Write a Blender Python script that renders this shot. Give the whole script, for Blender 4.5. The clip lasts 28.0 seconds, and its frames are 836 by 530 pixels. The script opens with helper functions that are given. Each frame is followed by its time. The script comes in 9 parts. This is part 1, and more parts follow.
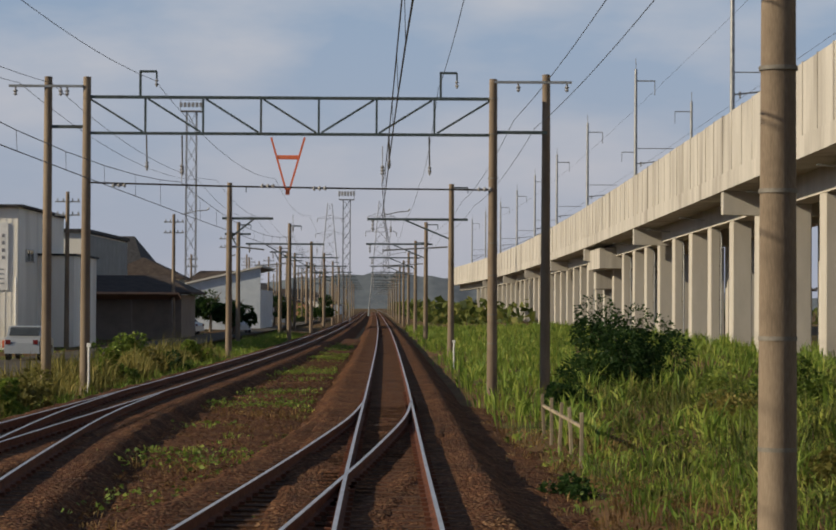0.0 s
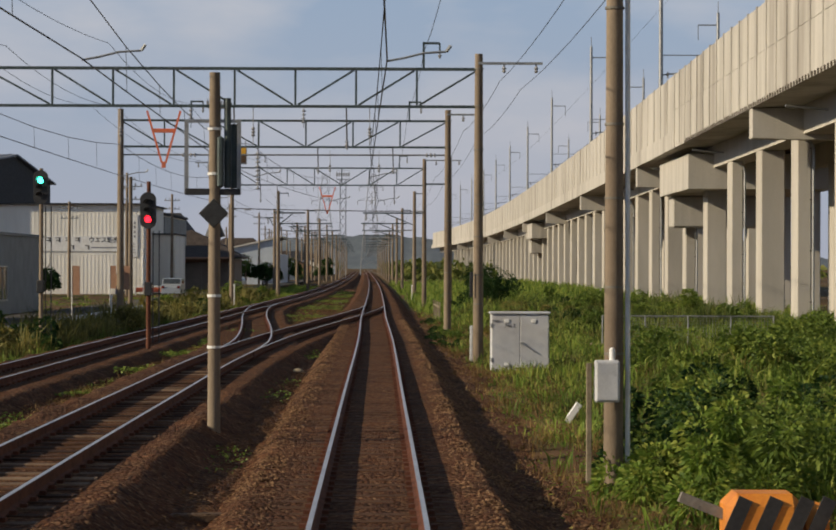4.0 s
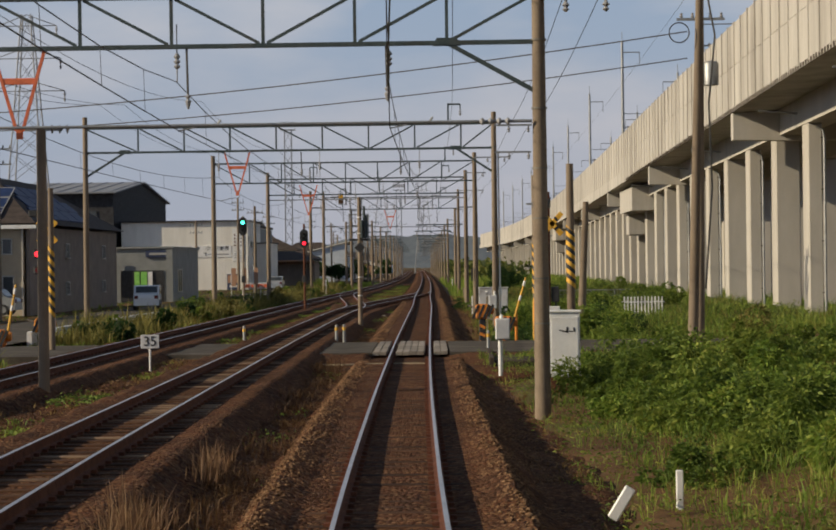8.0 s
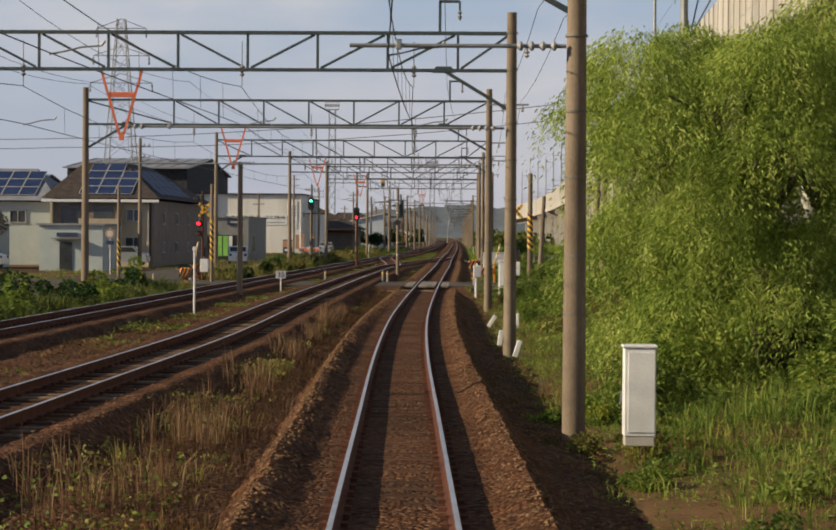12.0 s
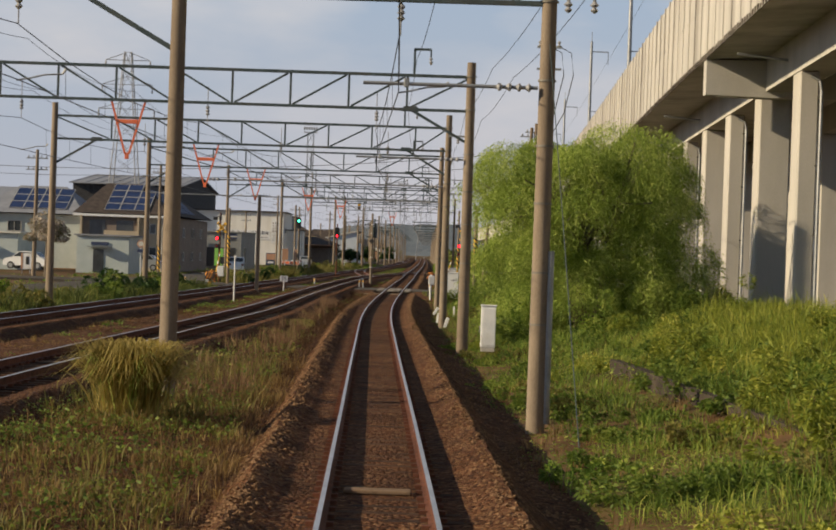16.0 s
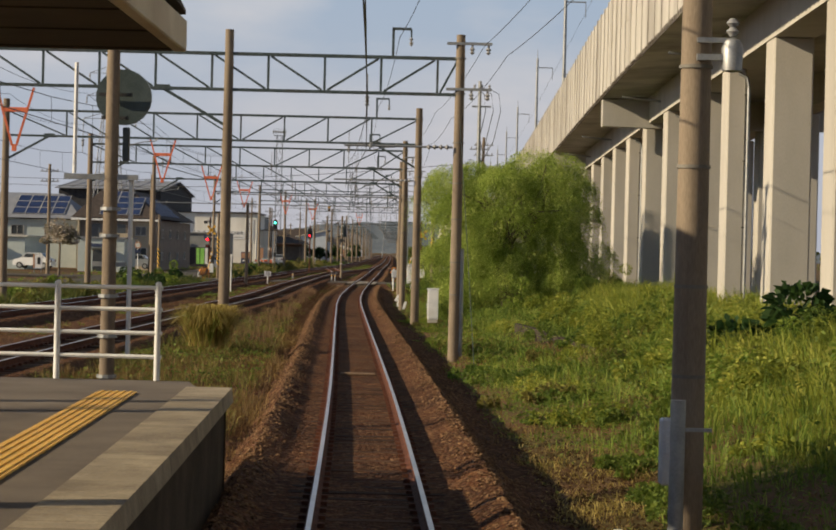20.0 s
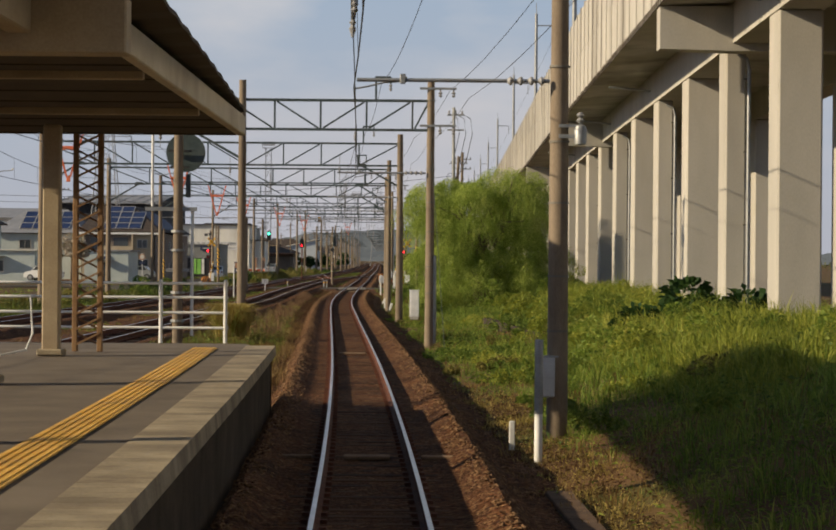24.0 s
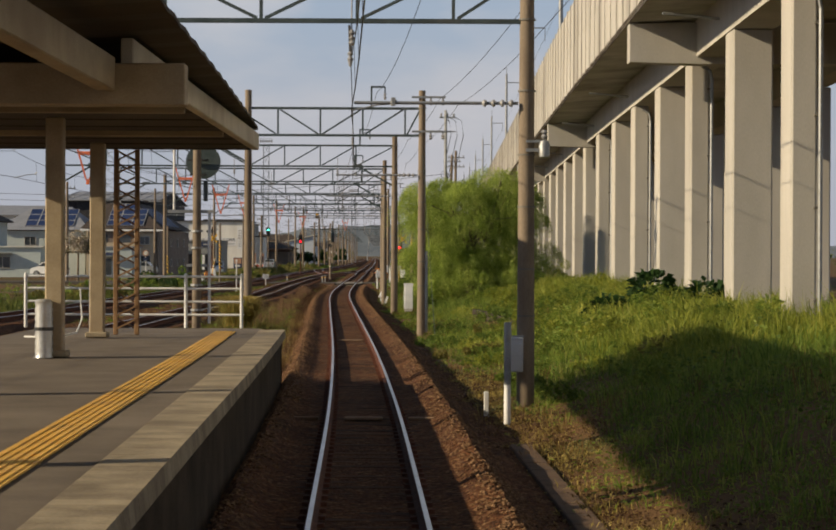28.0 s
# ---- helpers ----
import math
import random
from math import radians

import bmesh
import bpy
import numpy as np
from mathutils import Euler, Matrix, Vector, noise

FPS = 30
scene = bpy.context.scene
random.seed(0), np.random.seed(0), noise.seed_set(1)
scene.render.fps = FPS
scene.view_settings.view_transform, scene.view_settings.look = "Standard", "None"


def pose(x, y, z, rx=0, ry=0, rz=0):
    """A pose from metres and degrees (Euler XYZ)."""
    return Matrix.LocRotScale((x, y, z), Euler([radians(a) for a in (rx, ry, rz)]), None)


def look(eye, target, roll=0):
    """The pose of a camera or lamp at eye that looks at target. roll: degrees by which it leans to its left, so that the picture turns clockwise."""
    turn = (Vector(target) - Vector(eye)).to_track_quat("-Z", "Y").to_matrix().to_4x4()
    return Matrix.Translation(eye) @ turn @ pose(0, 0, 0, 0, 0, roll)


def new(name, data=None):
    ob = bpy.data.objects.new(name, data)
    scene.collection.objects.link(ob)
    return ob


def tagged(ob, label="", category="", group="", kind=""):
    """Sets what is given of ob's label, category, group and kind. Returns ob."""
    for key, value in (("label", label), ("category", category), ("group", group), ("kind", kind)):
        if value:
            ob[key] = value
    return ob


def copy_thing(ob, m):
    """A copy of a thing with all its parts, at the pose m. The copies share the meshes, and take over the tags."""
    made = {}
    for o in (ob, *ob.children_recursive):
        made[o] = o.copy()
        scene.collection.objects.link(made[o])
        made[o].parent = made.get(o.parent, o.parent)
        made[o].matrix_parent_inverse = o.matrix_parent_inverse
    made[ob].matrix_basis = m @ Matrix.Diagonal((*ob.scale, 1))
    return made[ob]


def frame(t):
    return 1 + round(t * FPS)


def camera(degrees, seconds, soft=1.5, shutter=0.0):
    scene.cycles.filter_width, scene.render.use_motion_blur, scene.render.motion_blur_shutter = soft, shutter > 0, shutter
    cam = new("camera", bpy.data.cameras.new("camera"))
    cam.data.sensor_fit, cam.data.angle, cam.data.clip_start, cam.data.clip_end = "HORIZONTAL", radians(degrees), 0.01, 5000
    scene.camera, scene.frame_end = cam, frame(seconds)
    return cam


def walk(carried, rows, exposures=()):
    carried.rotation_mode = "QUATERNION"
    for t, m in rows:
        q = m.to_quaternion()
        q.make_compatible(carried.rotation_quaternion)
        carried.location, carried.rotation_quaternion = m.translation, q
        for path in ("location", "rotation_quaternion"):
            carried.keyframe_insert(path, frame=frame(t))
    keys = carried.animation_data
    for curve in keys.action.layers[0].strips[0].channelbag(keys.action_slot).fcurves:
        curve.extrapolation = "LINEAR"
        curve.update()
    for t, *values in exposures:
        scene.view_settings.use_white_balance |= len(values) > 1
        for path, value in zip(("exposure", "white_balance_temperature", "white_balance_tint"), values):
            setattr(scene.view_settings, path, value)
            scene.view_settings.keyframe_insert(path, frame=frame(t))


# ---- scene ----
cam = camera(22.0, 28.0, soft=1.9)
# seconds, x, y, z, yaw, pitch, roll
PATH = [
    (0.0, -0.000, 0.000, 2.265, -0.073, 1.090, -0.332),
    (0.5, 0.182, -10.040, 2.283, -0.060, 1.053, -0.386),
    (1.0, 0.363, -19.862, 2.297, 0.005, 0.506, -0.458),
    (1.5, 0.541, -29.465, 2.283, -0.193, 1.298, -0.566),
    (2.0, 0.695, -38.850, 2.326, -0.305, 0.723, -0.473),
    (2.5, 0.807, -48.020, 2.301, -0.335, 0.719, -0.388),
    (3.0, 0.913, -56.979, 2.328, -0.370, 0.353, -0.266),
    (3.5, 1.020, -65.726, 2.293, -0.380, 0.115, -0.350),
    (5.5, 1.620, -98.503, 2.294, 0.119, -0.038, 1.233),
    (6.0, 1.781, -106.110, 2.304, 0.317, 0.229, 1.534),
    (6.5, 1.946, -113.474, 2.304, 0.537, 0.228, 1.541),
    (7.0, 2.120, -120.590, 2.270, 0.738, 0.302, 0.858),
    (7.5, 2.317, -127.442, 2.271, 0.966, 0.110, 0.801),
    (8.0, 2.538, -134.022, 2.316, 1.134, -0.003, 0.733),
    (8.5, 2.787, -140.335, 2.306, 1.272, 0.272, 0.422),
    (9.0, 3.045, -146.385, 2.313, 1.401, -0.110, 0.374),
    (9.5, 3.287, -152.196, 2.290, 1.487, -0.375, 0.155),
    (10.0, 3.522, -157.801, 2.304, 1.544, -0.653, -0.193),
    (10.5, 3.764, -163.228, 2.288, 1.617, -0.760, -0.145),
    (11.0, 4.013, -168.492, 2.310, 1.632, -1.008, -0.295),
    (11.5, 4.235, -173.592, 2.294, 2.012, -1.165, -0.590),
    (12.0, 4.446, -178.525, 2.318, 2.066, -0.807, -0.405),
    (12.5, 4.629, -183.294, 2.303, 2.029, -0.270, -0.891),
    (14.5, 5.259, -200.726, 2.280, 1.624, -0.153, -2.602),
    (15.0, 5.416, -204.616, 2.346, 1.500, -0.246, -1.885),
    (15.5, 5.549, -208.324, 2.293, 1.374, -0.231, -2.055),
    (16.0, 5.673, -211.866, 2.287, 1.270, -0.318, -1.991),
    (16.5, 5.787, -215.251, 2.285, 1.129, -0.165, -1.832),
    (17.0, 5.882, -218.474, 2.310, 0.991, -0.288, -1.982),
    (17.5, 5.965, -221.524, 2.287, 0.787, -0.350, -2.084),
    (18.0, 6.046, -224.399, 2.284, 0.637, -0.277, -1.740),
    (18.5, 6.128, -227.104, 2.297, 0.522, -0.299, -1.512),
    (19.0, 6.198, -229.659, 2.303, 0.449, -0.329, -1.572),
    (19.5, 6.256, -232.085, 2.288, 0.405, -0.352, -1.569),
    (20.0, 6.318, -234.385, 2.304, 0.375, -0.366, -1.396),
    (20.5, 6.373, -236.556, 2.290, 0.323, -0.270, -1.132),
    (21.0, 6.424, -238.592, 2.283, 0.309, -0.225, -1.017),
    (21.5, 6.474, -240.491, 2.286, 0.303, -0.184, -1.056),
    (23.5, 6.632, -246.774, 2.276, 0.101, -0.162, -0.639),
    (24.0, 6.660, -248.053, 2.282, 0.063, -0.164, -0.472),
    (24.5, 6.684, -249.225, 2.282, 0.048, -0.157, -0.435),
    (25.0, 6.706, -250.283, 2.304, 0.033, -0.213, -0.413),
    (25.5, 6.721, -251.219, 2.279, 0.026, -0.180, -0.419),
    (26.0, 6.739, -252.034, 2.279, 0.010, -0.233, -0.393),
    (26.5, 6.763, -252.732, 2.283, 0.018, -0.276, -0.428),
    (27.0, 6.788, -253.324, 2.281, 0.023, -0.268, -0.440),
    (27.5, 6.812, -253.821, 2.282, 0.015, -0.265, -0.424),
    (28.0, 6.829, -254.229, 2.303, -0.014, -0.299, -0.251),
]
walk(cam, [(t, pose(x, y, z, 90 + p, r, w)) for t, x, y, z, w, p, r in PATH],
     exposures=[(0, -0.05, 6500, 10), (3, -0.03, 6500, 10), (6, 0.0, 6550, 10), (9, -0.06, 6600, 10), (12, 0.2, 6800, 10), (17, 0.22, 6900, 10), (28, 0.12, 6900, 10)])

# ---- sky, sun, exposure ----
SUN_EL, SUN_AZ = 23.0, 255.0          # degrees; azimuth clockwise from +y, the side the sun stands on
world = bpy.data.worlds.new("sky")
scene.world = world
world.use_nodes = True
wn, wl = world.node_tree.nodes, world.node_tree.links
wn.clear()
wout = wn.new("ShaderNodeOutputWorld")
wbg = wn.new("ShaderNodeBackground")
wsky = wn.new("ShaderNodeTexSky")
wsky.sky_type, wsky.sun_disc = "NISHITA", False
wsky.sun_elevation, wsky.sun_rotation = radians(SUN_EL), radians(SUN_AZ)
wsky.air_density, wsky.dust_density, wsky.ozone_density = 1.0, 0.5, 2.5
wbg.inputs["Strength"].default_value = 0.088
# thin high cloud, pale and broken, over the clear sky
wtc = wn.new("ShaderNodeTexCoord")
wmap = wn.new("ShaderNodeMapping")
wmap.inputs["Scale"].default_value = (2.4, 2.4, 6.5)
wno = wn.new("ShaderNodeTexNoise")
wno.inputs["Scale"].default_value, wno.inputs["Detail"].default_value, wno.inputs["Roughness"].default_value = 2.0, 6.0, 0.52
wra = wn.new("ShaderNodeValToRGB")
wra.color_ramp.elements[0].position, wra.color_ramp.elements[1].position = 0.46, 0.68
wra.color_ramp.elements[0].color, wra.color_ramp.elements[1].color = (0, 0, 0, 1), (0.85, 0.85, 0.85, 1)
wmx = wn.new("ShaderNodeMix")
wmx.data_type = "RGBA"
wmx.inputs[7].default_value = (7.1, 7.0, 7.15, 1)
wl.new(wtc.outputs["Generated"], wmap.inputs["Vector"])
wl.new(wmap.outputs["Vector"], wno.inputs["Vector"])
wl.new(wno.outputs["Fac"], wra.inputs["Fac"])
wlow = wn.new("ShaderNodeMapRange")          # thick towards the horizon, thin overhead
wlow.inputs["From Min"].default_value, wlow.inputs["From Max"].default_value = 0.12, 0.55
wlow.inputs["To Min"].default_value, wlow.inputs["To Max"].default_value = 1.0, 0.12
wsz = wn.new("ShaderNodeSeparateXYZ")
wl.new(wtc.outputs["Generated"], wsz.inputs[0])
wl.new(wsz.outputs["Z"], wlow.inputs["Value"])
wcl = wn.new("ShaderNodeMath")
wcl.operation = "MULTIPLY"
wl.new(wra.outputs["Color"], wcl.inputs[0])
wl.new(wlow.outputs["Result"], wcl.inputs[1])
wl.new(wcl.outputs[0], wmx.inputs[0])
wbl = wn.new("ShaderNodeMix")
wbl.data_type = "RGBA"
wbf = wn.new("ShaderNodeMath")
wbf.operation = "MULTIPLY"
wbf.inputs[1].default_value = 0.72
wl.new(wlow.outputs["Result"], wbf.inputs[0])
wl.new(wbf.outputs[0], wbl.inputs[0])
wbl.inputs[7].default_value = (3.7, 5.1, 7.15, 1)
wdp = wn.new("ShaderNodeVectorMath")
wdp.operation = "SCALE"
wdp.inputs[3].default_value = 0.68
wl.new(wsky.outputs["Color"], wdp.inputs[0])
wl.new(wdp.outputs["Vector"], wbl.inputs[6])
wl.new(wbl.outputs[2], wmx.inputs[6])
# pale haze towards the horizon
wsx = wn.new("ShaderNodeSeparateXYZ")
wl.new(wtc.outputs["Generated"], wsx.inputs[0])
whz = wn.new("ShaderNodeMapRange")
whz.inputs["From Min"].default_value, whz.inputs["From Max"].default_value = -0.01, 0.17
whz.inputs["To Min"].default_value, whz.inputs["To Max"].default_value = 0.88, 0.0
wl.new(wsx.outputs["Z"], whz.inputs["Value"])
wm2 = wn.new("ShaderNodeMix")
wm2.data_type = "RGBA"
wm2.inputs[7].default_value = (4.55, 4.65, 5.45, 1)
wl.new(whz.outputs["Result"], wm2.inputs[0])
wl.new(wmx.outputs[2], wm2.inputs[6])
wl.new(wm2.outputs[2], wbg.inputs["Color"])
wl.new(wbg.outputs["Background"], wout.inputs["Surface"])

sun = new("sun", bpy.data.lights.new("sun", "SUN"))
sun.data.energy, sun.data.angle, sun.data.color = 5.0, radians(0.6), (1.0, 0.845, 0.60)
_a, _e = radians(SUN_AZ), radians(SUN_EL)
sun.matrix_world = look((math.sin(_a) * math.cos(_e) * 50, math.cos(_a) * math.cos(_e) * 50, math.sin(_e) * 50), (0, 0, 0))

# ---- materials ----
def mat_base(name, rough=0.7, metal=0.0):
    m = bpy.data.materials.new(name)
    m.use_nodes = True
    n, l = m.node_tree.nodes, m.node_tree.links
    b = n["Principled BSDF"]
    b.inputs["Roughness"].default_value, b.inputs["Metallic"].default_value = rough, metal
    return m, n, l, b


def mat(name, c1, c2, scale=3.0, rough=0.75, metal=0.0, bump=0.15, fine=40.0, c3=None, stain=0.5, per_piece=0.0, stretch=(1, 1, 1)):
    """Two-scale variation: broad patches c1 to c2, fine grain, optional dark streaks c3, and bump."""
    m, n, l, b = mat_base(name, rough, metal)
    tc = n.new("ShaderNodeTexCoord")
    mp = n.new("ShaderNodeMapping")
    mp.inputs["Scale"].default_value = stretch
    geo_pos = n.new("ShaderNodeNewGeometry")
    l.new(geo_pos.outputs["Position"], mp.inputs["Vector"])
    big = n.new("ShaderNodeTexNoise")
    big.inputs["Scale"].default_value, big.inputs["Detail"].default_value, big.inputs["Roughness"].default_value = scale, 6.0, 0.62
    fin = n.new("ShaderNodeTexNoise")
    fin.inputs["Scale"].default_value, fin.inputs["Detail"].default_value = fine, 4.0
    l.new(mp.outputs["Vector"], big.inputs["Vector"])
    l.new(mp.outputs["Vector"], fin.inputs["Vector"])
    add = n.new("ShaderNodeMath")
    add.operation = "MULTIPLY_ADD"
    add.inputs[1].default_value, add.inputs[2].default_value = 0.5, -0.25
    l.new(fin.outputs["Fac"], add.inputs[0])
    sm = n.new("ShaderNodeMath")
    sm.operation = "ADD"
    l.new(big.outputs["Fac"], sm.inputs[0])
    l.new(add.outputs[0], sm.inputs[1])
    top = sm
    if per_piece:
        oi = n.new("ShaderNodeObjectInfo")
        pm = n.new("ShaderNodeMath")
        pm.operation = "MULTIPLY_ADD"
        pm.inputs[1].default_value, pm.inputs[2].default_value = per_piece, -per_piece / 2
        l.new(oi.outputs["Random"], pm.inputs[0])
        s2 = n.new("ShaderNodeMath")
        s2.operation = "ADD"
        l.new(sm.outputs[0], s2.inputs[0])
        l.new(pm.outputs[0], s2.inputs[1])
        top = s2
    ramp = n.new("ShaderNodeValToRGB")
    e = ramp.color_ramp.elements
    e[0].position, e[1].position = 0.3, 0.7
    e[0].color, e[1].color = (*c1, 1), (*c2, 1)
    l.new(top.outputs[0], ramp.inputs["Fac"])
    out = ramp.outputs["Color"]
    if c3:
        st = n.new("ShaderNodeTexNoise")
        st.inputs["Scale"].default_value, st.inputs["Detail"].default_value = scale * 0.45, 7.0
        l.new(mp.outputs["Vector"], st.inputs["Vector"])
        sr = n.new("ShaderNodeValToRGB")
        sr.color_ramp.elements[0].position, sr.color_ramp.elements[1].position = 0.5, 0.72
        l.new(st.outputs["Fac"], sr.inputs["Fac"])
        mu = n.new("ShaderNodeMath")
        mu.operation = "MULTIPLY"
        mu.inputs[1].default_value = stain
        l.new(sr.outputs["Color"], mu.inputs[0])
        mx = n.new("ShaderNodeMix")
        mx.data_type = "RGBA"
        mx.inputs[7].default_value = (*c3, 1)
        l.new(mu.outputs[0], mx.inputs[0])
        l.new(out, mx.inputs[6])
        out = mx.outputs[2]
    l.new(out, b.inputs["Base Color"])
    if bump:
        bp = n.new("ShaderNodeBump")
        bp.inputs["Strength"].default_value, bp.inputs["Distance"].default_value = bump, 0.02
        l.new(top.outputs[0], bp.inputs["Height"])
        l.new(bp.outputs["Normal"], b.inputs["Normal"])
    return m


def mat_stones(name, cols, size, bump=0.9):
    """Loose gravel: cells of many tints, with dust patches."""
    m, n, l, b = mat_base(name, 0.95)
    b.inputs["Specular IOR Level"].default_value = 0.12
    g = n.new("ShaderNodeNewGeometry")
    vo = n.new("ShaderNodeTexVoronoi")
    vo.inputs["Scale"].default_value = 1.0 / size
    l.new(g.outputs["Position"], vo.inputs["Vector"])
    sp = n.new("ShaderNodeSeparateColor")
    l.new(vo.outputs["Color"], sp.inputs["Color"])
    ra = n.new("ShaderNodeValToRGB")
    ra.color_ramp.elements[0].color, ra.color_ramp.elements[1].color = (*cols[0], 1), (*cols[-1], 1)
    for i, c in enumerate(cols[1:-1]):
        el = ra.color_ramp.elements.new((i + 1) / (len(cols) - 1))
        el.color = (*c, 1)
    l.new(sp.outputs[0], ra.inputs["Fac"])
    no = n.new("ShaderNodeTexNoise")
    no.inputs["Scale"].default_value, no.inputs["Detail"].default_value = 0.7, 6.0
    l.new(g.outputs["Position"], no.inputs["Vector"])
    r2 = n.new("ShaderNodeValToRGB")
    r2.color_ramp.elements[0].position, r2.color_ramp.elements[1].position = 0.35, 0.7
    r2.color_ramp.elements[0].color, r2.color_ramp.elements[1].color = (0.62, 0.58, 0.56, 1), (1.15, 1.05, 1.0, 1)
    l.new(no.outputs["Fac"], r2.inputs["Fac"])
    mx = n.new("ShaderNodeMix")
    mx.data_type, mx.blend_type = "RGBA", "MULTIPLY"
    mx.inputs[0].default_value = 1.0
    l.new(ra.outputs["Color"], mx.inputs[6])
    l.new(r2.outputs["Color"], mx.inputs[7])
    l.new(mx.outputs[2], b.inputs["Base Color"])
    bp = n.new("ShaderNodeBump")
    bp.inputs["Strength"].default_value, bp.inputs["Distance"].default_value = bump, 0.05
    bp.invert = True
    l.new(vo.outputs["Distance"], bp.inputs["Height"])
    l.new(bp.outputs["Normal"], b.inputs["Normal"])
    return m


def mat_leaf(name, c1, c2, c3, scale=0.6):
    """Leaves: tint by island and by broad patch, some light through the blade."""
    m, n, l, b = mat_base(name, 0.6)
    b.inputs["Specular IOR Level"].default_value = 0.25
    g = n.new("ShaderNodeNewGeometry")
    no = n.new("ShaderNodeTexNoise")
    no.inputs["Scale"].default_value, no.inputs["Detail"].default_value = scale, 3.0
    l.new(g.outputs["Position"], no.inputs["Vector"])
    ad = n.new("ShaderNodeMath")
    ad.operation = "MULTIPLY_ADD"
    ad.inputs[1].default_value = 0.45
    l.new(g.outputs["Random Per Island"], ad.inputs[0])
    mn = n.new("ShaderNodeMath")
    mn.operation = "SUBTRACT"
    mn.inputs[1].default_value = 0.22
    l.new(no.outputs["Fac"], mn.inputs[0])
    l.new(mn.outputs[0], ad.inputs[2])
    ra = n.new("ShaderNodeValToRGB")
    ra.color_ramp.elements[0].position, ra.color_ramp.elements[1].position = 0.25, 0.85
    ra.color_ramp.elements[0].color, ra.color_ramp.elements[1].color = (*c1, 1), (*c3, 1)
    el = ra.color_ramp.elements.new(0.55)
    el.color = (*c2, 1)
    l.new(ad.outputs[0], ra.inputs["Fac"])
    l.new(ra.outputs["Color"], b.inputs["Base Color"])
    tr = n.new("ShaderNodeBsdfTranslucent")
    l.new(ra.outputs["Color"], tr.inputs["Color"])
    ms = n.new("ShaderNodeMixShader")
    ms.inputs[0].default_value = 0.4
    l.new(b.outputs[0], ms.inputs[1])
    l.new(tr.outputs[0], ms.inputs[2])
    l.new(ms.outputs[0], n["Material Output"].inputs["Surface"])
    return m


def mat_glow(name, col, power):
    m, n, l, b = mat_base(name, 0.3)
    b.inputs["Base Color"].default_value = (*col, 1)
    b.inputs["Emission Color"].default_value = (*col, 1)
    b.inputs["Emission Strength"].default_value = power
    return m


M = {}
M["ballast"] = mat_stones("ballast", [(0.03, 0.013, 0.007), (0.09, 0.038, 0.018), (0.15, 0.073, 0.035), (0.065, 0.03, 0.016), (0.25, 0.155, 0.085)], 0.055)
M["stone"] = mat("stone", (0.045, 0.021, 0.011), (0.30, 0.18, 0.10), 14, 0.9, bump=0.3)
M["soil"] = mat("soil", (0.062, 0.034, 0.016), (0.165, 0.095, 0.044), 0.35, 0.95, bump=0.6, fine=9.0, c3=(0.055, 0.085, 0.015), stain=0.9)
M["rust"] = mat("rust", (0.07, 0.028, 0.018), (0.16, 0.065, 0.04), 4, 0.8, bump=0.2)
M["steel"] = mat("worn_steel", (0.42, 0.40, 0.40), (0.62, 0.6, 0.6), 2, 0.34, 0.85, bump=0.03)
M["sleeper_pale"] = mat("sleeper_pale", (0.10, 0.065, 0.045), (0.22, 0.15, 0.10), 2.5, 0.9, bump=0.4, per_piece=0.5)
M["sleeper"] = mat("sleeper", (0.035, 0.018, 0.011), (0.09, 0.046, 0.026), 2.5, 0.9, bump=0.4, per_piece=0.5)
M["concrete"] = mat("concrete", (0.36, 0.34, 0.31), (0.51, 0.485, 0.445), 0.9, 0.85, bump=0.15, c3=(0.20, 0.18, 0.155), stain=0.8, stretch=(1, 1, 0.16))
M["pier"] = mat("pier_concrete", (0.39, 0.37, 0.335), (0.51, 0.48, 0.435), 0.6, 0.85, bump=0.12, c3=(0.3, 0.27, 0.23), stain=0.4, stretch=(1, 1, 0.3))
M["pole"] = mat("pole_concrete", (0.14, 0.105, 0.075), (0.26, 0.205, 0.15), 1.2, 0.85, bump=0.2, c3=(0.12, 0.085, 0.06), stain=0.6, stretch=(2, 2, 0.35))
M["truss"] = mat("green_grey_paint", (0.035, 0.055, 0.06), (0.075, 0.10, 0.105), 3, 0.55, 0.2, bump=0.1, c3=(0.10, 0.07, 0.05), stain=0.35)
M["galv"] = mat("galvanised_steel", (0.24, 0.25, 0.26), (0.36, 0.37, 0.38), 3, 0.5, 0.6, bump=0.06)
M["galv_dull"] = mat("weathered_steel_band", (0.13, 0.12, 0.105), (0.22, 0.205, 0.18), 3, 0.7, 0.3, bump=0.06)
M["wire"] = mat("wire_metal", (0.05, 0.05, 0.05), (0.11, 0.10, 0.09), 2, 0.5, 0.6, bump=0)
M["cable"] = mat("black_cable", (0.02, 0.02, 0.022), (0.05, 0.05, 0.05), 3, 0.6, bump=0)
M["ceramic"] = mat("insulator_glaze", (0.22, 0.22, 0.23), (0.36, 0.36, 0.37), 5, 0.25, bump=0)
M["orange"] = mat("orange_paint", (0.62, 0.13, 0.06), (0.75, 0.2, 0.09), 4, 0.6, bump=0.05)
M["white"] = mat("white_paint", (0.66, 0.67, 0.68), (0.8, 0.8, 0.8), 2.5, 0.5, bump=0.05, c3=(0.45, 0.42, 0.37), stain=0.4)
M["grey_box"] = mat("grey_cabinet_paint", (0.45, 0.46, 0.5), (0.58, 0.59, 0.62), 2, 0.5, bump=0.05, c3=(0.4, 0.35, 0.3), stain=0.3)
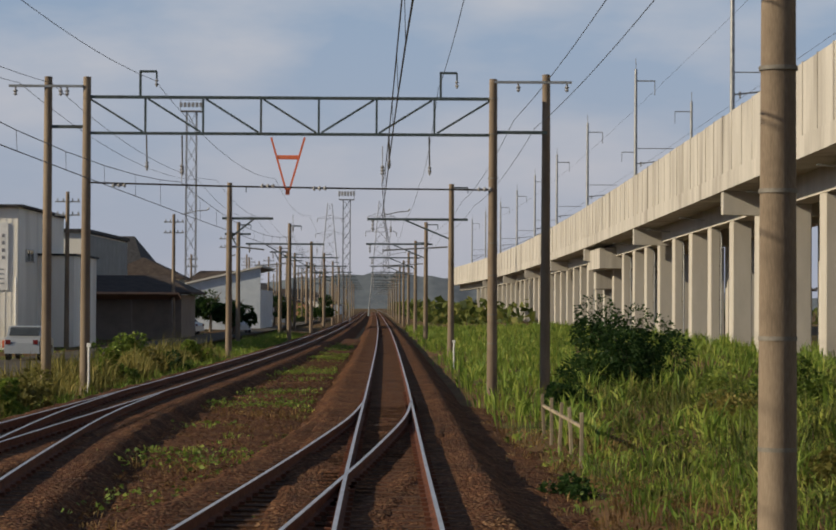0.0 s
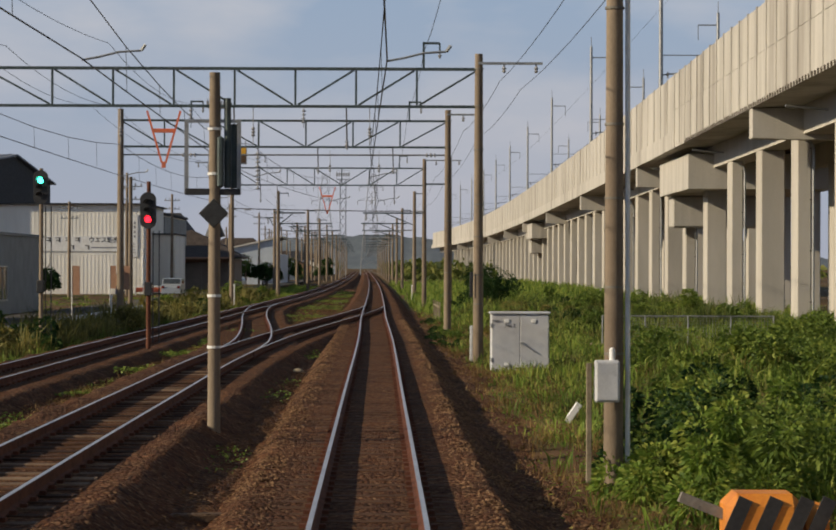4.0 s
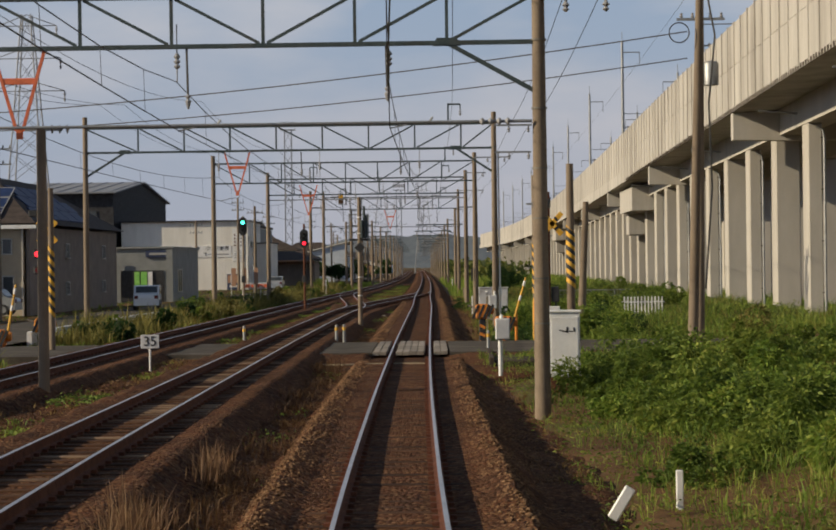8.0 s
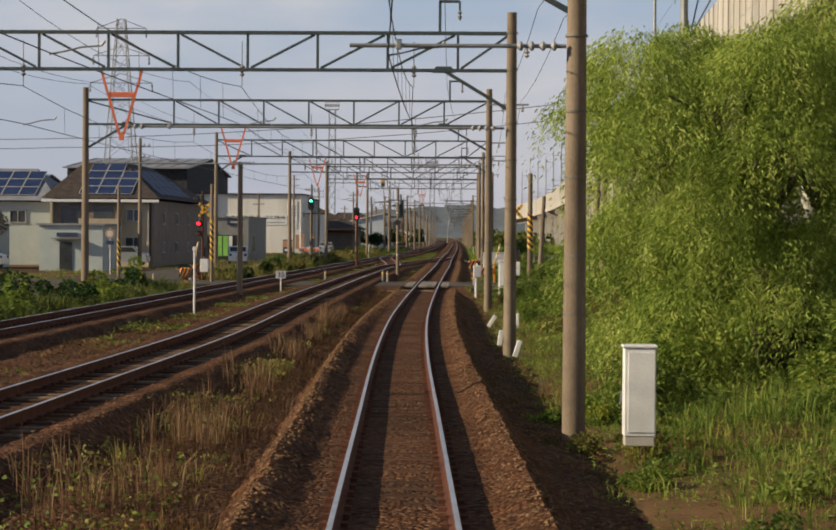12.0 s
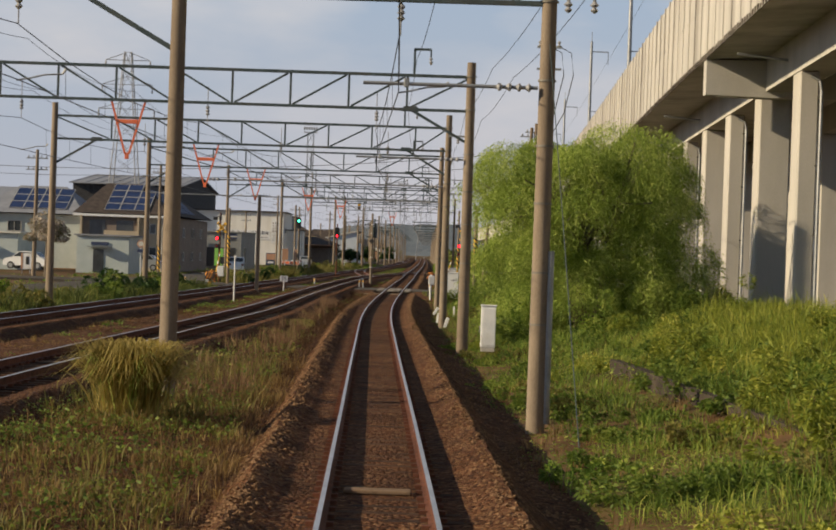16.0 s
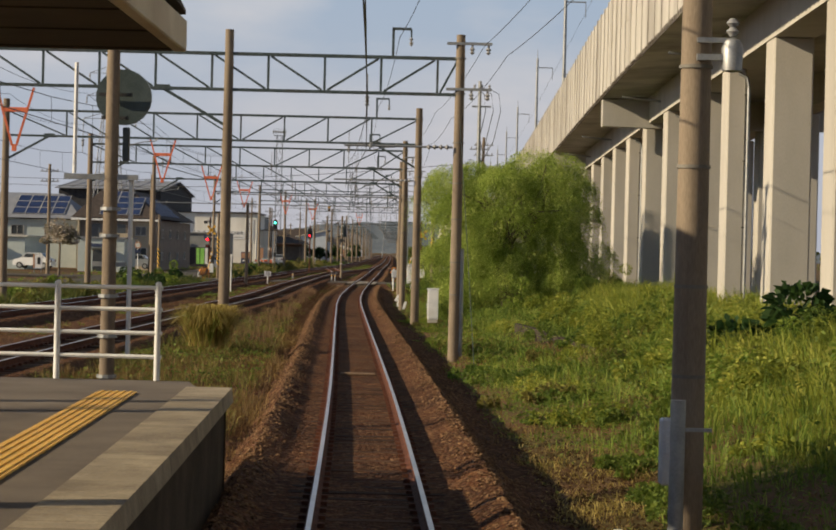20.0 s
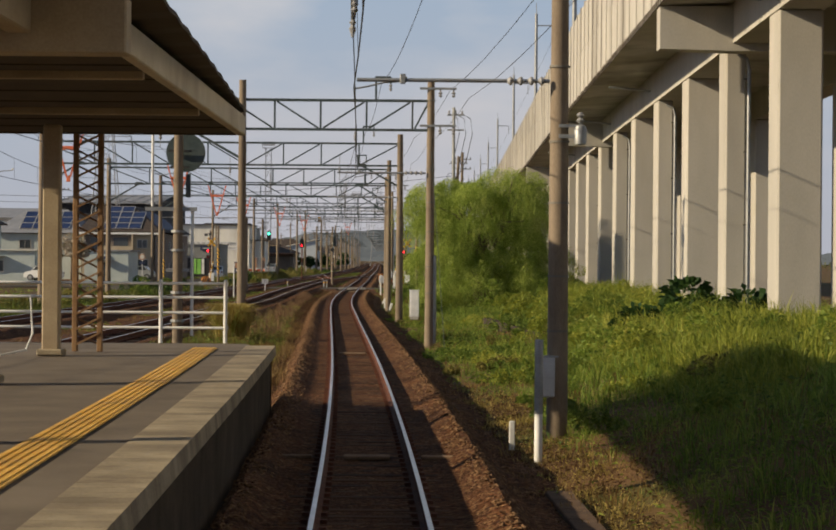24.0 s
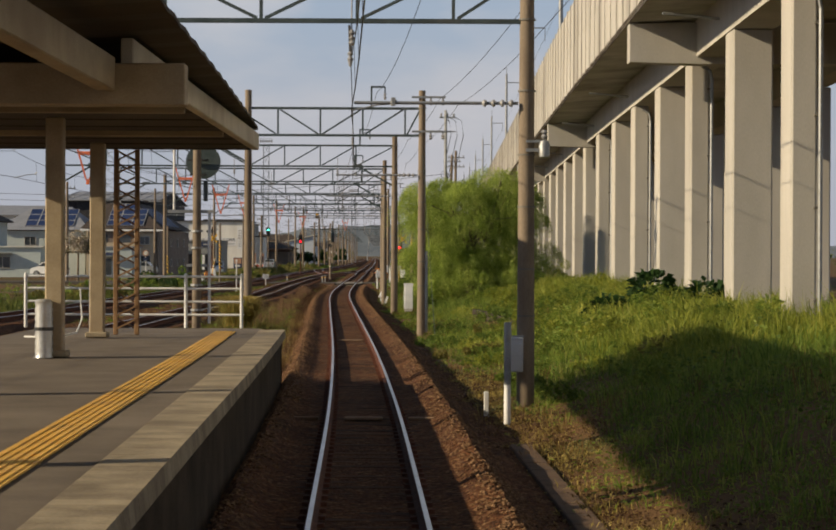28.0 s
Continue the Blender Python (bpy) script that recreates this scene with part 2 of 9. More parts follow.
M["yellow"] = mat("yellow_paint", (0.62, 0.33, 0.03), (0.78, 0.45, 0.05), 4, 0.6, bump=0.08, c3=(0.3, 0.18, 0.06), stain=0.4)
M["black"] = mat("black_paint", (0.015, 0.015, 0.017), (0.04, 0.04, 0.042), 4, 0.5, bump=0.05)
M["asphalt"] = mat("asphalt", (0.05, 0.043, 0.036), (0.10, 0.088, 0.075), 1.5, 0.9, bump=0.3, fine=60, c3=(0.16, 0.14, 0.12), stain=0.5)
M["coping"] = mat("coping_concrete", (0.17, 0.135, 0.092), (0.36, 0.30, 0.21), 2.0, 0.85, bump=0.3, c3=(0.14, 0.11, 0.075), stain=0.6, per_piece=0.22)
M["platform"] = mat("platform_asphalt", (0.085, 0.066, 0.05), (0.145, 0.115, 0.088), 1.2, 0.9, bump=0.2, fine=70, c3=(0.19, 0.155, 0.12), stain=0.6)
M["dark_wall"] = mat("dark_concrete", (0.03, 0.023, 0.018), (0.085, 0.068, 0.052), 1.2, 0.9, bump=0.3)
M["tactile"] = mat("tactile_yellow", (0.6, 0.34, 0.06), (0.76, 0.47, 0.11), 3, 0.7, bump=0.1, c3=(0.3, 0.2, 0.1), stain=0.5)
M["deck"] = mat("crossing_plank", (0.16, 0.14, 0.12), (0.27, 0.24, 0.21), 3, 0.9, bump=0.3, per_piece=0.4)
M["cream"] = mat("cream_steel", (0.29, 0.225, 0.145), (0.42, 0.34, 0.23), 1.5, 0.6, bump=0.06, c3=(0.2, 0.13, 0.08), stain=0.4)
M["fascia"] = mat("fascia_paint", (0.48, 0.42, 0.32), (0.62, 0.56, 0.45), 1.5, 0.6, bump=0.06, c3=(0.25, 0.17, 0.10), stain=0.5)
M["trough"] = mat("stained_trough_lid", (0.06, 0.032, 0.017), (0.13, 0.075, 0.042), 2.0, 0.92, bump=0.4)
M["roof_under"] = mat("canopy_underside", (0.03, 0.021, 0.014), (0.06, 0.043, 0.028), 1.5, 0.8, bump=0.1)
M["grass"] = mat_leaf("grass_blades", (0.078, 0.138, 0.022), (0.188, 0.278, 0.044), (0.42, 0.43, 0.095), 0.5)
M["lush"] = mat_leaf("lush_weeds", (0.065, 0.108, 0.02), (0.145, 0.21, 0.036), (0.3, 0.345, 0.068), 0.5)
M["dry"] = mat_leaf("dry_grass", (0.10, 0.058, 0.023), (0.20, 0.125, 0.05), (0.38, 0.26, 0.10), 0.5)
M["willow"] = mat_leaf("willow_leaves", (0.132, 0.2, 0.036), (0.335, 0.43, 0.085), (0.59, 0.64, 0.2), 1.1)
M["shrub"] = mat_leaf("shrub_leaves", (0.015, 0.04, 0.012), (0.03, 0.07, 0.018), (0.07, 0.12, 0.03), 0.6)
for _k in ("stone", "soil", "sleeper", "sleeper_pale", "asphalt", "dark_wall", "rust"):
    M[_k].node_tree.nodes["Principled BSDF"].inputs["Specular IOR Level"].default_value = 0.15
M["bark"] = mat("bark", (0.09, 0.07, 0.05), (0.2, 0.16, 0.12), 3, 0.9, bump=0.6)
M["litter"] = mat_leaf("dead_litter", (0.035, 0.018, 0.009), (0.085, 0.043, 0.02), (0.18, 0.11, 0.05), 0.8)
M["straw"] = mat_leaf("straw_tips", (0.24, 0.19, 0.05), (0.42, 0.33, 0.10), (0.6, 0.47, 0.17), 1.5)
M["yellowgrass"] = mat_leaf("yellow_green_grass", (0.125, 0.165, 0.026), (0.275, 0.315, 0.046), (0.5, 0.47, 0.10), 0.5)
M["stalk"] = mat_leaf("dead_stalks", (0.11, 0.06, 0.035), (0.2, 0.115, 0.065), (0.33, 0.22, 0.12), 0.8)
M["rank"] = mat_leaf("rank_weeds", (0.04, 0.06, 0.016), (0.105, 0.135, 0.03), (0.26, 0.25, 0.07), 0.9)
M["olive"] = mat_leaf("olive_weeds", (0.085, 0.085, 0.024), (0.18, 0.17, 0.045), (0.36, 0.29, 0.09), 0.8)

# ---- building tools ----
class Geo:
    """Points and faces of one mesh, gathered from simple solids."""

    def __init__(self):
        self.v, self.f = [], []

    def add(self, v, f):
        o = len(self.v)
        self.v += [tuple(p) for p in v]
        self.f += [tuple(i + o for i in q) for q in f]
        return self

    def box(self, c, s, bev=0.0, m=None):
        """Box with centre c and size s; bev chamfers all its edges."""
        hx, hy, hz = s[0] / 2, s[1] / 2, s[2] / 2
        if bev <= 0:
            v = [(x, y, z) for x in (-hx, hx) for y in (-hy, hy) for z in (-hz, hz)]
            f = [(0, 1, 3, 2), (4, 6, 7, 5), (0, 4, 5, 1), (2, 3, 7, 6), (0, 2, 6, 4), (1, 5, 7, 3)]
        else:
            b = min(bev, hx * 0.9, hy * 0.9, hz * 0.9)
            v, idx = [], {}
            for sx in (-1, 1):
                for sy in (-1, 1):
                    for sz in (-1, 1):
                        for ax in range(3):
                            p = [sx * (hx - b), sy * (hy - b), sz * (hz - b)]
                            p[ax] = (sx * hx, sy * hy, sz * hz)[ax]
                            idx[sx, sy, sz, ax] = len(v)
                            v.append(tuple(p))
            f = []
            for ax in range(3):
                o1, o2 = [a for a in range(3) if a != ax]
                for sg in (-1, 1):
                    q = []
                    for a, c2 in ((-1, -1), (1, -1), (1, 1), (-1, 1)):
                        k = [0, 0, 0]
                        k[ax], k[o1], k[o2] = sg, a, c2
                        q.append(idx[k[0], k[1], k[2], ax])
                    f.append(q if (sg > 0) == (ax != 1) else q[::-1])
                for a in (-1, 1):
                    for c2 in (-1, 1):
                        k, j = [0, 0, 0], [0, 0, 0]
                        k[ax], j[ax] = -1, 1
                        k[o1] = j[o1] = a
                        k[o2] = j[o2] = c2
                        f.append((idx[k[0], k[1], k[2], o1], idx[j[0], j[1], j[2], o1], idx[j[0], j[1], j[2], o2], idx[k[0], k[1], k[2], o2]))
            for sx in (-1, 1):
                for sy in (-1, 1):
                    for sz in (-1, 1):
                        f.append([idx[sx, sy, sz, a] for a in range(3)])
        t = Matrix.Translation(c) @ (m or Matrix())
        return self.add([t @ Vector(p) for p in v], f)

    def tube(self, p, q, r0, r1=None, n=10, cap=True):
        """Round bar from p to q, tapering from r0 to r1."""
        p, q = Vector(p), Vector(q)
        r1 = r0 if r1 is None else r1
        d = (q - p).normalized()
        a = d.orthogonal().normalized()
        b = d.cross(a)
        v = []
        for e, r in ((p, r0), (q, r1)):
            for i in range(n):
                w = 2 * math.pi * i / n
                v.append(e + a * (r * math.cos(w)) + b * (r * math.sin(w)))
        f = [(i, (i + 1) % n, n + (i + 1) % n, n + i) for i in range(n)]
        if cap:
            f += [tuple(range(n))[::-1], tuple(range(n, 2 * n))]
        return self.add(v, f)

    def bar(self, p, q, w, h=None):
        """Square bar from p to q."""
        p, q = Vector(p), Vector(q)
        d = q - p
        h = h or w
        t = d.to_track_quat("Y", "Z").to_matrix().to_4x4()
        return self.box((p + q) / 2, (w, d.length, h), 0, t)

    def path(self, pts, r, n=6):
        """Round cable through pts."""
        pts = [Vector(p) for p in pts]
        v, f = [], []
        for i, p in enumerate(pts):
            d = (pts[min(i + 1, len(pts) - 1)] - pts[max(i - 1, 0)]).normalized()
            a = d.cross(Vector((0.03, 0.02, 1))).normalized()
            if a.length < 0.5:
                a = Vector((1, 0, 0))
            b = d.cross(a)
            v += [p + a * (r * math.cos(2 * math.pi * k / n)) + b * (r * math.sin(2 * math.pi * k / n)) for k in range(n)]
            if i:
                o = (i - 1) * n
                f += [(o + k, o + (k + 1) % n, o + n + (k + 1) % n, o + n + k) for k in range(n)]
        return self.add(v, f)

    def lathe(self, c, prof, n=14, axis="z"):
        """Solid of revolution: prof is (radius, height) pairs."""
        v, f = [], []
        for r, h in prof:
            for k in range(n):
                w = 2 * math.pi * k / n
                x, y = r * math.cos(w), r * math.sin(w)
                p = {"z": (x, y, h), "y": (x, h, y), "x": (h, x, y)}[axis]
                v.append((c[0] + p[0], c[1] + p[1], c[2] + p[2]))
        for i in range(len(prof) - 1):
            f += [(i * n + k, i * n + (k + 1) % n, (i + 1) * n + (k + 1) % n, (i + 1) * n + k) for k in range(n)]
        f += [tuple(range(n))[::-1], tuple(range((len(prof) - 1) * n, len(prof) * n))]
        return self.add(v, f)

    def prism(self, poly, axis, a, b):
        """Polygon (pairs) pulled along an axis from a to b."""
        n = len(poly)
        def at(p, h):
            return {"x": (h, p[0], p[1]), "y": (p[0], h, p[1]), "z": (p[0], p[1], h)}[axis]
        v = [at(p, a) for p in poly] + [at(p, b) for p in poly]
        f = [(i, (i + 1) % n, n + (i + 1) % n, n + i) for i in range(n)] + [tuple(range(n))[::-1], tuple(range(n, 2 * n))]
        return self.add(v, f)

    def sweep(self, prof, fx, ys, fz=None, close=True):
        """Profile (offset, z) pulled along y; fx(y) gives the line's x, fz(y) its lift."""
        n, v, f = len(prof), [], []
        for y in ys:
            x0, z0 = fx(y), fz(y) if fz else 0.0
            v += [(x0 + o, y, z0 + z) for o, z in prof]
        k = n if close else n - 1
        for j in range(len(ys) - 1):
            f += [(j * n + i, j * n + (i + 1) % n, (j + 1) * n + (i + 1) % n, (j + 1) * n + i) for i in range(k)]
        if close:
            f += [tuple(range(n)), tuple(range((len(ys) - 1) * n, len(ys) * n))[::-1]]
        return self.add(v, f)

    def mesh(self, name, material, smooth=False):
        me = bpy.data.meshes.new(name)
        me.from_pydata(self.v, [], self.f)
        me.materials.append(material)
        b = bmesh.new()
        b.from_mesh(me)
        bmesh.ops.recalc_face_normals(b, faces=b.faces)
        b.to_mesh(me)
        b.free()
        if smooth:
            me.shade_smooth()
            me.set_sharp_from_angle(angle=radians(40))
        return me


def thing(name, loc, label, category, group="", kind=""):
    ob = new(name)
    ob.location = loc
    ob.empty_display_size = 0.3
    return tagged(ob, label, category, group, kind)


def part(name, geo, material, parent, label="", smooth=False, kind=""):
    ob = new(name, geo.mesh(name, M[material], smooth))
    ob.parent = parent
    if label or kind:
        tagged(ob, label, "", "", kind)
    return ob


def single(name, geo, material, label, category, loc=(0, 0, 0), group="", kind="", smooth=False):
    ob = new(name, geo.mesh(name, M[material], smooth))
    ob.location = loc
    return tagged(ob, label, category, group, kind)


def line(pts):
    """Smooth curve x(y) through control pairs (y, x)."""
    ys = np.array([p[0] for p in pts], float)
    xs = np.array([p[1] for p in pts], float)
    m = np.gradient(xs, ys)

    def at(y):
        i = int(np.clip(np.searchsorted(ys, y) - 1, 0, len(ys) - 2))
        h = ys[i + 1] - ys[i]
        t = (y - ys[i]) / h
        if t < 0:
            return float(xs[0] + m[0] * (y - ys[0]))
        if t > 1:
            return float(xs[-1] + m[-1] * (y - ys[-1]))
        return float((2 * t**3 - 3 * t**2 + 1) * xs[i] + (t**3 - 2 * t**2 + t) * h * m[i] + (3 * t**2 - 2 * t**3) * xs[i + 1] + (t**3 - t**2) * h * m[i + 1])
    return at


def steps(a, b, d):
    n = max(1, int(round((b - a) / d)))
    return [a + (b - a) * i / n for i in range(n + 1)]


# ---- the lines of the plan: x at y ----
line_a = line([(-420, 11.6), (-330, 8.85), (-290, 7.9), (-255, 6.98), (-236, 6.435), (-220, 5.985), (-201, 5.312), (-180, 4.445), (-165, 3.80), (-150, 3.168), (-132, 2.425), (-112, 1.79), (-97, 1.47), (-67, 0.98), (-37, 0.59), (0, 0.12), (22, -0.26), (62, -0.78), (110, -1.45), (177, -2.5), (300, -4.7), (600, -10.5), (1200, -23)])
line_b = line([(-420, -2.2), (-250, -2.4), (-172, -2.45), (-147, -2.25), (-130, -2.15), (-106, -2.65), (-80, -3.05), (-62, -3.28), (-36, -3.48), (-12, -3.5), (2, -3.1), (12, -2.62), (24, -1.85), (36, -1.15), (45, -0.75), (52, -0.64)])
line_c = line([(-420, -9.3), (-200, -8.6), (-120, -7.8), (-60, -7.65), (0, -7.5), (30, -7.4), (60, -7.1), (110, -6.9), (177, -7.5), (300, -9.3), (600, -15.0), (1200, -27.5)])
line_x = line([(-16, -3.52), (-8, -3.65), (5, -4.35), (15, -5.05), (25, -5.8), (36, -6.5), (46, -6.98), (56, -7.12)])
edge_v = line([(-420, 11.9), (-183, 13.65), (-134, 14.05), (-83, 14.7), (-33, 15.25), (17, 15.75), (67, 16.3), (117, 16.7), (167, 16.95), (217, 17.05), (290, 16.6), (380, 14.7), (490, 9.3), (620, -1.0), (800, -21.0)])


def lift_v(y):
    return -0.0040 * (y + 184)


def drop(y):
    """How far the rails lie below the level of the far end: the line falls gently to the station."""
    return float(np.interp(y, (-80.0, -10.0, 40.0, 62.0), (-0.24, -0.14, -0.03, 0.0)))


def drop_b(y):
    """The second track keeps its level and only meets the first at the turnout."""
    return drop(y) * float(np.clip((y + 25.0) / 40.0, 0.0, 1.0))


def level(y):
    return 0.0


def rough(x, y, s=1.0):
    return noise.noise((x * s, y * s, 0.3))


def near_track(x, y):
    d = abs(x - line_a(y))
    d = min(d, abs(x - line_c(y)))
    if y < 52:
        d = min(d, abs(x - line_b(y)))
    if -16 < y < 56:
        d = min(d, abs(x - line_x(y)))
    return d


def bank(x, y, edge):
    """The ground swells towards the piers beside the station end of the line."""
    return 0.7 * np.clip((x - edge + 3.9) / 3.4, 0, 1) * np.clip((-118.0 - y) / 25.0, 0, 1)


def ground_z(x, y):
    z = float(bank(x, y, edge_v(y))) - 0.55 + 0.10 * rough(x, y, 0.11) + 0.05 * rough(x, y, 0.6)
    if x > 6.0:
        z += 0.35 * min(1.0, (x - 6.0) / 9.0)
    if x < -11:
        z += 0.15 * min(1.0, (-11 - x) / 6.0)
    d = near_track(x, y)
    if d < 3.0:
        z -= 0.12 * (3.0 - d)
    return z + drop(y) * min(1.0, max(0.0, (6.0 - abs(x - line_a(y))) / 2.5))

# ---- ground ----
def spread(a, b, near, d, far):
    out, p = [], near[0]
    while p <= near[1]:
        out.append(p)
        p += d
    s = d
    while p < b:
        s *= far
        p += s
        out.append(p)
    p, s = near[0], d
    while p > a:
        s *= far
        p -= s
        out.insert(0, p)
    return out


gx = spread(-900, 900, (-26, 22), 0.55, 1.22)
gy = spread(-460, 2600, (-300, 140), 1.1, 1.10)
ground = Geo()
ground.v = [(x, y, ground_z(x, y)) for y in gy for x in gx]
nx = len(gx)
ground.f = [(j * nx + i, j * nx + i + 1, (j + 1) * nx + i + 1, (j + 1) * nx + i) for j in range(len(gy) - 1) for i in range(nx - 1)]
single("ground", ground, "soil", "brown earth with patches of low green weeds", "ground", kind="structure", smooth=True)

# ---- railway tracks ----
RAIL = [(-0.0635, -0.153), (0.0635, -0.153), (0.0635, -0.143), (0.012, -0.125), (0.009, -0.045), (0.0325, -0.036), (0.0325, -0.006), (0.028, -0.003), (-0.028, -0.003), (-0.0325, -0.006), (-0.0325, -0.036), (-0.009, -0.045), (-0.012, -0.125), (-0.0635, -0.143)]
HEAD = [(-0.026, -0.002), (0.026, -0.002), (0.024, 0.001), (-0.024, 0.001)]
SLEEPER = Geo().box((0, 0, 0), (2.0, 0.21, 0.14), 0.012).mesh("sleeper", M["sleeper"])
PALE = Geo().box((0, 0, 0), (2.0, 0.21, 0.14), 0.012).mesh("sleeper_pale", M["sleeper_pale"])
random.seed(4)


def rail_rows(y0, y1):
    return [y for y in steps(y0, min(y1, 210), 2.2)] + ([y for y in steps(222, y1, 18)] if y1 > 222 else [])


def build_track(name, fx, y0, y1, label, fz, single_from=None, single_to=None, pale=0.0):
    tr = thing(name, (0, 0, 0), label, "railway track", kind="structure")
    ys = rail_rows(y0, y1)
    for s in (-0.5335 - 0.0325, 0.5335 + 0.0325):
        r = part("rail", Geo().sweep([(o + s, z) for o, z in RAIL], fx, ys, fz), "rust", tr, "rust-brown steel rail", True)
        part("running_surface", Geo().sweep([(o + s, z) for o, z in HEAD], fx, ys, fz), "steel", r, "bright worn steel rail top")
    rest, fast = Geo(), Geo()
    y = y0
    while y < min(y1, 260):
        tilt = random.uniform(-0.012, 0.012)
        if single_from is not None and single_from <= y <= single_to:
            o = new("sleeper", PALE if random.random() < pale else SLEEPER)
            o.parent = tr
            o.location = (fx(y) + random.uniform(-0.02, 0.02), y, -0.235 + fz(y) + random.uniform(-0.008, 0.006))
            o.rotation_euler = (0, 0, tilt)
        else:
            rest.box((fx(y), y, -0.235 + fz(y)), (2.0, 0.21, 0.14), 0, Matrix.Rotation(tilt, 4, "Z"))
        if -250 < y < 60:
            for s in (-0.566, 0.566):
                for q in (-0.1, 0.1):
                    fast.box((fx(y) + s + q, y, -0.145 + fz(y)), (0.07, 0.1, 0.045))
        y += 0.61
    part("sleepers", rest, "sleeper", tr, "weathered brown sleepers", kind="stuff")
    if fast.v:
        part("fastenings", fast, "rust", tr, "rusty rail fastenings", kind="stuff")
    return tr


def bed(name, fx, y0, y1, label, mound, fz, w=1.0, deep=0.167):
    """Ballast bed: flat top with shoulders whose crest rises where mound(y) says."""
    g = Geo()
    offs = [-2.7 * w, -2.3 * w, -1.95, -1.65, -1.42, -1.25, -1.08, -0.8, -0.62, -0.5, -0.3, 0, 0.3, 0.5, 0.62, 0.8, 1.08, 1.25, 1.42, 1.65, 1.95, 2.3 * w, 2.7 * w]
    ys = steps(y0, min(y1, 160), 0.42) + (steps(164, y1, 6) if y1 > 164 else [])
    n = len(offs)
    for y in ys:
        c, k = fx(y), mound(y)
        for o in offs:
            a = abs(o)
            base = -deep if a < 1.1 else (-deep + (deep - 0.165) * (a - 1.1) / 0.3 if a < 1.4 else -0.165 - (a - 1.4) * 0.55)
            hump = k * math.exp(-((a - 1.4) / 0.24) ** 2)
            z = base + hump + 0.016 * rough(c + o, y, 3.1) + 0.05 * rough(c + o, y, 0.9) * (a > 1.1)
            g.v.append((c + o + 0.05 * rough(y, o, 1.3), y, (z if a < 2.2 * w else max(-0.75, z - 0.1)) + fz(y)))
    g.f = [(j * n + i, j * n + i + 1, (j + 1) * n + i + 1, (j + 1) * n + i) for j in range(len(ys) - 1) for i in range(n - 1)]
    return single(name, g, "ballast", label, "ballast", kind="structure", smooth=True)


def mound_a(y):
    return 0.04 + 0.15 / (1 + math.exp((y + 95) / 9))


build_track("track_1", line_a, -330, 900, "single railway track of rusty rails on brown ballast", drop, -252, -70)
build_track("track_2", line_b, -330, 52, "second railway track that joins the first at a turnout", drop_b, -200, -20, 0.3)
build_track("track_3", line_c, -330, 900, "third railway track beside a strip of weeds", level)
build_track("crossover_track", line_x, -16, 56, "connecting railway track between two turnouts", drop_b)
bed("ballast_1", line_a, -330, 800, "rust-brown crushed stone ballast with raised shoulders", mound_a, drop)
bed("ballast_2", line_b, -330, 52, "brown crushed stone ballast", lambda y: 0.03, drop_b, 1.0, 0.186)
bed("ballast_3", line_c, -330, 800, "brown crushed stone ballast with weeds", lambda y: 0.02, level)
bed("ballast_4", line_x, -16, 56, "brown crushed stone ballast", lambda y: 0.02, drop_b)

# brown cess between the first two tracks, where little grows
cess = Geo()
cys = steps(-205, 40, 1.0)
for y in cys:
    a, b = line_b(y) + 1.2, line_a(y) - 1.5
    for i in range(7):
        x = a + (b - a) * i / 6
        cess.v.append((x, y, drop(y) * (0.3 + 0.7 * i / 6) - 0.33 + 0.06 * rough(x, y, 0.8) + 0.025 * rough(x, y, 2.7) - (0.08 if i == 6 else 0.05 * abs(i - 3) / 3)))
cess.f = [(j * 7 + i, j * 7 + i + 1, (j + 1) * 7 + i + 1, (j + 1) * 7 + i) for j in range(len(cys) - 1) for i in range(6)]
single("cess", cess, "ballast", "trodden brown gravel strip between the tracks", "gravel strip", kind="structure", smooth=True)

yard = Geo()
cys = steps(-215, 170, 1.1)
for y in cys:
    a, b = line_c(y) + 1.3, (line_b(y) - 1.3 if y < 20 else line_a(y) - 1.5)
    for i in range(7):
        x = a + (b - a) * i / 6
        yard.v.append((x, y, drop_b(y) - 0.40 + 0.07 * rough(x, y, 0.6) + 0.03 * rough(x, y, 2.4) - (0.2 if i in (0, 6) else 0.0)))
yard.f = [(j * 7 + i, j * 7 + i + 1, (j + 1) * 7 + i + 1, (j + 1) * 7 + i) for j in range(len(cys) - 1) for i in range(6)]
single("yard_gravel", yard, "ballast", "brown gravel between the second and third tracks", "gravel strip", kind="structure", smooth=True)
# foot of the ballast on the open side, gravel and earth mixed
foot = Geo()
cys = steps(-300, 60, 0.6)
for y in cys:
    for i in range(6):
        x = line_a(y) + 1.6 + 0.37 * i
        foot.v.append((x, y, drop(y) - 0.41 - 0.05 * i + 0.05 * rough(x, y, 1.1) + 0.03 * rough(x, y, 3.3) - (0.3 if i == 5 else 0.0)))
foot.f = [(j * 6 + i, j * 6 + i + 1, (j + 1) * 6 + i + 1, (j + 1) * 6 + i) for j in range(len(cys) - 1) for i in range(5)]
single("cess", foot, "ballast", "brown gravel and earth at the foot of the ballast", "gravel strip", kind="structure", smooth=True)

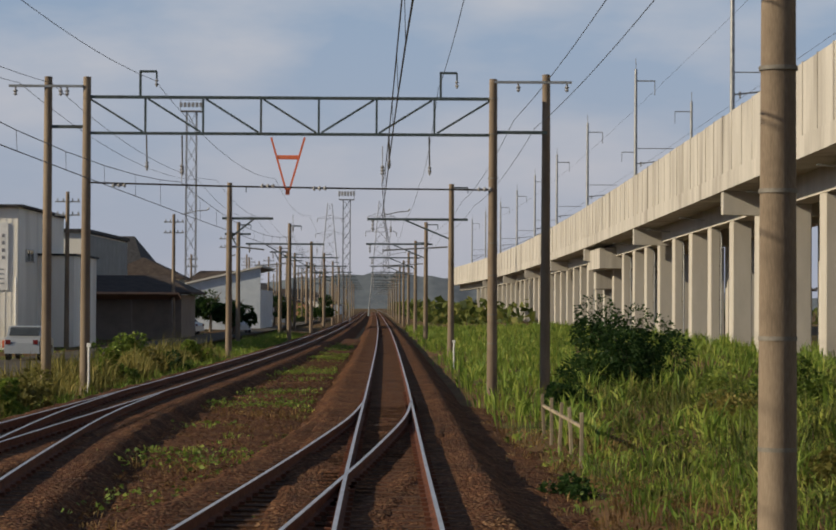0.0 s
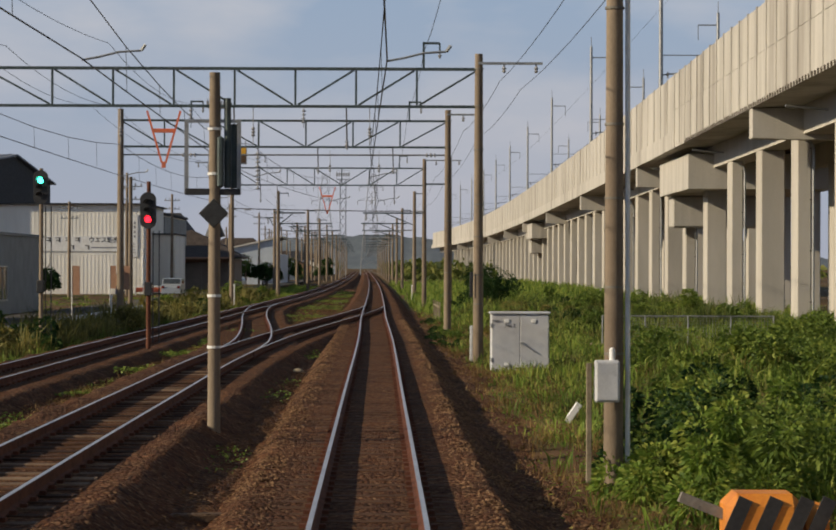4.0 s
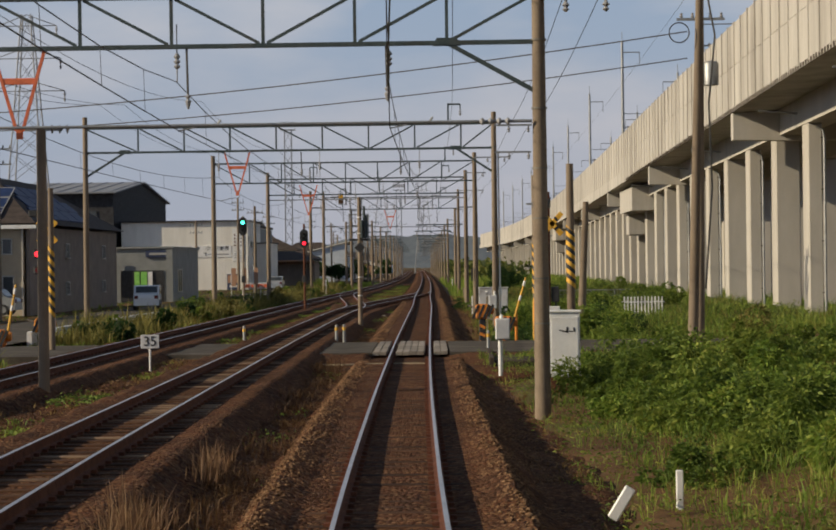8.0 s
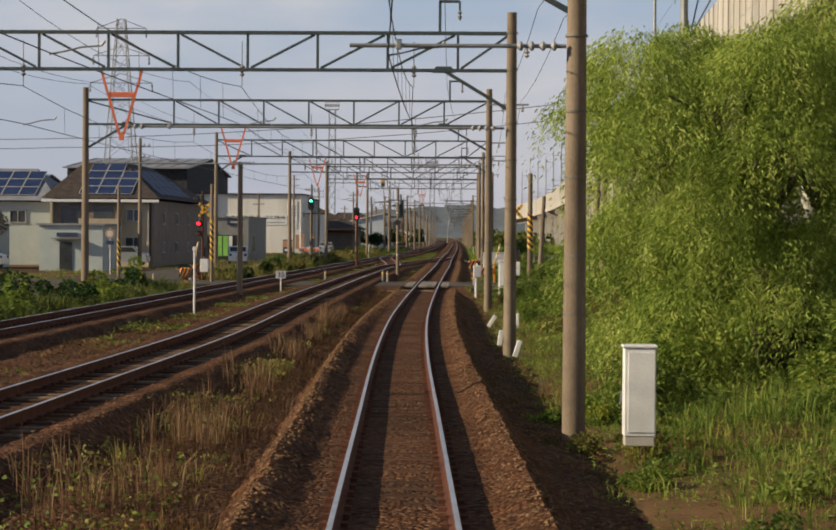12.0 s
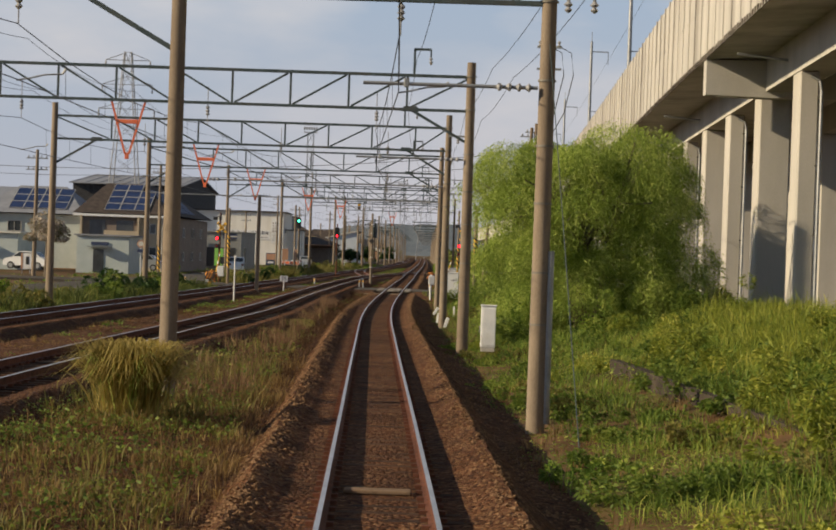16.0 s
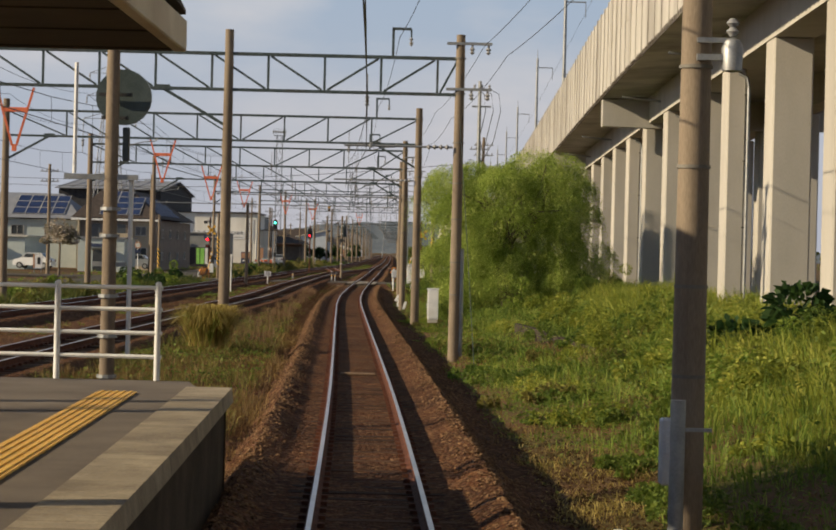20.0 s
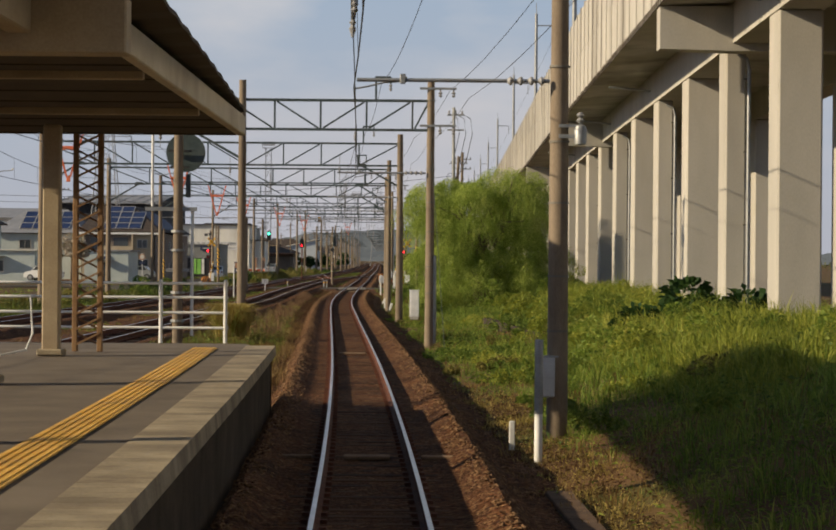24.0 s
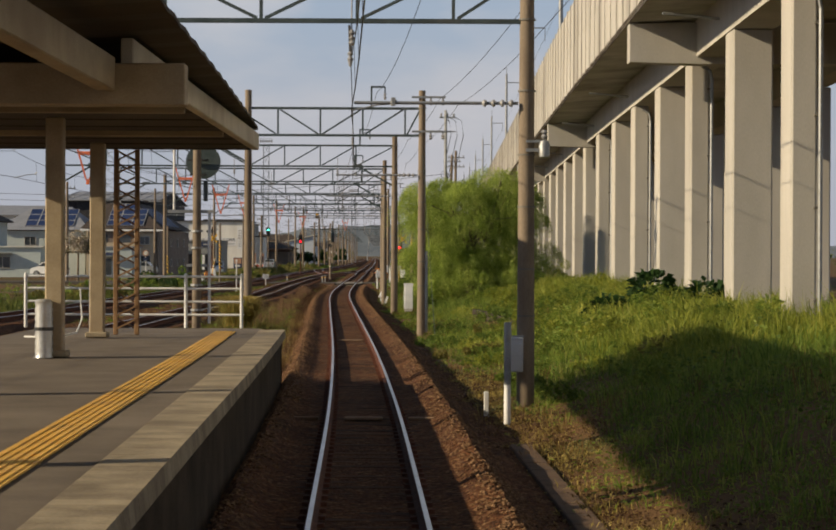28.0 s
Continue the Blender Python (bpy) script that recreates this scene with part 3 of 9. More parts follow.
# loose stones on the shoulders
stones = Geo()
SHAPES = []
for k in range(8):
    r = [Vector((random.uniform(.7, 1.2) * sx, random.uniform(.6, 1.1) * sy, random.uniform(.4, .9) * sz)) for sx, sy, sz in ((1, 0, 0), (0, 1, 0), (-1, 0, 0), (0, -1, 0), (.2, .1, 1), (0, 0, -1))]
    SHAPES.append(r)
OCT = [(0, 1, 4), (1, 2, 4), (2, 3, 4), (3, 0, 4), (1, 0, 5), (2, 1, 5), (3, 2, 5), (0, 3, 5)]
sv, sf = [], []
for i in range(95000):
    y = random.uniform(-246, 25)
    side = random.choice((-1, 1))
    o = side * abs(random.gauss(1.7, 0.5)) if random.random() < 0.72 else random.uniform(-1.0, 1.0)
    a = abs(o)
    if a < 0.72 and abs(a - 0.566) < 0.09 or -72 < y < -62:
        continue
    z = (-0.2 if a < 1.1 else (-0.165 if a < 1.4 else -0.165 - (a - 1.4) * 0.55)) + mound_a(y) * math.exp(-((a - 1.4) / 0.24) ** 2)
    z = max(z, -0.41 - 0.135 * max(0.0, a - 1.6) if o > 0 else -0.4) + drop(y)
    s = random.uniform(0.018, 0.046)
    w = random.uniform(0, 6.28)
    cw, sw = math.cos(w) * s, math.sin(w) * s
    x0 = line_a(y) + o
    b = len(sv)
    sv += [(x0 + p.x * cw - p.y * sw, y + p.x * sw + p.y * cw, z + p.z * s * 0.8) for p in random.choice(SHAPES)]
    sf += [(q[0] + b, q[1] + b, q[2] + b) for q in OCT]
me = bpy.data.meshes.new("ballast_stones")
me.from_pydata(sv, [], sf)
me.materials.append(M["stone"])
tagged(new("ballast_stones", me), "loose brown ballast stones along the track", "ballast stones", "", "stuff")

# ---- concrete viaduct ----
viaduct = thing("viaduct", (edge_v(-134), -134, -0.3), "long pale concrete railway viaduct on rows of square piers", "viaduct", kind="structure")
VX, VY, VZ = viaduct.location


def vgeo():
    return Geo()


def vput(name, g, material, label="", parent=None):
    g.v = [(x - VX, y - VY, z - VZ) for x, y, z in g.v]
    return part(name, g, material, parent or viaduct, label)


v_rows = steps(-330, 240, 10) + steps(252, 506, 21)
DECK = [(0.0, 9.82), (0.0, 10.05), (0.12, 10.05), (0.12, 10.2), (10.9, 10.2), (10.9, 10.05), (11.0, 10.05), (11.0, 9.82), (8.5, 9.95), (2.6, 9.95)]
vput("deck", vgeo().sweep(DECK, edge_v, v_rows, lift_v), "concrete", "pale concrete deck slab with overhanging edge")
vput("far_parapet", vgeo().sweep([(10.8, 10.2), (11.0, 10.2), (11.0, 13.0), (10.8, 13.0)], edge_v, v_rows, lift_v), "concrete")
vput("beam", vgeo().sweep([(2.2, 8.72), (3.4, 8.72), (3.4, 9.94), (2.2, 9.94)], edge_v, v_rows, lift_v), "pier", "concrete edge beam over the piers")
vput("beam", vgeo().sweep([(7.6, 8.72), (8.5, 8.72), (8.5, 9.94), (7.6, 9.94)], edge_v, v_rows, lift_v), "pier", "concrete edge beam over the piers")
vput("fascia", vgeo().sweep([(-0.06, 9.8), (0.14, 9.8), (0.14, 10.74), (-0.06, 10.74)], edge_v, [44.9] + [y for y in v_rows if y >= 45], lift_v), "concrete", "smooth pale concrete fascia below the parapet")

# parapet of upright panels: two courses on the near side of the road span, one course on a deep fascia beyond it
random.seed(7)
PANEL_F = [(0, 1, 2, 3), (4, 7, 6, 5), (0, 3, 7, 4), (1, 5, 6, 2), (3, 2, 6, 7), (0, 4, 5, 1)]


def slab(g, y0, y1, z0, z1, o0, o1):
    """Upright slab that follows the deck's edge from y0 to y1."""
    a, b, l = edge_v(y0), edge_v(y1), lift_v(y0)
    g.add([(a + o0, y0, z0 + l), (a + o1, y0, z0 + l), (a + o1, y0, z1 + l), (a + o0, y0, z1 + l), (b + o0, y1, z0 + l), (b + o1, y1, z0 + l), (b + o1, y1, z1 + l), (b + o0, y1, z1 + l)], PANEL_F)


y = -330.0
rest = Geo()
while y < 502:
    near_side = y < 44
    w = 2.5 if near_side else (3.6 if y < 250 else 7.2)
    g = Geo()
    j = random.uniform(-0.012, 0.012)
    top = 13.85 + random.uniform(-0.02, 0.02)
    if near_side:
        slab(g, y + 0.03, y + w - 0.03, 9.93, 11.88, j, 0.18 + j)
        slab(g, y + 0.03, y + w - 0.03, 11.91, top, j + 0.012, 0.18 + j)
    else:
        slab(g, y + 0.03, y + w - 0.03, 10.75, top, j, 0.18 + j)
    slab(g, y - 0.06, y + 0.06, 9.93 if near_side else 10.75, top + 0.05, -0.045, 0.14)
    if -215 < y < 200:
        vput("parapet_panel", g, "concrete")
    else:
        rest.add(g.v, g.f)
    y += w
tagged(vput("far_parapet_panels", rest, "concrete", "upright concrete parapet panels far along the viaduct"), kind="stuff")
drip = Geo()
for y in steps(-210, 40, 0.62):
    drip.box((edge_v(y) - 0.012, y, 9.9 + lift_v(y) + 0.03 * rough(y, 1.0, 2.0)), (0.03, 0.26, 0.2))
tagged(vput("drip_stain", drip, "dark_wall", "row of dark stained drip notches along the deck edge"), kind="stuff")

for k in range(-15, 60):
    y = -132.0 + 10.05 * k
    if y < -325 or y > 498:
        continue
    x, l = edge_v(y), lift_v(y)
    slim = k % 2 == 1
    for o in (2.2, 7.55):
        w = 0.62 if slim and o < 3 else 1.15
        p = vput("pier", vgeo().box((x + o + w / 2, y, (8.715 + l - 0.9) / 2), (w, 1.5, 8.715 + l + 0.9), 0.05), "pier")
        if slim and o < 3:
            vput("drain_pipe", vgeo().path([(x + o + 0.35, y - 0.82, 8.55 + l), (x + o + 0.62, y - 0.86, 8.4 + l), (x + o + 0.68, y - 0.86, 8.1 + l), (x + o + 0.68, y - 0.86, -0.3)], 0.055, 8), "galv", "grey drain pipe", p)
            for z in (1.2, 3.4, 5.6, 7.8):
                vput("pipe_clip", vgeo().box((x + o + 0.64, y - 0.8, z + l * 0.5), (0.2, 0.1, 0.06)), "galv_dull", "", p)
    if k % 5 == 0:
        yb = y - 1.9
        prof = [(x + 0.02, 9.81 + l), (x + 0.02, 8.55 + l), (x + 2.18, 8.5 + l), (x + 8.6, 8.5 + l), (x + 10.9, 8.55 + l), (x + 10.9, 9.81 + l)]
        vput("cross_head", vgeo().prism(prof, "y", yb - 0.45, yb + 0.45), "pier", "concrete cross head that carries the deck joint")
    elif k % 5 in (2, 4):
        vput("drain_arm", vgeo().tube((x + 0.5, y + 2, 9.45 + l), (x + 2.4, y + 2.2, 9.3 + l), 0.05, n=6), "galv")

# the road span: a deeper girder between two blocks
for y in (61.0, 222.0):
    x, l = edge_v(y), lift_v(y)
    vput("road_girder", vgeo().prism([(x + 0.6, 9.55 + l), (x + 0.6, 7.6 + l), (x + 8.8, 7.6 + l), (x + 8.8, 9.55 + l)], "y", y - 16.0, y - 2.6), "concrete", "deep concrete girder over a road")
    vput("pier_head", vgeo().box((x + 3.8, y - 4.0, 6.6 + l), (5.4, 2.0, 1.9), 0.1), "concrete", "wide concrete pier head")

# masts on the viaduct with their brackets
mast = thing("viaduct_mast", (edge_v(-6) + 1.5, -6.0, 10.2 + lift_v(-6)), "slender grey steel catenary mast standing on the viaduct", "catenary mast", "viaduct masts")
part("post", Geo().tube((0, 0, 0), (0, 0, 13.6), 0.17, 0.12, 10), "galv", mast, "", True)
part("top_bracket", Geo().bar((0, 0, 12.6), (1.6, 0, 12.6), 0.1).bar((1.6, 0, 12.6), (1.6, 0, 11.4), 0.06), "galv", mast)
part("spike", Geo().tube((0, 0, 13.6), (0, 0, 14.5), 0.03, n=6), "galv", mast)
part("cantilever", Geo().tube((0, 0, 5.6), (2.6, 0.2, 5.9), 0.05, n=6).tube((0, 0, 4.6), (2.6, 0.2, 5.7), 0.05, n=6).tube((0, 0, 6.9), (3.2, 0, 6.9), 0.035, n=6), "galv", mast, "braced grey cantilever arm")
part("insulator", Geo().lathe((0.45, 0, 5.6), [(0.03, -.2), (0.09, -.15), (0.03, -.08), (0.09, -.02), (0.03, .05), (0.09, .1), (0.03, .2)], 8), "ceramic", mast)
for y in (-230, -172, -120, -64, 66, 124, 181, 232, 278, 319, 358, 396, 432, 466):
    copy_thing(mast, Matrix.Translation((edge_v(y) + 1.5, y, 10.2 + lift_v(y))))
for y in (-30, 98, 155, 208, 260):
    copy_thing(mast, Matrix.Translation((edge_v(y) + 9.6, y, 10.2 + lift_v(y))) @ Matrix.Rotation(math.pi, 4, "Z"))
for z, o in ((15.9, 4.0), (17.0, 4.0), (22.0, 3.1)):
    pts = [(edge_v(yy) + o, yy, z + lift_v(yy)) for yy in steps(-300, 490, 12)]
    single("viaduct_wire", Geo().path(pts, 0.012, 4), "wire", "thin overhead wire strung along the viaduct", "overhead wire", group="viaduct wires")

# ---- catenary gantries over the tracks ----
random.seed(11)


def concrete_pole(parent, x, y, top, foot=-0.9, r=0.15, bands=()):
    p = part("pole", Geo().tube((x, y, foot), (x, y, top), r * 1.1, r * 0.82, 14), "pole", parent, "weathered grey-brown concrete pole", True)
    for z in bands:
        part("band", Geo().tube((x, y, z), (x, y, z + 0.035), r * 1.06, n=14), "galv_dull", p, "steel clamp band", True)
    return p


def insulators(parent, x, y, z, dx, n=3, r=0.1):
    """String of dished insulators along x."""
    prof, h = [], 0.0
    for i in range(n):
        prof += [(0.03, h), (r, h + 0.05), (r * 0.9, h + 0.08), (0.03, h + 0.1)]
        h += 0.17
    prof = [(a, b * (1 if dx > 0 else -1)) for a, b in prof]
    return part("insulator", Geo().lathe((x, y, z), prof, 10, "x"), "ceramic", parent, "grey ribbed insulator string", True)


def truss(th, y, xl, xr, zl, zu, pitch, flip, start=None):
    """Flat lattice beam from xl to xr with chords at zl and zu; diagonals lean to the middle at flip."""
    part("upper_chord", Geo().box(((xl + xr) / 2, y, zu), (xr - xl, 0.12, 0.09)), "truss", th)
    part("lower_chord", Geo().box(((xl + xr) / 2, y, zl), (xr - xl, 0.12, 0.085)), "truss", th)
    x = start if start is not None else xl
    xs = [xl] if x > xl + 0.4 else []
    while x < xr - 0.3:
        if x > xl + 0.3:
            xs.append(x)
            part("upright", Geo().box((x, y, (zl + zu) / 2), (0.065, 0.065, zu - zl)), "truss", th)
        elif not xs:
            xs.append(xl)
        x += pitch
    xs.append(xr)
    for a, b in zip(xs[:-1], xs[1:]):
        if b - a < 0.5:
            continue
        m = (a + b) / 2
        if m < flip:
            part("diagonal", Geo().bar((a + 0.08, y, zu - 0.05), (b - 0.08, y, zl + 0.05), 0.06), "truss", th)
        else:
            part("diagonal", Geo().bar((a + 0.08, y, zl + 0.05), (b - 0.08, y, zu - 0.05), 0.06), "truss", th)


def hoop(th, x, y, z):
    part("bracket", Geo().bar((x, y, z), (x, y, z + 0.78), 0.07).bar((x - 0.03, y, z + 0.78), (x + 0.5, y, z + 0.78), 0.07).bar((x + 0.5, y, z + 0.78), (x + 0.5, y, z + 0.55), 0.05), "truss", th, "small square steel bracket")
    part("insulator", Geo().lathe((x + 0.5, y, z + 0.3), [(0.02, 0.25), (0.06, 0.2), (0.02, 0.14), (0.06, 0.1), (0.02, 0)], 8), "ceramic", th)


def hanger(th, x, y, z, length):
    part("hanger", Geo().tube((x, y, z), (x + 0.02, y, z - length), 0.025, n=6), "wire", th)
    part("insulator", Geo().lathe((x + 0.02, y, z - length - 0.1), [(0.02, 0.3), (0.06, 0.25), (0.03, 0.2), (0.06, 0.15), (0.02, 0)], 8), "ceramic", th)


def v_sign(x, y, z):
    """Orange V of bars hung from a beam."""
    t = thing("v_sign", (x, y, z), "orange V-shaped steel warning frame hung under the beam", "warning sign", "orange warning frames")
    part("side_bar", Geo().bar((-0.52, 0, 0), (-0.06, 0, -1.62), 0.06), "orange", t)
    part("side_bar", Geo().bar((0.52, 0, 0), (0.06, 0, -1.62), 0.06), "orange", t)
    part("cross_plate", Geo().box((0, 0, -0.62), (0.72, 0.04, 0.13), 0.01), "orange", t)
    part("tip", Geo().box((0, 0, -1.68), (0.13, 0.06, 0.2), 0.01), "orange", t)
    return t


def gantry(y, xl, xr, zl, zu, top, pitch=1.87, flip=-3.0, start=None, knees=(), label="", left_pole=True, right_pole=True, inner=(), r=0.15):
    th = thing("catenary_gantry", (0, y, 0), label or "dark green lattice catenary gantry on concrete poles", "catenary gantry", "catenary gantries")
    truss(th, 0, xl, xr, zl, zu, pitch, flip, start)
    if left_pole:
        concrete_pole(th, xl, 0, top, r=r)
    if right_pole:
        concrete_pole(th, xr, 0, top, r=r, bands=(zl - 1.35, zl + 0.02, zu, 1.1, 2.0, 3.2, 4.2))
    for x in inner:
        concrete_pole(th, x, 0, top, r=r)
    for x0, x1 in knees:
        part("knee_brace", Geo().bar((x0, 0, zl), (x1, 0, zl - 1.02), 0.085), "truss", th)
        part("gusset", Geo().prism([(x0 - 0.28, zl - 0.06), (x0 + 0.28, zl - 0.06), (x0 + 0.2, zl + 0.1), (x0 - 0.2, zl + 0.1)], "y", -0.05, 0.05), "truss", th)
    return th


def pull_bar(th, x0, x1, z, xi):
    """Level pull-off bar at wire height, insulated before its pole."""
    part("pull_bar", Geo().tube((x0, -0.12, z), (x1, -0.12, z), 0.032, n=8), "galv", th, "level steel pull-off bar")
    insulators(th, xi, -0.12, z, 1, 4, 0.075)
    part("clamp", Geo().box((x0 + 0.75, -0.12, z + 0.02), (0.09, 0.09, 0.16), 0.01), "galv", th)


def arm(th, x0, x1, z, w=0.075, posts=()):
    part("crossarm", Geo().box(((x0 + x1) / 2, -0.1, z), (abs(x1 - x0), 0.09, w)), "galv", th, "steel crossarm")
    for x in posts:
        part("insulator", Geo().lathe((x, -0.1, z - 0.3), [(0.02, 0), (0.07, 0.05), (0.03, 0.1), (0.08, 0.14), (0.03, 0.2), (0.03, 0.3)], 8), "ceramic", th)


def cantilever_pole(x, y, reach, back, top, label, z=7.0):
    """Single concrete pole with a braced cantilever arm from x - reach to x + back."""
    th = thing("catenary_pole", (x, y, -0.6), label, "catenary pole", "catenary poles")
    concrete_pole(th, 0, 0, top + 0.6, foot=-0.3, r=0.17)
    part("cantilever_arm", Geo().bar((-reach, 0, z + 0.6), (back, 0, z + 0.6), 0.13), "truss", th, "dark steel cantilever arm")
    d = reach if reach > abs(back) else -back
    part("brace", Geo().bar((0, 0, z - 0.5), (-0.55 * d, 0, z + 0.55), 0.09), "truss", th)
    part("pull_off", Geo().tube((-0.2, 0, z - 0.9), (-0.8 * d, 0, z - 1.1), 0.045, n=6), "galv", th)
    part("wire_bracket", Geo().bar((0, 0, top + 0.4), (0.9, 0, top + 0.4), 0.08).bar((0.9, 0, top + 0.4), (0.9, 0, top + 0.1), 0.05), "truss", th)
    part("insulator", Geo().lathe((-reach + 0.3, 0, z - 0.1), [(0.03, 0.7), (0.09, 0.6), (0.03, 0.5), (0.09, 0.4), (0.03, 0.3), (0.09, 0.2), (0.02, 0)], 8), "ceramic", th)
    return th


cantilever_pole(-10.2, 117.7, 0.4, 2.4, 8.95, "concrete catenary pole with a short bracket beside the embankment")
cantilever_pole(1.95, 117.7, 4.6, 0.9, 8.95, "concrete catenary pole with a cantilever arm over the first track")
h1 = gantry(66.5, -10.2, 2.38, 7.56, 8.68, 9.3, 1.79, -3.0, -8.39)
concrete_pole(h1, -11.4, 0, 9.3)
concrete_pole(h1, 4.05, 0.5, 9.5)
arm(h1, -10.3, -12.6, 9.0, posts=(-10.8, -12.4, -11.0))
part("tie", Geo().box((-10.8, 0, 7.75), (1.2, 0.1, 0.1)), "truss", h1)
part("tie", Geo().box((3.2, 0, 7.65), (1.7, 0.1, 0.1)), "truss", h1)
arm(h1, 2.4, 4.8, 9.2, posts=(3.15, 4.65))
for x in (-8.55, 0.75):
    hoop(h1, x, 0, 8.7)
for x, n in ((-8.35, 1.0), (-7.25, 1.15), (0.4, 1.1), (-0.85, 0.9)):
    hanger(h1, x, 0, 7.5, n)
v_sign(-3.97, 66.5, 7.46)
part("head_span", Geo().path([(-10.1, -0.1, 6.02), (-6.0, -0.1, 5.93), (-2.0, -0.1, 5.88), (2.3, -0.1, 5.86)], 0.03, 6), "wire", h1, "taut dark head-span wire between the poles")
for x in (-9.4, -4.8, -3.2, 1.9):
    insulators(h1, x, -0.1, 5.94 if x < -4 else 5.88, 1, 3, 0.075)
g2 = gantry(17.5, -11.0, 2.95, 7.35, 8.47, 8.95, 2.01, -3.1, -9.14, label="lattice catenary gantry with a long crossarm and insulators")
arm(g2, 2.9, 4.4, 8.75, posts=(3.6, 4.2))
hoop(g2, 1.3, 0, 8.5)
hoop(g2, -8.0, 0, 8.5)
for x in (-7.0, -2.6, 0.6):
    hanger(g2, x, 0, 7.3, 1.0)
v_sign(-6.38, -7.3, 7.1)
part("stay_bar", Geo().tube((-11, 0, 7.0), (3.0, 0, 7.02), 0.035, n=6), "galv", g2)
insulators(g2, -8.4, 0, 7.0, 1, 4)
insulators(g2, 2.0, 0, 7.02, 1, 3)
g1 = gantry(-7.3, -12.0, 3.42, 7.25, 8.42, 8.9, 1.89, -2.0, -9.85)
arm(g1, 3.4, 5.4, 8.6, posts=(4.2, 5.2))
hoop(g1, 1.7, 0, 8.45)
for x in (-4.2, -0.7):
    hanger(g1, x, 0, 7.2, 1.2)
r2 = gantry(-45.2, -12.95, 3.97, 7.12, 8.13, 8.6, 1.91, -1.0, -10.75, ((2.4, 3.95), (-11.3, -12.95)), r=0.125)
arm(r2, 4.0, 5.55, 8.03, posts=(4.6, 5.4))
arm(r2, 4.0, 5.5, 6.92, posts=(4.6, 5.4))
hoop(r2, 2.1, 0, 8.15)
for x in (-4.0, 0.1):
    hanger(r2, x, 0, 7.05, 0.9)
part("conduit", Geo().tube((4.16, -0.02, -0.6), (4.14, -0.02, 7.0), 0.035, n=8), "white", r2, "pale cable conduit")
v_sign(-6.65, -45.2, 7.06)
pbx = thing("pole_cabinet", (3.85, -45.5, -0.6), "small pale box on a post beside a concrete pole", "equipment box")
part("case", Geo().box((0, 0, 1.36), (0.33, 0.2, 0.56), 0.02), "grey_box", pbx)
part("lid", Geo().box((0, -0.105, 1.36), (0.28, 0.014, 0.5), 0.005), "grey_box", pbx)
part("post", Geo().box((-0.24, 0, 0.8), (0.07, 0.07, 1.6), 0.008), "coping", pbx, "concrete post")
part("cap", Geo().lathe((0.07, 0, 1.64), [(0.04, 0), (0.04, 0.14), (0.02, 0.17)], 10), "white", pbx)
q1 = gantry(-91.0, -12.35, 4.15, 6.75, 7.75, 8.25, 1.84, -1.6, -8.72, ((2.32, 4.13), (-10.64, -12.35)))
arm(q1, 4.15, 5.75, 7.62, posts=(4.7, 5.5))
hoop(q1, 2.55, 0, 7.78)
hanger(q1, -2.9, 0, 6.7, 1.1)
hanger(q1, 1.1, 0, 6.7, 1.0)
pull_bar(q1, -12.2, 4.0, 5.16, 2.95)
v_sign(-6.28, -91.0, 6.72)
u1 = gantry(-124.0, -11.35, 4.82, 6.48, 7.42, 7.95, 1.78, -1.8, -9.0, ((3.1, 4.8), (-9.6, -11.3)))
hoop(u1, 3.0, 0, 7.45)
arm(u1, 4.8, 5.7, 7.1, posts=(5.2,))
pull_bar(u1, -4.6, 4.65, 5.02, 3.8)
insulators(u1, -4.5, -0.12, 5.02, -1, 3, 0.075)
v_sign(-5.1, -124.0, 6.45)
u0 = gantry(-145.6, -11.4, 5.66, 6.7, 7.75, 8.2, 1.8, -2.2, -8.9, ((3.82, 5.66), (-9.6, -11.4)), r=0.165)
pull_bar(u0, 2.2, 5.5, 5.2, 4.75)
hoop(u0, 3.9, 0, 7.78)
v_sign(-4.9, -145.6, 6.66)
rp1 = gantry(-174.5, -11.5, 6.98, 6.68, 7.68, 8.35, 1.57, 3.0, -9.35, ((-1.3, 0.51),), inner=(0.54,), r=0.15)
arm(rp1, 6.6, 7.85, 8.1, posts=(7.3, 7.75))
arm(rp1, 6.6, 7.85, 6.83, posts=(7.3, 7.75))
hoop(rp1, 5.1, 0, 7.7)
v_sign(-5.4, -174.5, 6.6)
pull_bar(rp1, 3.8, 6.82, 5.21, 6.1)
p0 = gantry(-212.8, -11.0, 8.92, 6.78, 7.7, 8.6, 1.85, 3.0, None, r=0.16)
conduit = part("conduit", Geo().tube((6.98 + 0.18, -0.05, -0.6), (6.98 + 0.17, -0.05, 2.4), 0.06, n=8), "galv", rp1, "grey cable conduit")
hoop(p0, 5.2, 0, 7.75)
pull_bar(p0, 5.6, 8.75, 5.2, 8.05)
hanger(p0, 5.5, 0, 6.7, 0.7)
p9 = gantry(-262.0, -11.0, 10.1, 6.8, 7.7, 8.6, 1.85, 0.0, None)
random.seed(12)
for y in (165, 212, 258, 305, 352, 400, 450, 500, 560, 620):
    cantilever_pole(line_a(y) + 3.1, y, 4.6, 0.5, 8.7, "concrete catenary pole with a cantilever arm far along the line")
    xl = line_c(y) - 2.4
    cantilever_pole(xl, y + 1.5, 3.4, 2.7, 8.6, "concrete catenary pole with a two-sided arm far along the line")
    if y < 460:
        cantilever_pole(xl - random.uniform(2.6, 3.6), y - random.uniform(4, 12), 1.0, 0.9, random.uniform(7.6, 8.6), "older concrete pole with a short crossarm behind the line", 7.4)

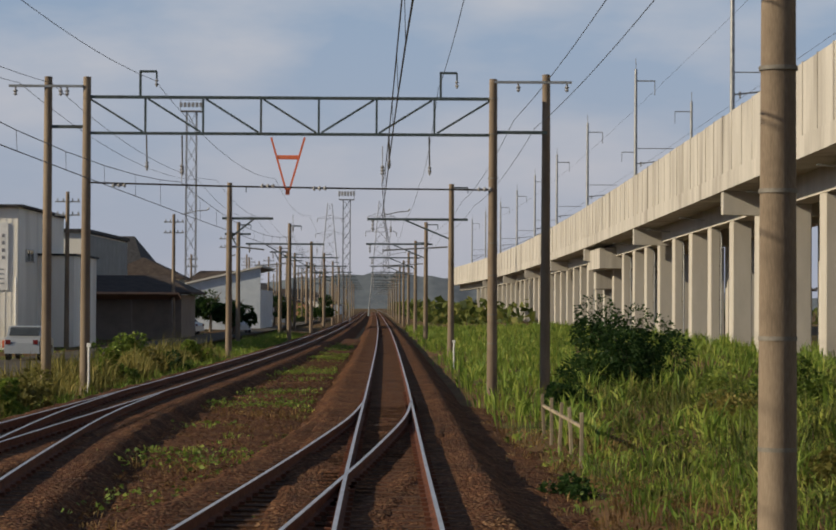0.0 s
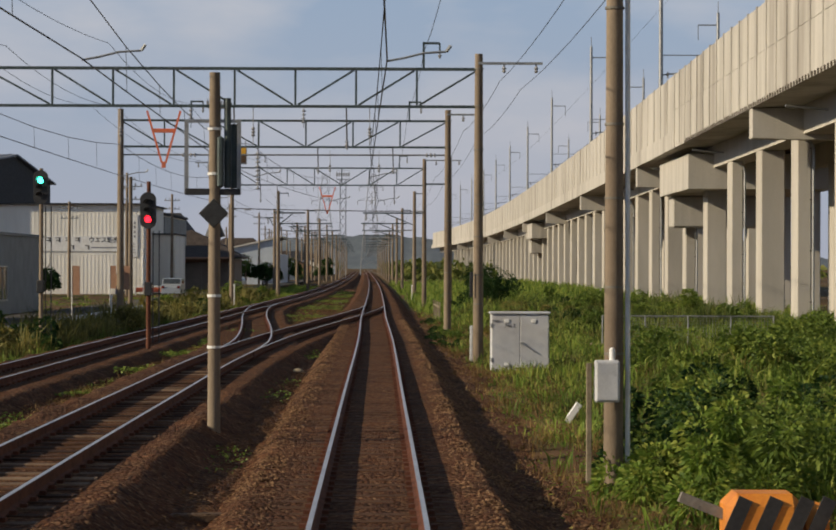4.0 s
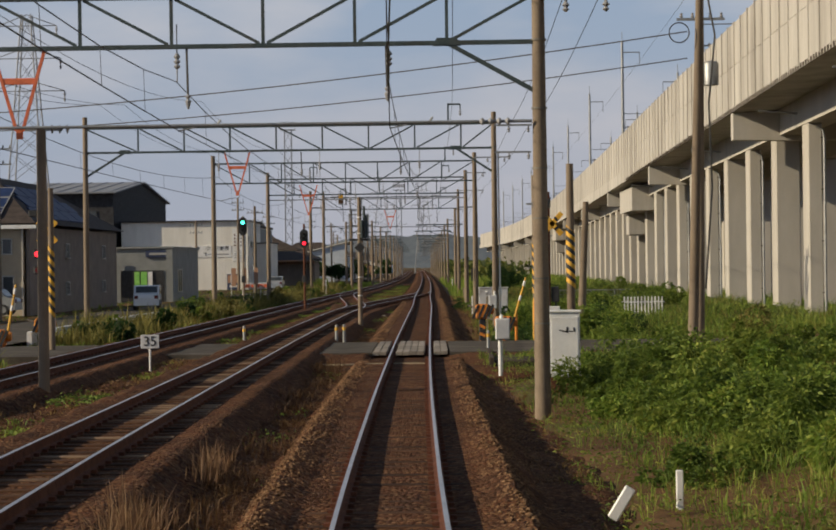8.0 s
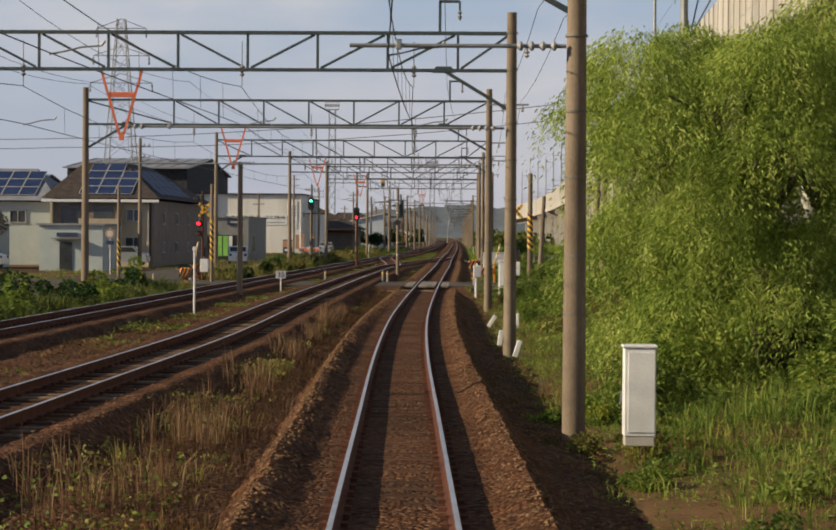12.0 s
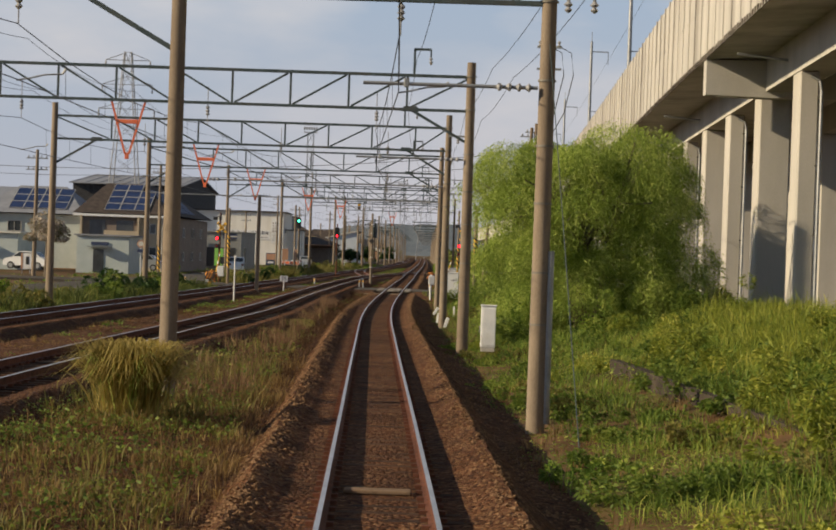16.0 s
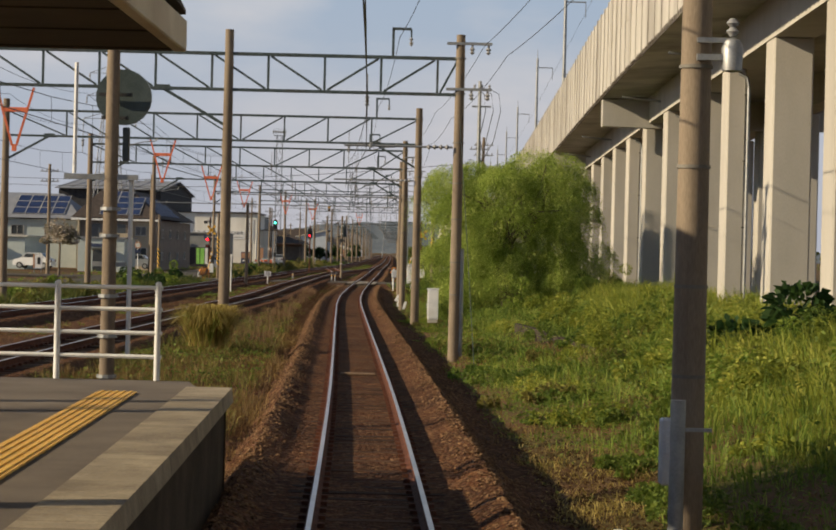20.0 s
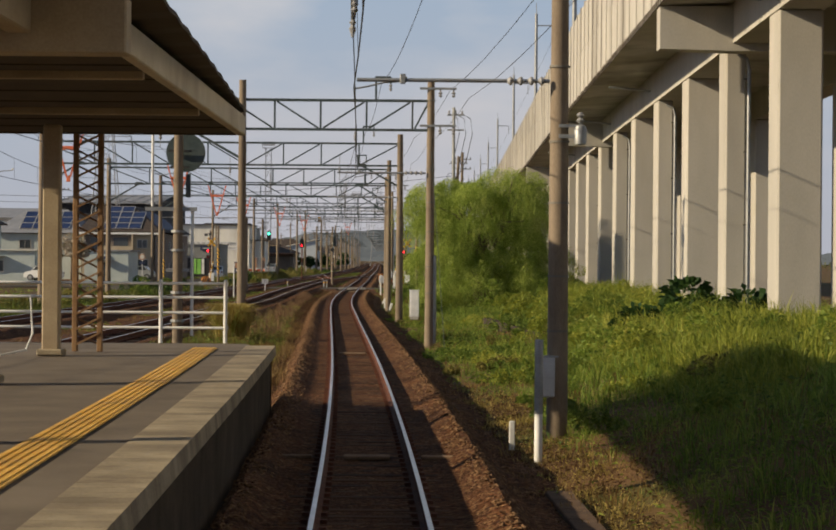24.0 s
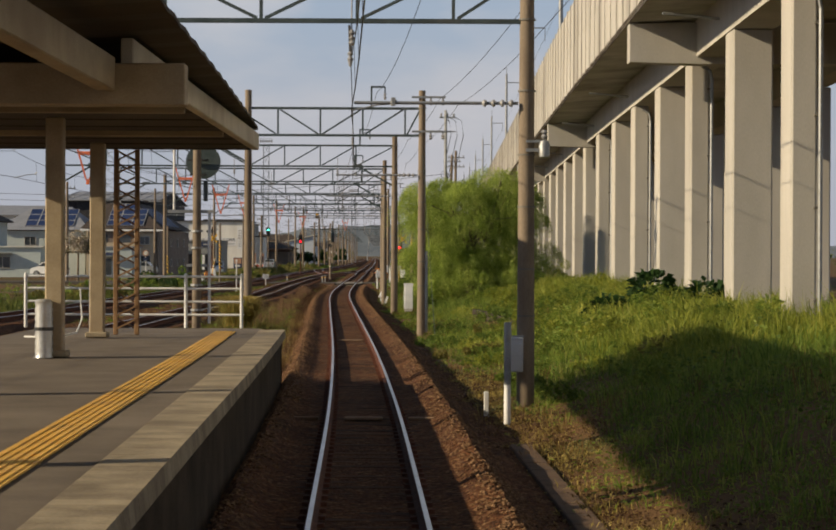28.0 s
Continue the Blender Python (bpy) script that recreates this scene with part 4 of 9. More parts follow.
# ---- overhead wires ----
GY = [-262.0, -212.8, -174.5, -145.6, -124.0, -91.0, -45.2, -7.3, 17.5, 66.5, 117.7, 165, 212, 258, 305, 352, 400, 450, 500, 560, 620]


def overhead(fx, y0, y1, label, off=0.25):
    """Contact wire below, carrying wire above, droppers between, staggered at each gantry."""
    ys = [y for y in GY if y0 <= y <= y1]
    th = thing("overhead_line", (0, 0, 0), label, "overhead line", "overhead lines")
    con, car, drop = [], [], Geo()
    for i, (a, b) in enumerate(zip(ys[:-1], ys[1:])):
        s0, s1 = off * (-1) ** i, -off * (-1) ** i
        n = max(6, int((b - a) / 5))
        for k in range(n + (b == ys[-1])):
            t = k / n
            y = a + (b - a) * t
            x = fx(y) + s0 + (s1 - s0) * t
            sag = 4 * t * (1 - t)
            zc, zm = 5.08 - 0.03 * sag, 6.05 - 0.62 * sag * min(1, (b - a) / 45)
            con.append((x, y, zc))
            car.append((x - 0.02, y, zm))
            if k and y < 190:
                drop.tube((x, y, zc), (x - 0.02, y, zm), 0.006, n=4, cap=False)
    part("contact_wire", Geo().path(con, 0.011, 5), "wire", th)
    part("carrying_wire", Geo().path(car, 0.010, 5), "wire", th)
    part("dropper", drop, "wire", th, "", kind="stuff")
    # swinging arms that hold the wire to the gantries
    for i, y in enumerate(ys):
        if y > 320:
            continue
        x = fx(y) + off * (-1) ** i
        part("registration_arm", Geo().path([(x, y, 5.06), (x + 0.22, y, 5.1), (x + 0.5, y, 5.17), (x + 0.8, y, 5.19)], 0.016, 6).tube((x + 0.8, y, 5.19), (x + 0.86, y, 5.27), 0.025, n=6), "galv", th, "bent steel registration arm")
        part("suspension", Geo().tube((x, y, 6.05), (x, y, 7.2), 0.014, n=5).lathe((x, y, 6.3), [(0.02, 0), (0.07, 0.05), (0.03, 0.1), (0.07, 0.15), (0.03, 0.2), (0.07, 0.25), (0.02, 0.32)], 8), "ceramic", th, "white suspension insulator")
    return th


overhead(line_a, -270, 620, "contact wire and carrying wire over the first track", 0.2)
overhead(line_b, -270, 20, "contact wire and carrying wire over the second track", 0.2)
overhead(line_c, -270, 620, "contact wire and carrying wire over the third track", 0.2)


def span_wire(pts, sag, label, r=0.009, n=16):
    out = []
    for a, b in zip(pts[:-1], pts[1:]):
        for k in range(n):
            t = k / n
            s = sag * 4 * t * (1 - t) * min(1.2, abs(b[1] - a[1]) / 45 + 0.15)
            out.append((a[0] + (b[0] - a[0]) * t, a[1] + (b[1] - a[1]) * t, a[2] + (b[2] - a[2]) * t - s))
    out.append(pts[-1])
    return single("feeder_wire", Geo().path(out, r, 5), "cable", label, "feeder wire", group="feeder wires")


RX = {-262.0: 10.1, -212.8: 8.92, -174.5: 6.98, -145.6: 5.66, -124.0: 4.82, -91.0: 4.15, -45.2: 3.97, -7.3: 3.42, 17.5: 2.95, 66.5: 2.38, 117.7: 1.92}
rx = lambda y: RX[y] if y in RX else line_a(y) + 3.1
for o, z in ((0.65, 8.05), (1.3, 7.8)):
    span_wire([(rx(y) + o, y, z) for y in GY], 0.28, "sagging dark feeder wire on the crossarms")
span_wire([(rx(y) - 1.7, y, 9.0 - (y < -60) * 0.75) for y in GY], 0.45, "thin wire carried on the square brackets", 0.009)
for x, z in ((-11.3, 9.1), (-12.3, 9.1), (-8.1, 9.2)):
    span_wire([(x + (line_c(y) + 7.3) * (y > 100), y, z - (y < -60) * 0.7) for y in GY], 0.6, "sagging dark feeder wire on the crossarms")
# wires slung across the tracks to the poles by the road
span_wire([(9.4, -69.5, 9.2), (-20.0, -58.0, 7.6), (-44.0, -50.0, 8.5)], 0.9, "dark power cable across the railway", 0.02)
span_wire([(9.4, -69.5, 8.4), (-20.0, -58.0, 7.1), (-44.0, -50.0, 8.0)], 1.1, "dark power cable across the railway", 0.018)

# ---- station platform ----
PT = 0.75
py0 = -330.0


def edge_a(y):
    return line_a(y) - 1.52


def edge_b(y):
    return line_b(y) + 1.55


platform = thing("platform", (0, -214, -0.55), "island platform of dark asphalt with a concrete coping", "platform", kind="structure")
prow = steps(py0, -210.75, 4)


def plat_strip(o0, o1, z0, z1, rows=None):
    g = Geo()
    rows = rows or prow
    g.v = [(edge_a(y) - o, y + 214, z + 0.55) for y in rows for o, z in ((o0, z0), (o1, z0), (o1, z1), (o0, z1))]
    for j in range(len(rows) - 1):
        g.f += [(j * 4 + i, j * 4 + (i + 1) % 4, (j + 1) * 4 + (i + 1) % 4, (j + 1) * 4 + i) for i in range(4)]
    e = (len(rows) - 1) * 4
    g.f += [(0, 1, 2, 3), (e, e + 3, e + 2, e + 1)]
    return g


part("side_wall", plat_strip(0.08, 0.38, -0.7, PT - 0.16), "dark_wall", platform, "dark platform wall")
body = Geo()
poly = [(edge_b(py0), py0), (edge_a(py0) - 0.38, py0)] + [(edge_a(y) - 0.38, y) for y in prow[1:]] + [(3.55, -209.6), (-0.9, -209.6)] + [(edge_b(y), y) for y in reversed(prow[1:])]
body.prism([(x, y + 214) for x, y in poly], "z", -0.2, PT + 0.55 - 0.012)
part("surface", body, "platform", platform, "worn dark asphalt surface with pale cracks")
# coping slabs, one by one
y = -210.75
while y > -262:
    a, b = y, y - 0.292
    g = Geo()
    v = [(edge_a(p) - o, p + 214, z + 0.55) for p in (a, b) for o, z in ((-0.02, PT - 0.15), (0.5, PT - 0.15), (0.5, PT + 0.004), (0.0, PT + 0.004))]
    g.add(v, [(0, 1, 2, 3), (4, 7, 6, 5), (0, 4, 5, 1), (1, 5, 6, 2), (2, 6, 7, 3), (3, 7, 4, 0)])
    part("coping_slab", g, "coping", platform)
    y -= 0.3
# tactile strip of ribbed blocks
y = -211.8
k = 0
while y > -258:
    c = edge_a(y) - 1.14
    g = Geo().box((c, y - 0.15 + 214, PT + 0.55), (0.4, 0.296, 0.016))
    for o in (-0.15, -0.075, 0.0, 0.075, 0.15):
        g.box((c + o, y - 0.15 + 214, PT + 0.55 + 0.01), (0.028, 0.27, 0.012))
    part("tactile_block", g, "tactile", platform)
    y -= 0.3
part("end_wall", Geo().prism([(3.5, 4.44), (edge_a(-210.75) - 0.06, 3.27), (edge_a(-210.75) - 0.36, 3.2), (3.2, 4.3)], "z", -0.2, PT + 0.5), "dark_wall", platform, "dark end wall")

fence = thing("pipe_fence", (1.0, -209.8, PT), "white painted steel pipe fence at the platform end", "fence")
for x in (3.2, 2.05, 0.08, -1.26):
    part("post", Geo().tube((x - 1, 0, 0), (x - 1, 0, 1.1), 0.035, n=10).lathe((x - 1, 0, 1.1), [(0.035, 0), (0.03, 0.02), (0.01, 0.03)], 10), "white", fence, "", True)
for z in (0.27, 0.54, 0.81, 1.06):
    part("pipe", Geo().tube((-2.26, 0, z), (2.25, 0, z), 0.024, n=8), "white", fence, "", True)
# ---- platform canopy ----
M["silver"] = mat("silver_sheet", (0.5, 0.5, 0.5), (0.68, 0.68, 0.67), 3, 0.35, 0.6, bump=0.05)
canopy = thing("platform_canopy", (1.0, -214.0, PT), "cream steel platform canopy with a dark corrugated roof", "canopy")


def cb(x0, x1, y0, y1, z0, z1, bev=0.0):
    return Geo().box(((x0 + x1) / 2 - 1, (y0 + y1) / 2 + 214, (z0 + z1) / 2 - PT), (x1 - x0, y1 - y0, z1 - z0), bev)


g = Geo()
n = 160
rr = []
for i in range(n + 1):
    y = -330 + (118.2) * i / n
    w = 0.03 if i % 2 else 0.0
    rr.append(y)
    dx = edge_a(y) - edge_a(-212)
    g.v += [(-2.6 - 1, y + 214, 4.95 + w - PT), (1.3 - 1 + dx, y + 214, 4.62 + w - PT), (3.68 - 1 + dx, y + 214, 4.78 + w - PT), (3.68 - 1 + dx, y + 214, 4.73 + w - PT), (1.3 - 1 + dx, y + 214, 4.57 + w - PT), (-2.6 - 1, y + 214, 4.90 + w - PT)]
g.f = [(i * 6 + k, i * 6 + (k + 1) % 6, (i + 1) * 6 + (k + 1) % 6, (i + 1) * 6 + k) for i in range(n) for k in range(6)] + [(0, 1, 2, 3, 4, 5), tuple(n * 6 + k for k in range(6))]
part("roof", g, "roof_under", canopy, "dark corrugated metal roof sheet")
part("fascia", cb(3.56, 3.7, -230.6, -211.9, 4.33, 4.66, 0.015), "fascia", canopy, "cream painted fascia beam")
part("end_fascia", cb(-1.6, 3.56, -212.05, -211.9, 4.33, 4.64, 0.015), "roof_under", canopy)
part("cross_beam", cb(-1.6, 4.3, -230.9, -230.6, 3.9, 4.36, 0.015), "cream", canopy, "cream painted steel cross beam")
part("edge_beam", cb(3.35, 3.55, -300, -230.95, 4.05, 4.42, 0.015), "cream", canopy, "cream painted steel edge beam")
for y in (-218.0, -224.0):
    part("cross_beam", cb(-1.5, 3.55, y - 0.08, y + 0.08, 4.26, 4.42, 0.01), "cream", canopy)
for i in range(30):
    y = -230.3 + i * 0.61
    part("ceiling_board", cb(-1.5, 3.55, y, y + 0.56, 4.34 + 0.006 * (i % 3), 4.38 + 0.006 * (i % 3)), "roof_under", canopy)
for x, y in ((0.98, -214.9), (1.45, -222.3), (1.6, -230.8), (1.9, -239.0)):
    c = part("column", cb(x - 0.13, x + 0.13, y - 0.13, y + 0.13, PT, 4.3, 0.02), "cream", canopy, "cream painted steel column")
    part("base_plate", cb(x - 0.2, x + 0.2, y - 0.2, y + 0.2, PT, PT + 0.1, 0.02), "coping", c)
part("down_pipe", Geo().path([(1.05 - 1.19, -0.62, 0), (1.05 - 1.16, -0.62, 0.6), (1.05 - 1.16, -0.62, 3.4)], 0.03, 8), "white", canopy, "pale rain pipe")
guard = single("column_guard", Geo().lathe((0, 0, 0), [(0.14, 0.0)] + [(0.125 + 0.012 * (k % 2), 0.04 + 0.06 * k) for k in range(14)] + [(0.1, 0.86)], 16), "silver", "silver ribbed metal guard sleeve at the foot of a column", "column guard", (1.33, -222.55, PT), smooth=True)
part("strap", Geo().tube((0, 0, 0.4), (0, 0, 0.45), 0.142, n=16), "black", guard)
single("loose_cable", Geo().path([(0.72, -215.25, PT + 0.9), (0.76, -215.3, PT + 0.35), (0.68, -215.4, PT + 0.1), (0.3, -215.6, PT + 0.02), (-0.3, -215.2, PT + 0.02)], 0.018, 6), "white", "white cable that runs down a column to the platform", "cable")

M["rustlight"] = mat("rusty_brown_paint", (0.16, 0.085, 0.04), (0.30, 0.18, 0.09), 3, 0.8, bump=0.2)
lattice = thing("lattice_post", (1.32, -213.5, PT), "rusty brown lattice steel post on the platform", "lattice post")
part("upright", Geo().box((-0.2, 0, 1.75), (0.08, 0.14, 3.5), 0.008), "rustlight", lattice)
part("upright", Geo().box((0.2, 0, 1.75), (0.08, 0.14, 3.5), 0.008), "rustlight", lattice)
for i in range(14):
    z = 0.1 + i * 0.245
    part("lacing_bar", Geo().bar((-0.2, -0.06, z), (0.2, -0.06, z + 0.2), 0.05, 0.03), "rustlight", lattice)
    part("lacing_bar", Geo().bar((0.2, 0.06, z), (-0.2, 0.06, z + 0.2), 0.05, 0.03), "rustlight", lattice)

disc = thing("speaker_pole", (1.5, -202.3, -0.6), "old concrete pole with a round disc board and clamps", "signal pole")
part("pole", Geo().tube((0, 0, 0), (0, 0, 6.1), 0.115, 0.095, 12), "pole", disc, "", True)
part("disc", Geo().tube((0.11, 0.35, 5.12), (0.11, 0.43, 5.12), 0.42, n=28), "truss", disc, "round grey disc board seen from behind", True)
part("disc_bracket", Geo().box((0, 0.25, 5.15), (0.5, 0.06, 0.05)).box((0, 0.25, 4.8), (0.4, 0.06, 0.05)), "black", disc)
part("side_box", Geo().box((0.2, 0.1, 4.4), (0.1, 0.12, 0.5), 0.015), "truss", disc)
part("crossarm", Geo().box((-0.15, 0, 3.9), (1.1, 0.08, 0.08)), "galv", disc)
part("crossarm", Geo().box((0, 0, 2.6), (0.5, 0.07, 0.07)), "galv", disc)
part("pipe", Geo().tube((0.3, 0.05, 1.2), (0.3, 0.05, 3.9), 0.035, n=8).tube((-0.55, 0, 3.95), (-0.55, 0, 5.6), 0.03, n=8), "white", disc)
for z in (0.9, 1.5, 2.1, 3.0, 3.4):
    part("clamp", Geo().tube((0, 0, z), (0, 0, z + 0.05), 0.15, n=12), "galv", disc)

# ---- trackside things near the station ----
tele = thing("telephone_box_post", (8.43, -216.2, -0.75), "grey and white steel post beside the track", "marker post")
part("post", Geo().tube((0, 0, 0.75), (0, 0, 1.85), 0.065, n=12), "galv", tele, "", True)
part("lower_post", Geo().tube((0, 0, 0), (0, 0, 0.75), 0.062, n=12), "white", tele, "white painted lower post", True)
part("clip", Geo().box((0.16, 0, 1.6), (0.26, 0.04, 0.03)), "galv", tele)
single("pole_box", Geo().box((0, 0, 0), (0.24, 0.2, 0.66), 0.02).box((0, -0.11, 0.1), (0.16, 0.02, 0.24), 0.01), "grey_box", "small grey equipment box strapped to a concrete pole", "equipment box", (8.74, -213.06, 0.38))
arrest = thing("pole_transformer", (9.25, -213.0, 4.35), "small grey switch with white insulators on a pole", "pole switch")
part("case", Geo().lathe((0, 0, -0.2), [(0.0, 0), (0.1, 0.02), (0.11, 0.25), (0.08, 0.32), (0.0, 0.36)], 12), "galv", arrest, "", True)
part("insulator", Geo().lathe((0, 0, 0.16), [(0.03, 0), (0.07, 0.05), (0.03, 0.09), (0.07, 0.13), (0.03, 0.18)], 10), "ceramic", arrest, "", True)
part("strap", Geo().box((-0.2, 0, -0.05), (0.3, 0.08, 0.06)).box((-0.2, 0, 0.12), (0.3, 0.06, 0.05)), "galv", arrest)
for x, y, h in ((8.12, -214.3, 0.5), (5.2, -107.5, 0.5)):
    single("marker_stake", Geo().box((0, 0, h / 2), (0.09, 0.06, h), 0.012), "white", "short white concrete marker stake in the ballast", "marker stake", (x, y, -0.75), group="marker stakes")
wb = thing("white_cabinet", (6.4, -149.4, -0.5), "narrow white painted equipment cabinet in the grass", "equipment cabinet")
part("body", Geo().box((0, 0, 0.72), (0.43, 0.36, 1.2), 0.015), "white", wb)
part("lid", Geo().box((0, 0, 1.335), (0.47, 0.4, 0.04), 0.01), "white", wb)
part("plinth", Geo().box((0, 0, 0.06), (0.4, 0.34, 0.13), 0.01), "pier", wb, "bare concrete plinth")
part("door", Geo().box((0.02, -0.187, 0.72), (0.36, 0.012, 1.08), 0.004), "white", wb)
part("handle", Geo().bar((-0.24, -0.1, 0.75), (-0.26, -0.1, 0.55), 0.025), "galv", wb)
single("guy_wire", Geo().path([(7.0, -174.6, 6.0), (7.22, -177.4, 2.8), (7.44, -180.2, -0.5)], 0.008, 6), "truss", "thin pale steel guy wire from a pole to the grass", "guy wire")
# buried cable trough, its brown lids just showing
trough = thing("cable_trough", (0, -225, -0.76), "line of brown concrete cable trough lids beside the ballast", "cable trough")
for k in range(21):
    y = -241.0 + k * 1.0
    part("trough_lid", Geo().box((line_a(y) + 2.45, y + 225, 0.035), (0.34, 0.985, 0.1), 0.012, Matrix.Rotation(0.03, 4, "Z")), "trough", trough)
# steel plate sleepers set between the rails
for x, y, w, c, lab in ((line_a(-219.3), -219.3, 0.62, "sleeper_pale", "pale painted track magnet plate between the rails"), (line_a(-188), -188.0, 0.75, "sleeper_pale", "pale steel plate between the rails")):
    single("track_plate", Geo().box((0, 0, 0), (w, 0.28, 0.05), 0.012), c, lab, "track plate", (x, y, -0.135 + drop(y)))
part("side_plate", Geo().box((0.98, 0, 0), (0.5, 0.16, 0.05), 0.01), "sleeper_pale", bpy.data.objects["track_plate"])
part("side_plate", Geo().box((-0.98, 0, 0), (0.5, 0.16, 0.05), 0.01), "sleeper_pale", bpy.data.objects["track_plate"])
single("ditch_kerb", Geo().sweep([(-0.12, -0.7), (0.12, -0.7), (0.1, 0.0), (-0.1, 0.0)], lambda y: 8.98 - 0.07 * (y + 155), steps(-184, -160, 2), lambda y: -0.1 + 0.03 * rough(3.0, y, 0.5)), "dark_wall", "low dark concrete kerb along a ditch in the grass", "kerb", kind="structure")

# ---- level crossing ----
road = thing("crossing_road", (0, -67, -0.31), "grey asphalt road over the level crossing", "road", kind="structure")


def road_poly(x0f, x1f, z, rows):
    g = Geo()
    for y in rows:
        for x, zz in ((x0f(y), z - 0.8), (x1f(y), z - 0.8), (x1f(y), z), (x0f(y), z)):
            g.v.append((x, y + 67, zz + 0.1))
    for j in range(len(rows) - 1):
        g.f += [(j * 4 + i, j * 4 + (i + 1) % 4, (j + 1) * 4 + (i + 1) % 4, (j + 1) * 4 + i) for i in range(4)]
    e = (len(rows) - 1) * 4
    g.f += [(0, 1, 2, 3), (e, e + 3, e + 2, e + 1)]
    return g


XR = steps(-71.3, -62.6, 1.45)
part("surface", road_poly(lambda y: line_a(y) + 1.15, lambda y: 40.0, -0.02, XR), "asphalt", road)
part("surface", road_poly(lambda y: line_b(y) + 0.9, lambda y: line_a(y) - 1.15, -0.02, XR), "asphalt", road)
part("surface", road_poly(lambda y: line_b(y) - 0.46, lambda y: line_b(y) + 0.46, -0.015, XR), "asphalt", road)
part("surface", road_poly(lambda y: line_c(y) + 0.9, lambda y: line_b(y) - 0.7, -0.02, XR), "asphalt", road)
part("surface", road_poly(lambda y: line_c(y) - 0.46, lambda y: line_c(y) + 0.46, -0.015, XR), "asphalt", road)
part("surface", road_poly(lambda y: -60.0, lambda y: line_c(y) - 0.7, -0.02, XR), "asphalt", road)
for y0 in (-71.25, -69.05, -66.85, -64.65):
    for o in (-1.0, -0.79, -0.32, -0.11, 0.1, 0.31, 0.79, 1.0):
        w = 0.195
        part("plank", Geo().box((line_a(y0 + 1) + o, y0 + 1.05 + 67, 0.045 + random.uniform(-0.006, 0.006)), (w, 2.12, 0.11), 0.012), "deck", road, "worn crossing plank")
def apron_z(x, y):
    """Gravel laid up against the road, falling away along the line."""
    return -0.25 - 0.3 * min(1.0, (-71.3 - y) / 6.0) - 0.5 * max(0.0, (-77.3 - y) / 2.0)


for inner in (True, False):
    apron = Geo()
    ays = steps(-79.5, -71.32, 0.63)
    for y in ays:
        a, b = (line_b(y) + 1.0, line_a(y) - 1.12) if inner else (line_a(y) + 1.12, line_a(y) + 10.0)
        for i in range(15):
            x = a + (b - a) * i / 14
            apron.v.append((x, y, apron_z(x, y) + 0.035 * rough(x, y, 1.7) + 0.02 * rough(x, y, 4.0) - (0.12 if i in (0, 14) else 0.0)))
    apron.f = [(j * 15 + i, j * 15 + i + 1, (j + 1) * 15 + i + 1, (j + 1) * 15 + i) for j in range(len(ays) - 1) for i in range(14)]
    single("gravel_apron", apron, "ballast", "brown gravel laid up against the crossing road", "gravel", kind="structure", smooth=True)
street = Geo()
sy = steps(-120, 420, 8)
for y in sy:
    street.v += [(-18.6 + 0.004 * y, y, -0.22), (-12.9 - 0.006 * max(y, 0), y, -0.22)]
street.f = [(2 * j, 2 * j + 1, 2 * j + 3, 2 * j + 2) for j in range(len(sy) - 1)]
single("street", street, "asphalt", "grey asphalt street beside the railway", "road", kind="structure")
single("kerb_wall", Geo().sweep([(-0.1, -0.5), (0.1, -0.5), (0.08, 0.12), (-0.08, 0.12)], lambda y: -12.8 - 0.006 * max(y, 0), steps(-58, 60, 8)), "white", "low white kerb wall along the street", "kerb wall", kind="structure")


def striped(parent, name, x, y, z0, z1, r):
    """Pole wrapped in slanting yellow and black bands."""
    n, tw, k = 16, 0.0, 0
    h = 0.16
    z = z0
    while z < z1 - 0.01:
        zt = min(z + h, z1)
        v = []
        for zz in (z, zt):
            v += [(x + r * math.cos(2 * math.pi * i / n), y + r * math.sin(2 * math.pi * i / n), zz + 0.13 * math.sin(2 * math.pi * i / n - 1.57)) for i in range(n)]
        part("black_band" if k % 2 else "yellow_band", Geo().add(v, [(i, (i + 1) % n, n + (i + 1) % n, n + i) for i in range(n)]), "black" if k % 2 else "yellow", parent, "", True)
        z = zt
        k += 1


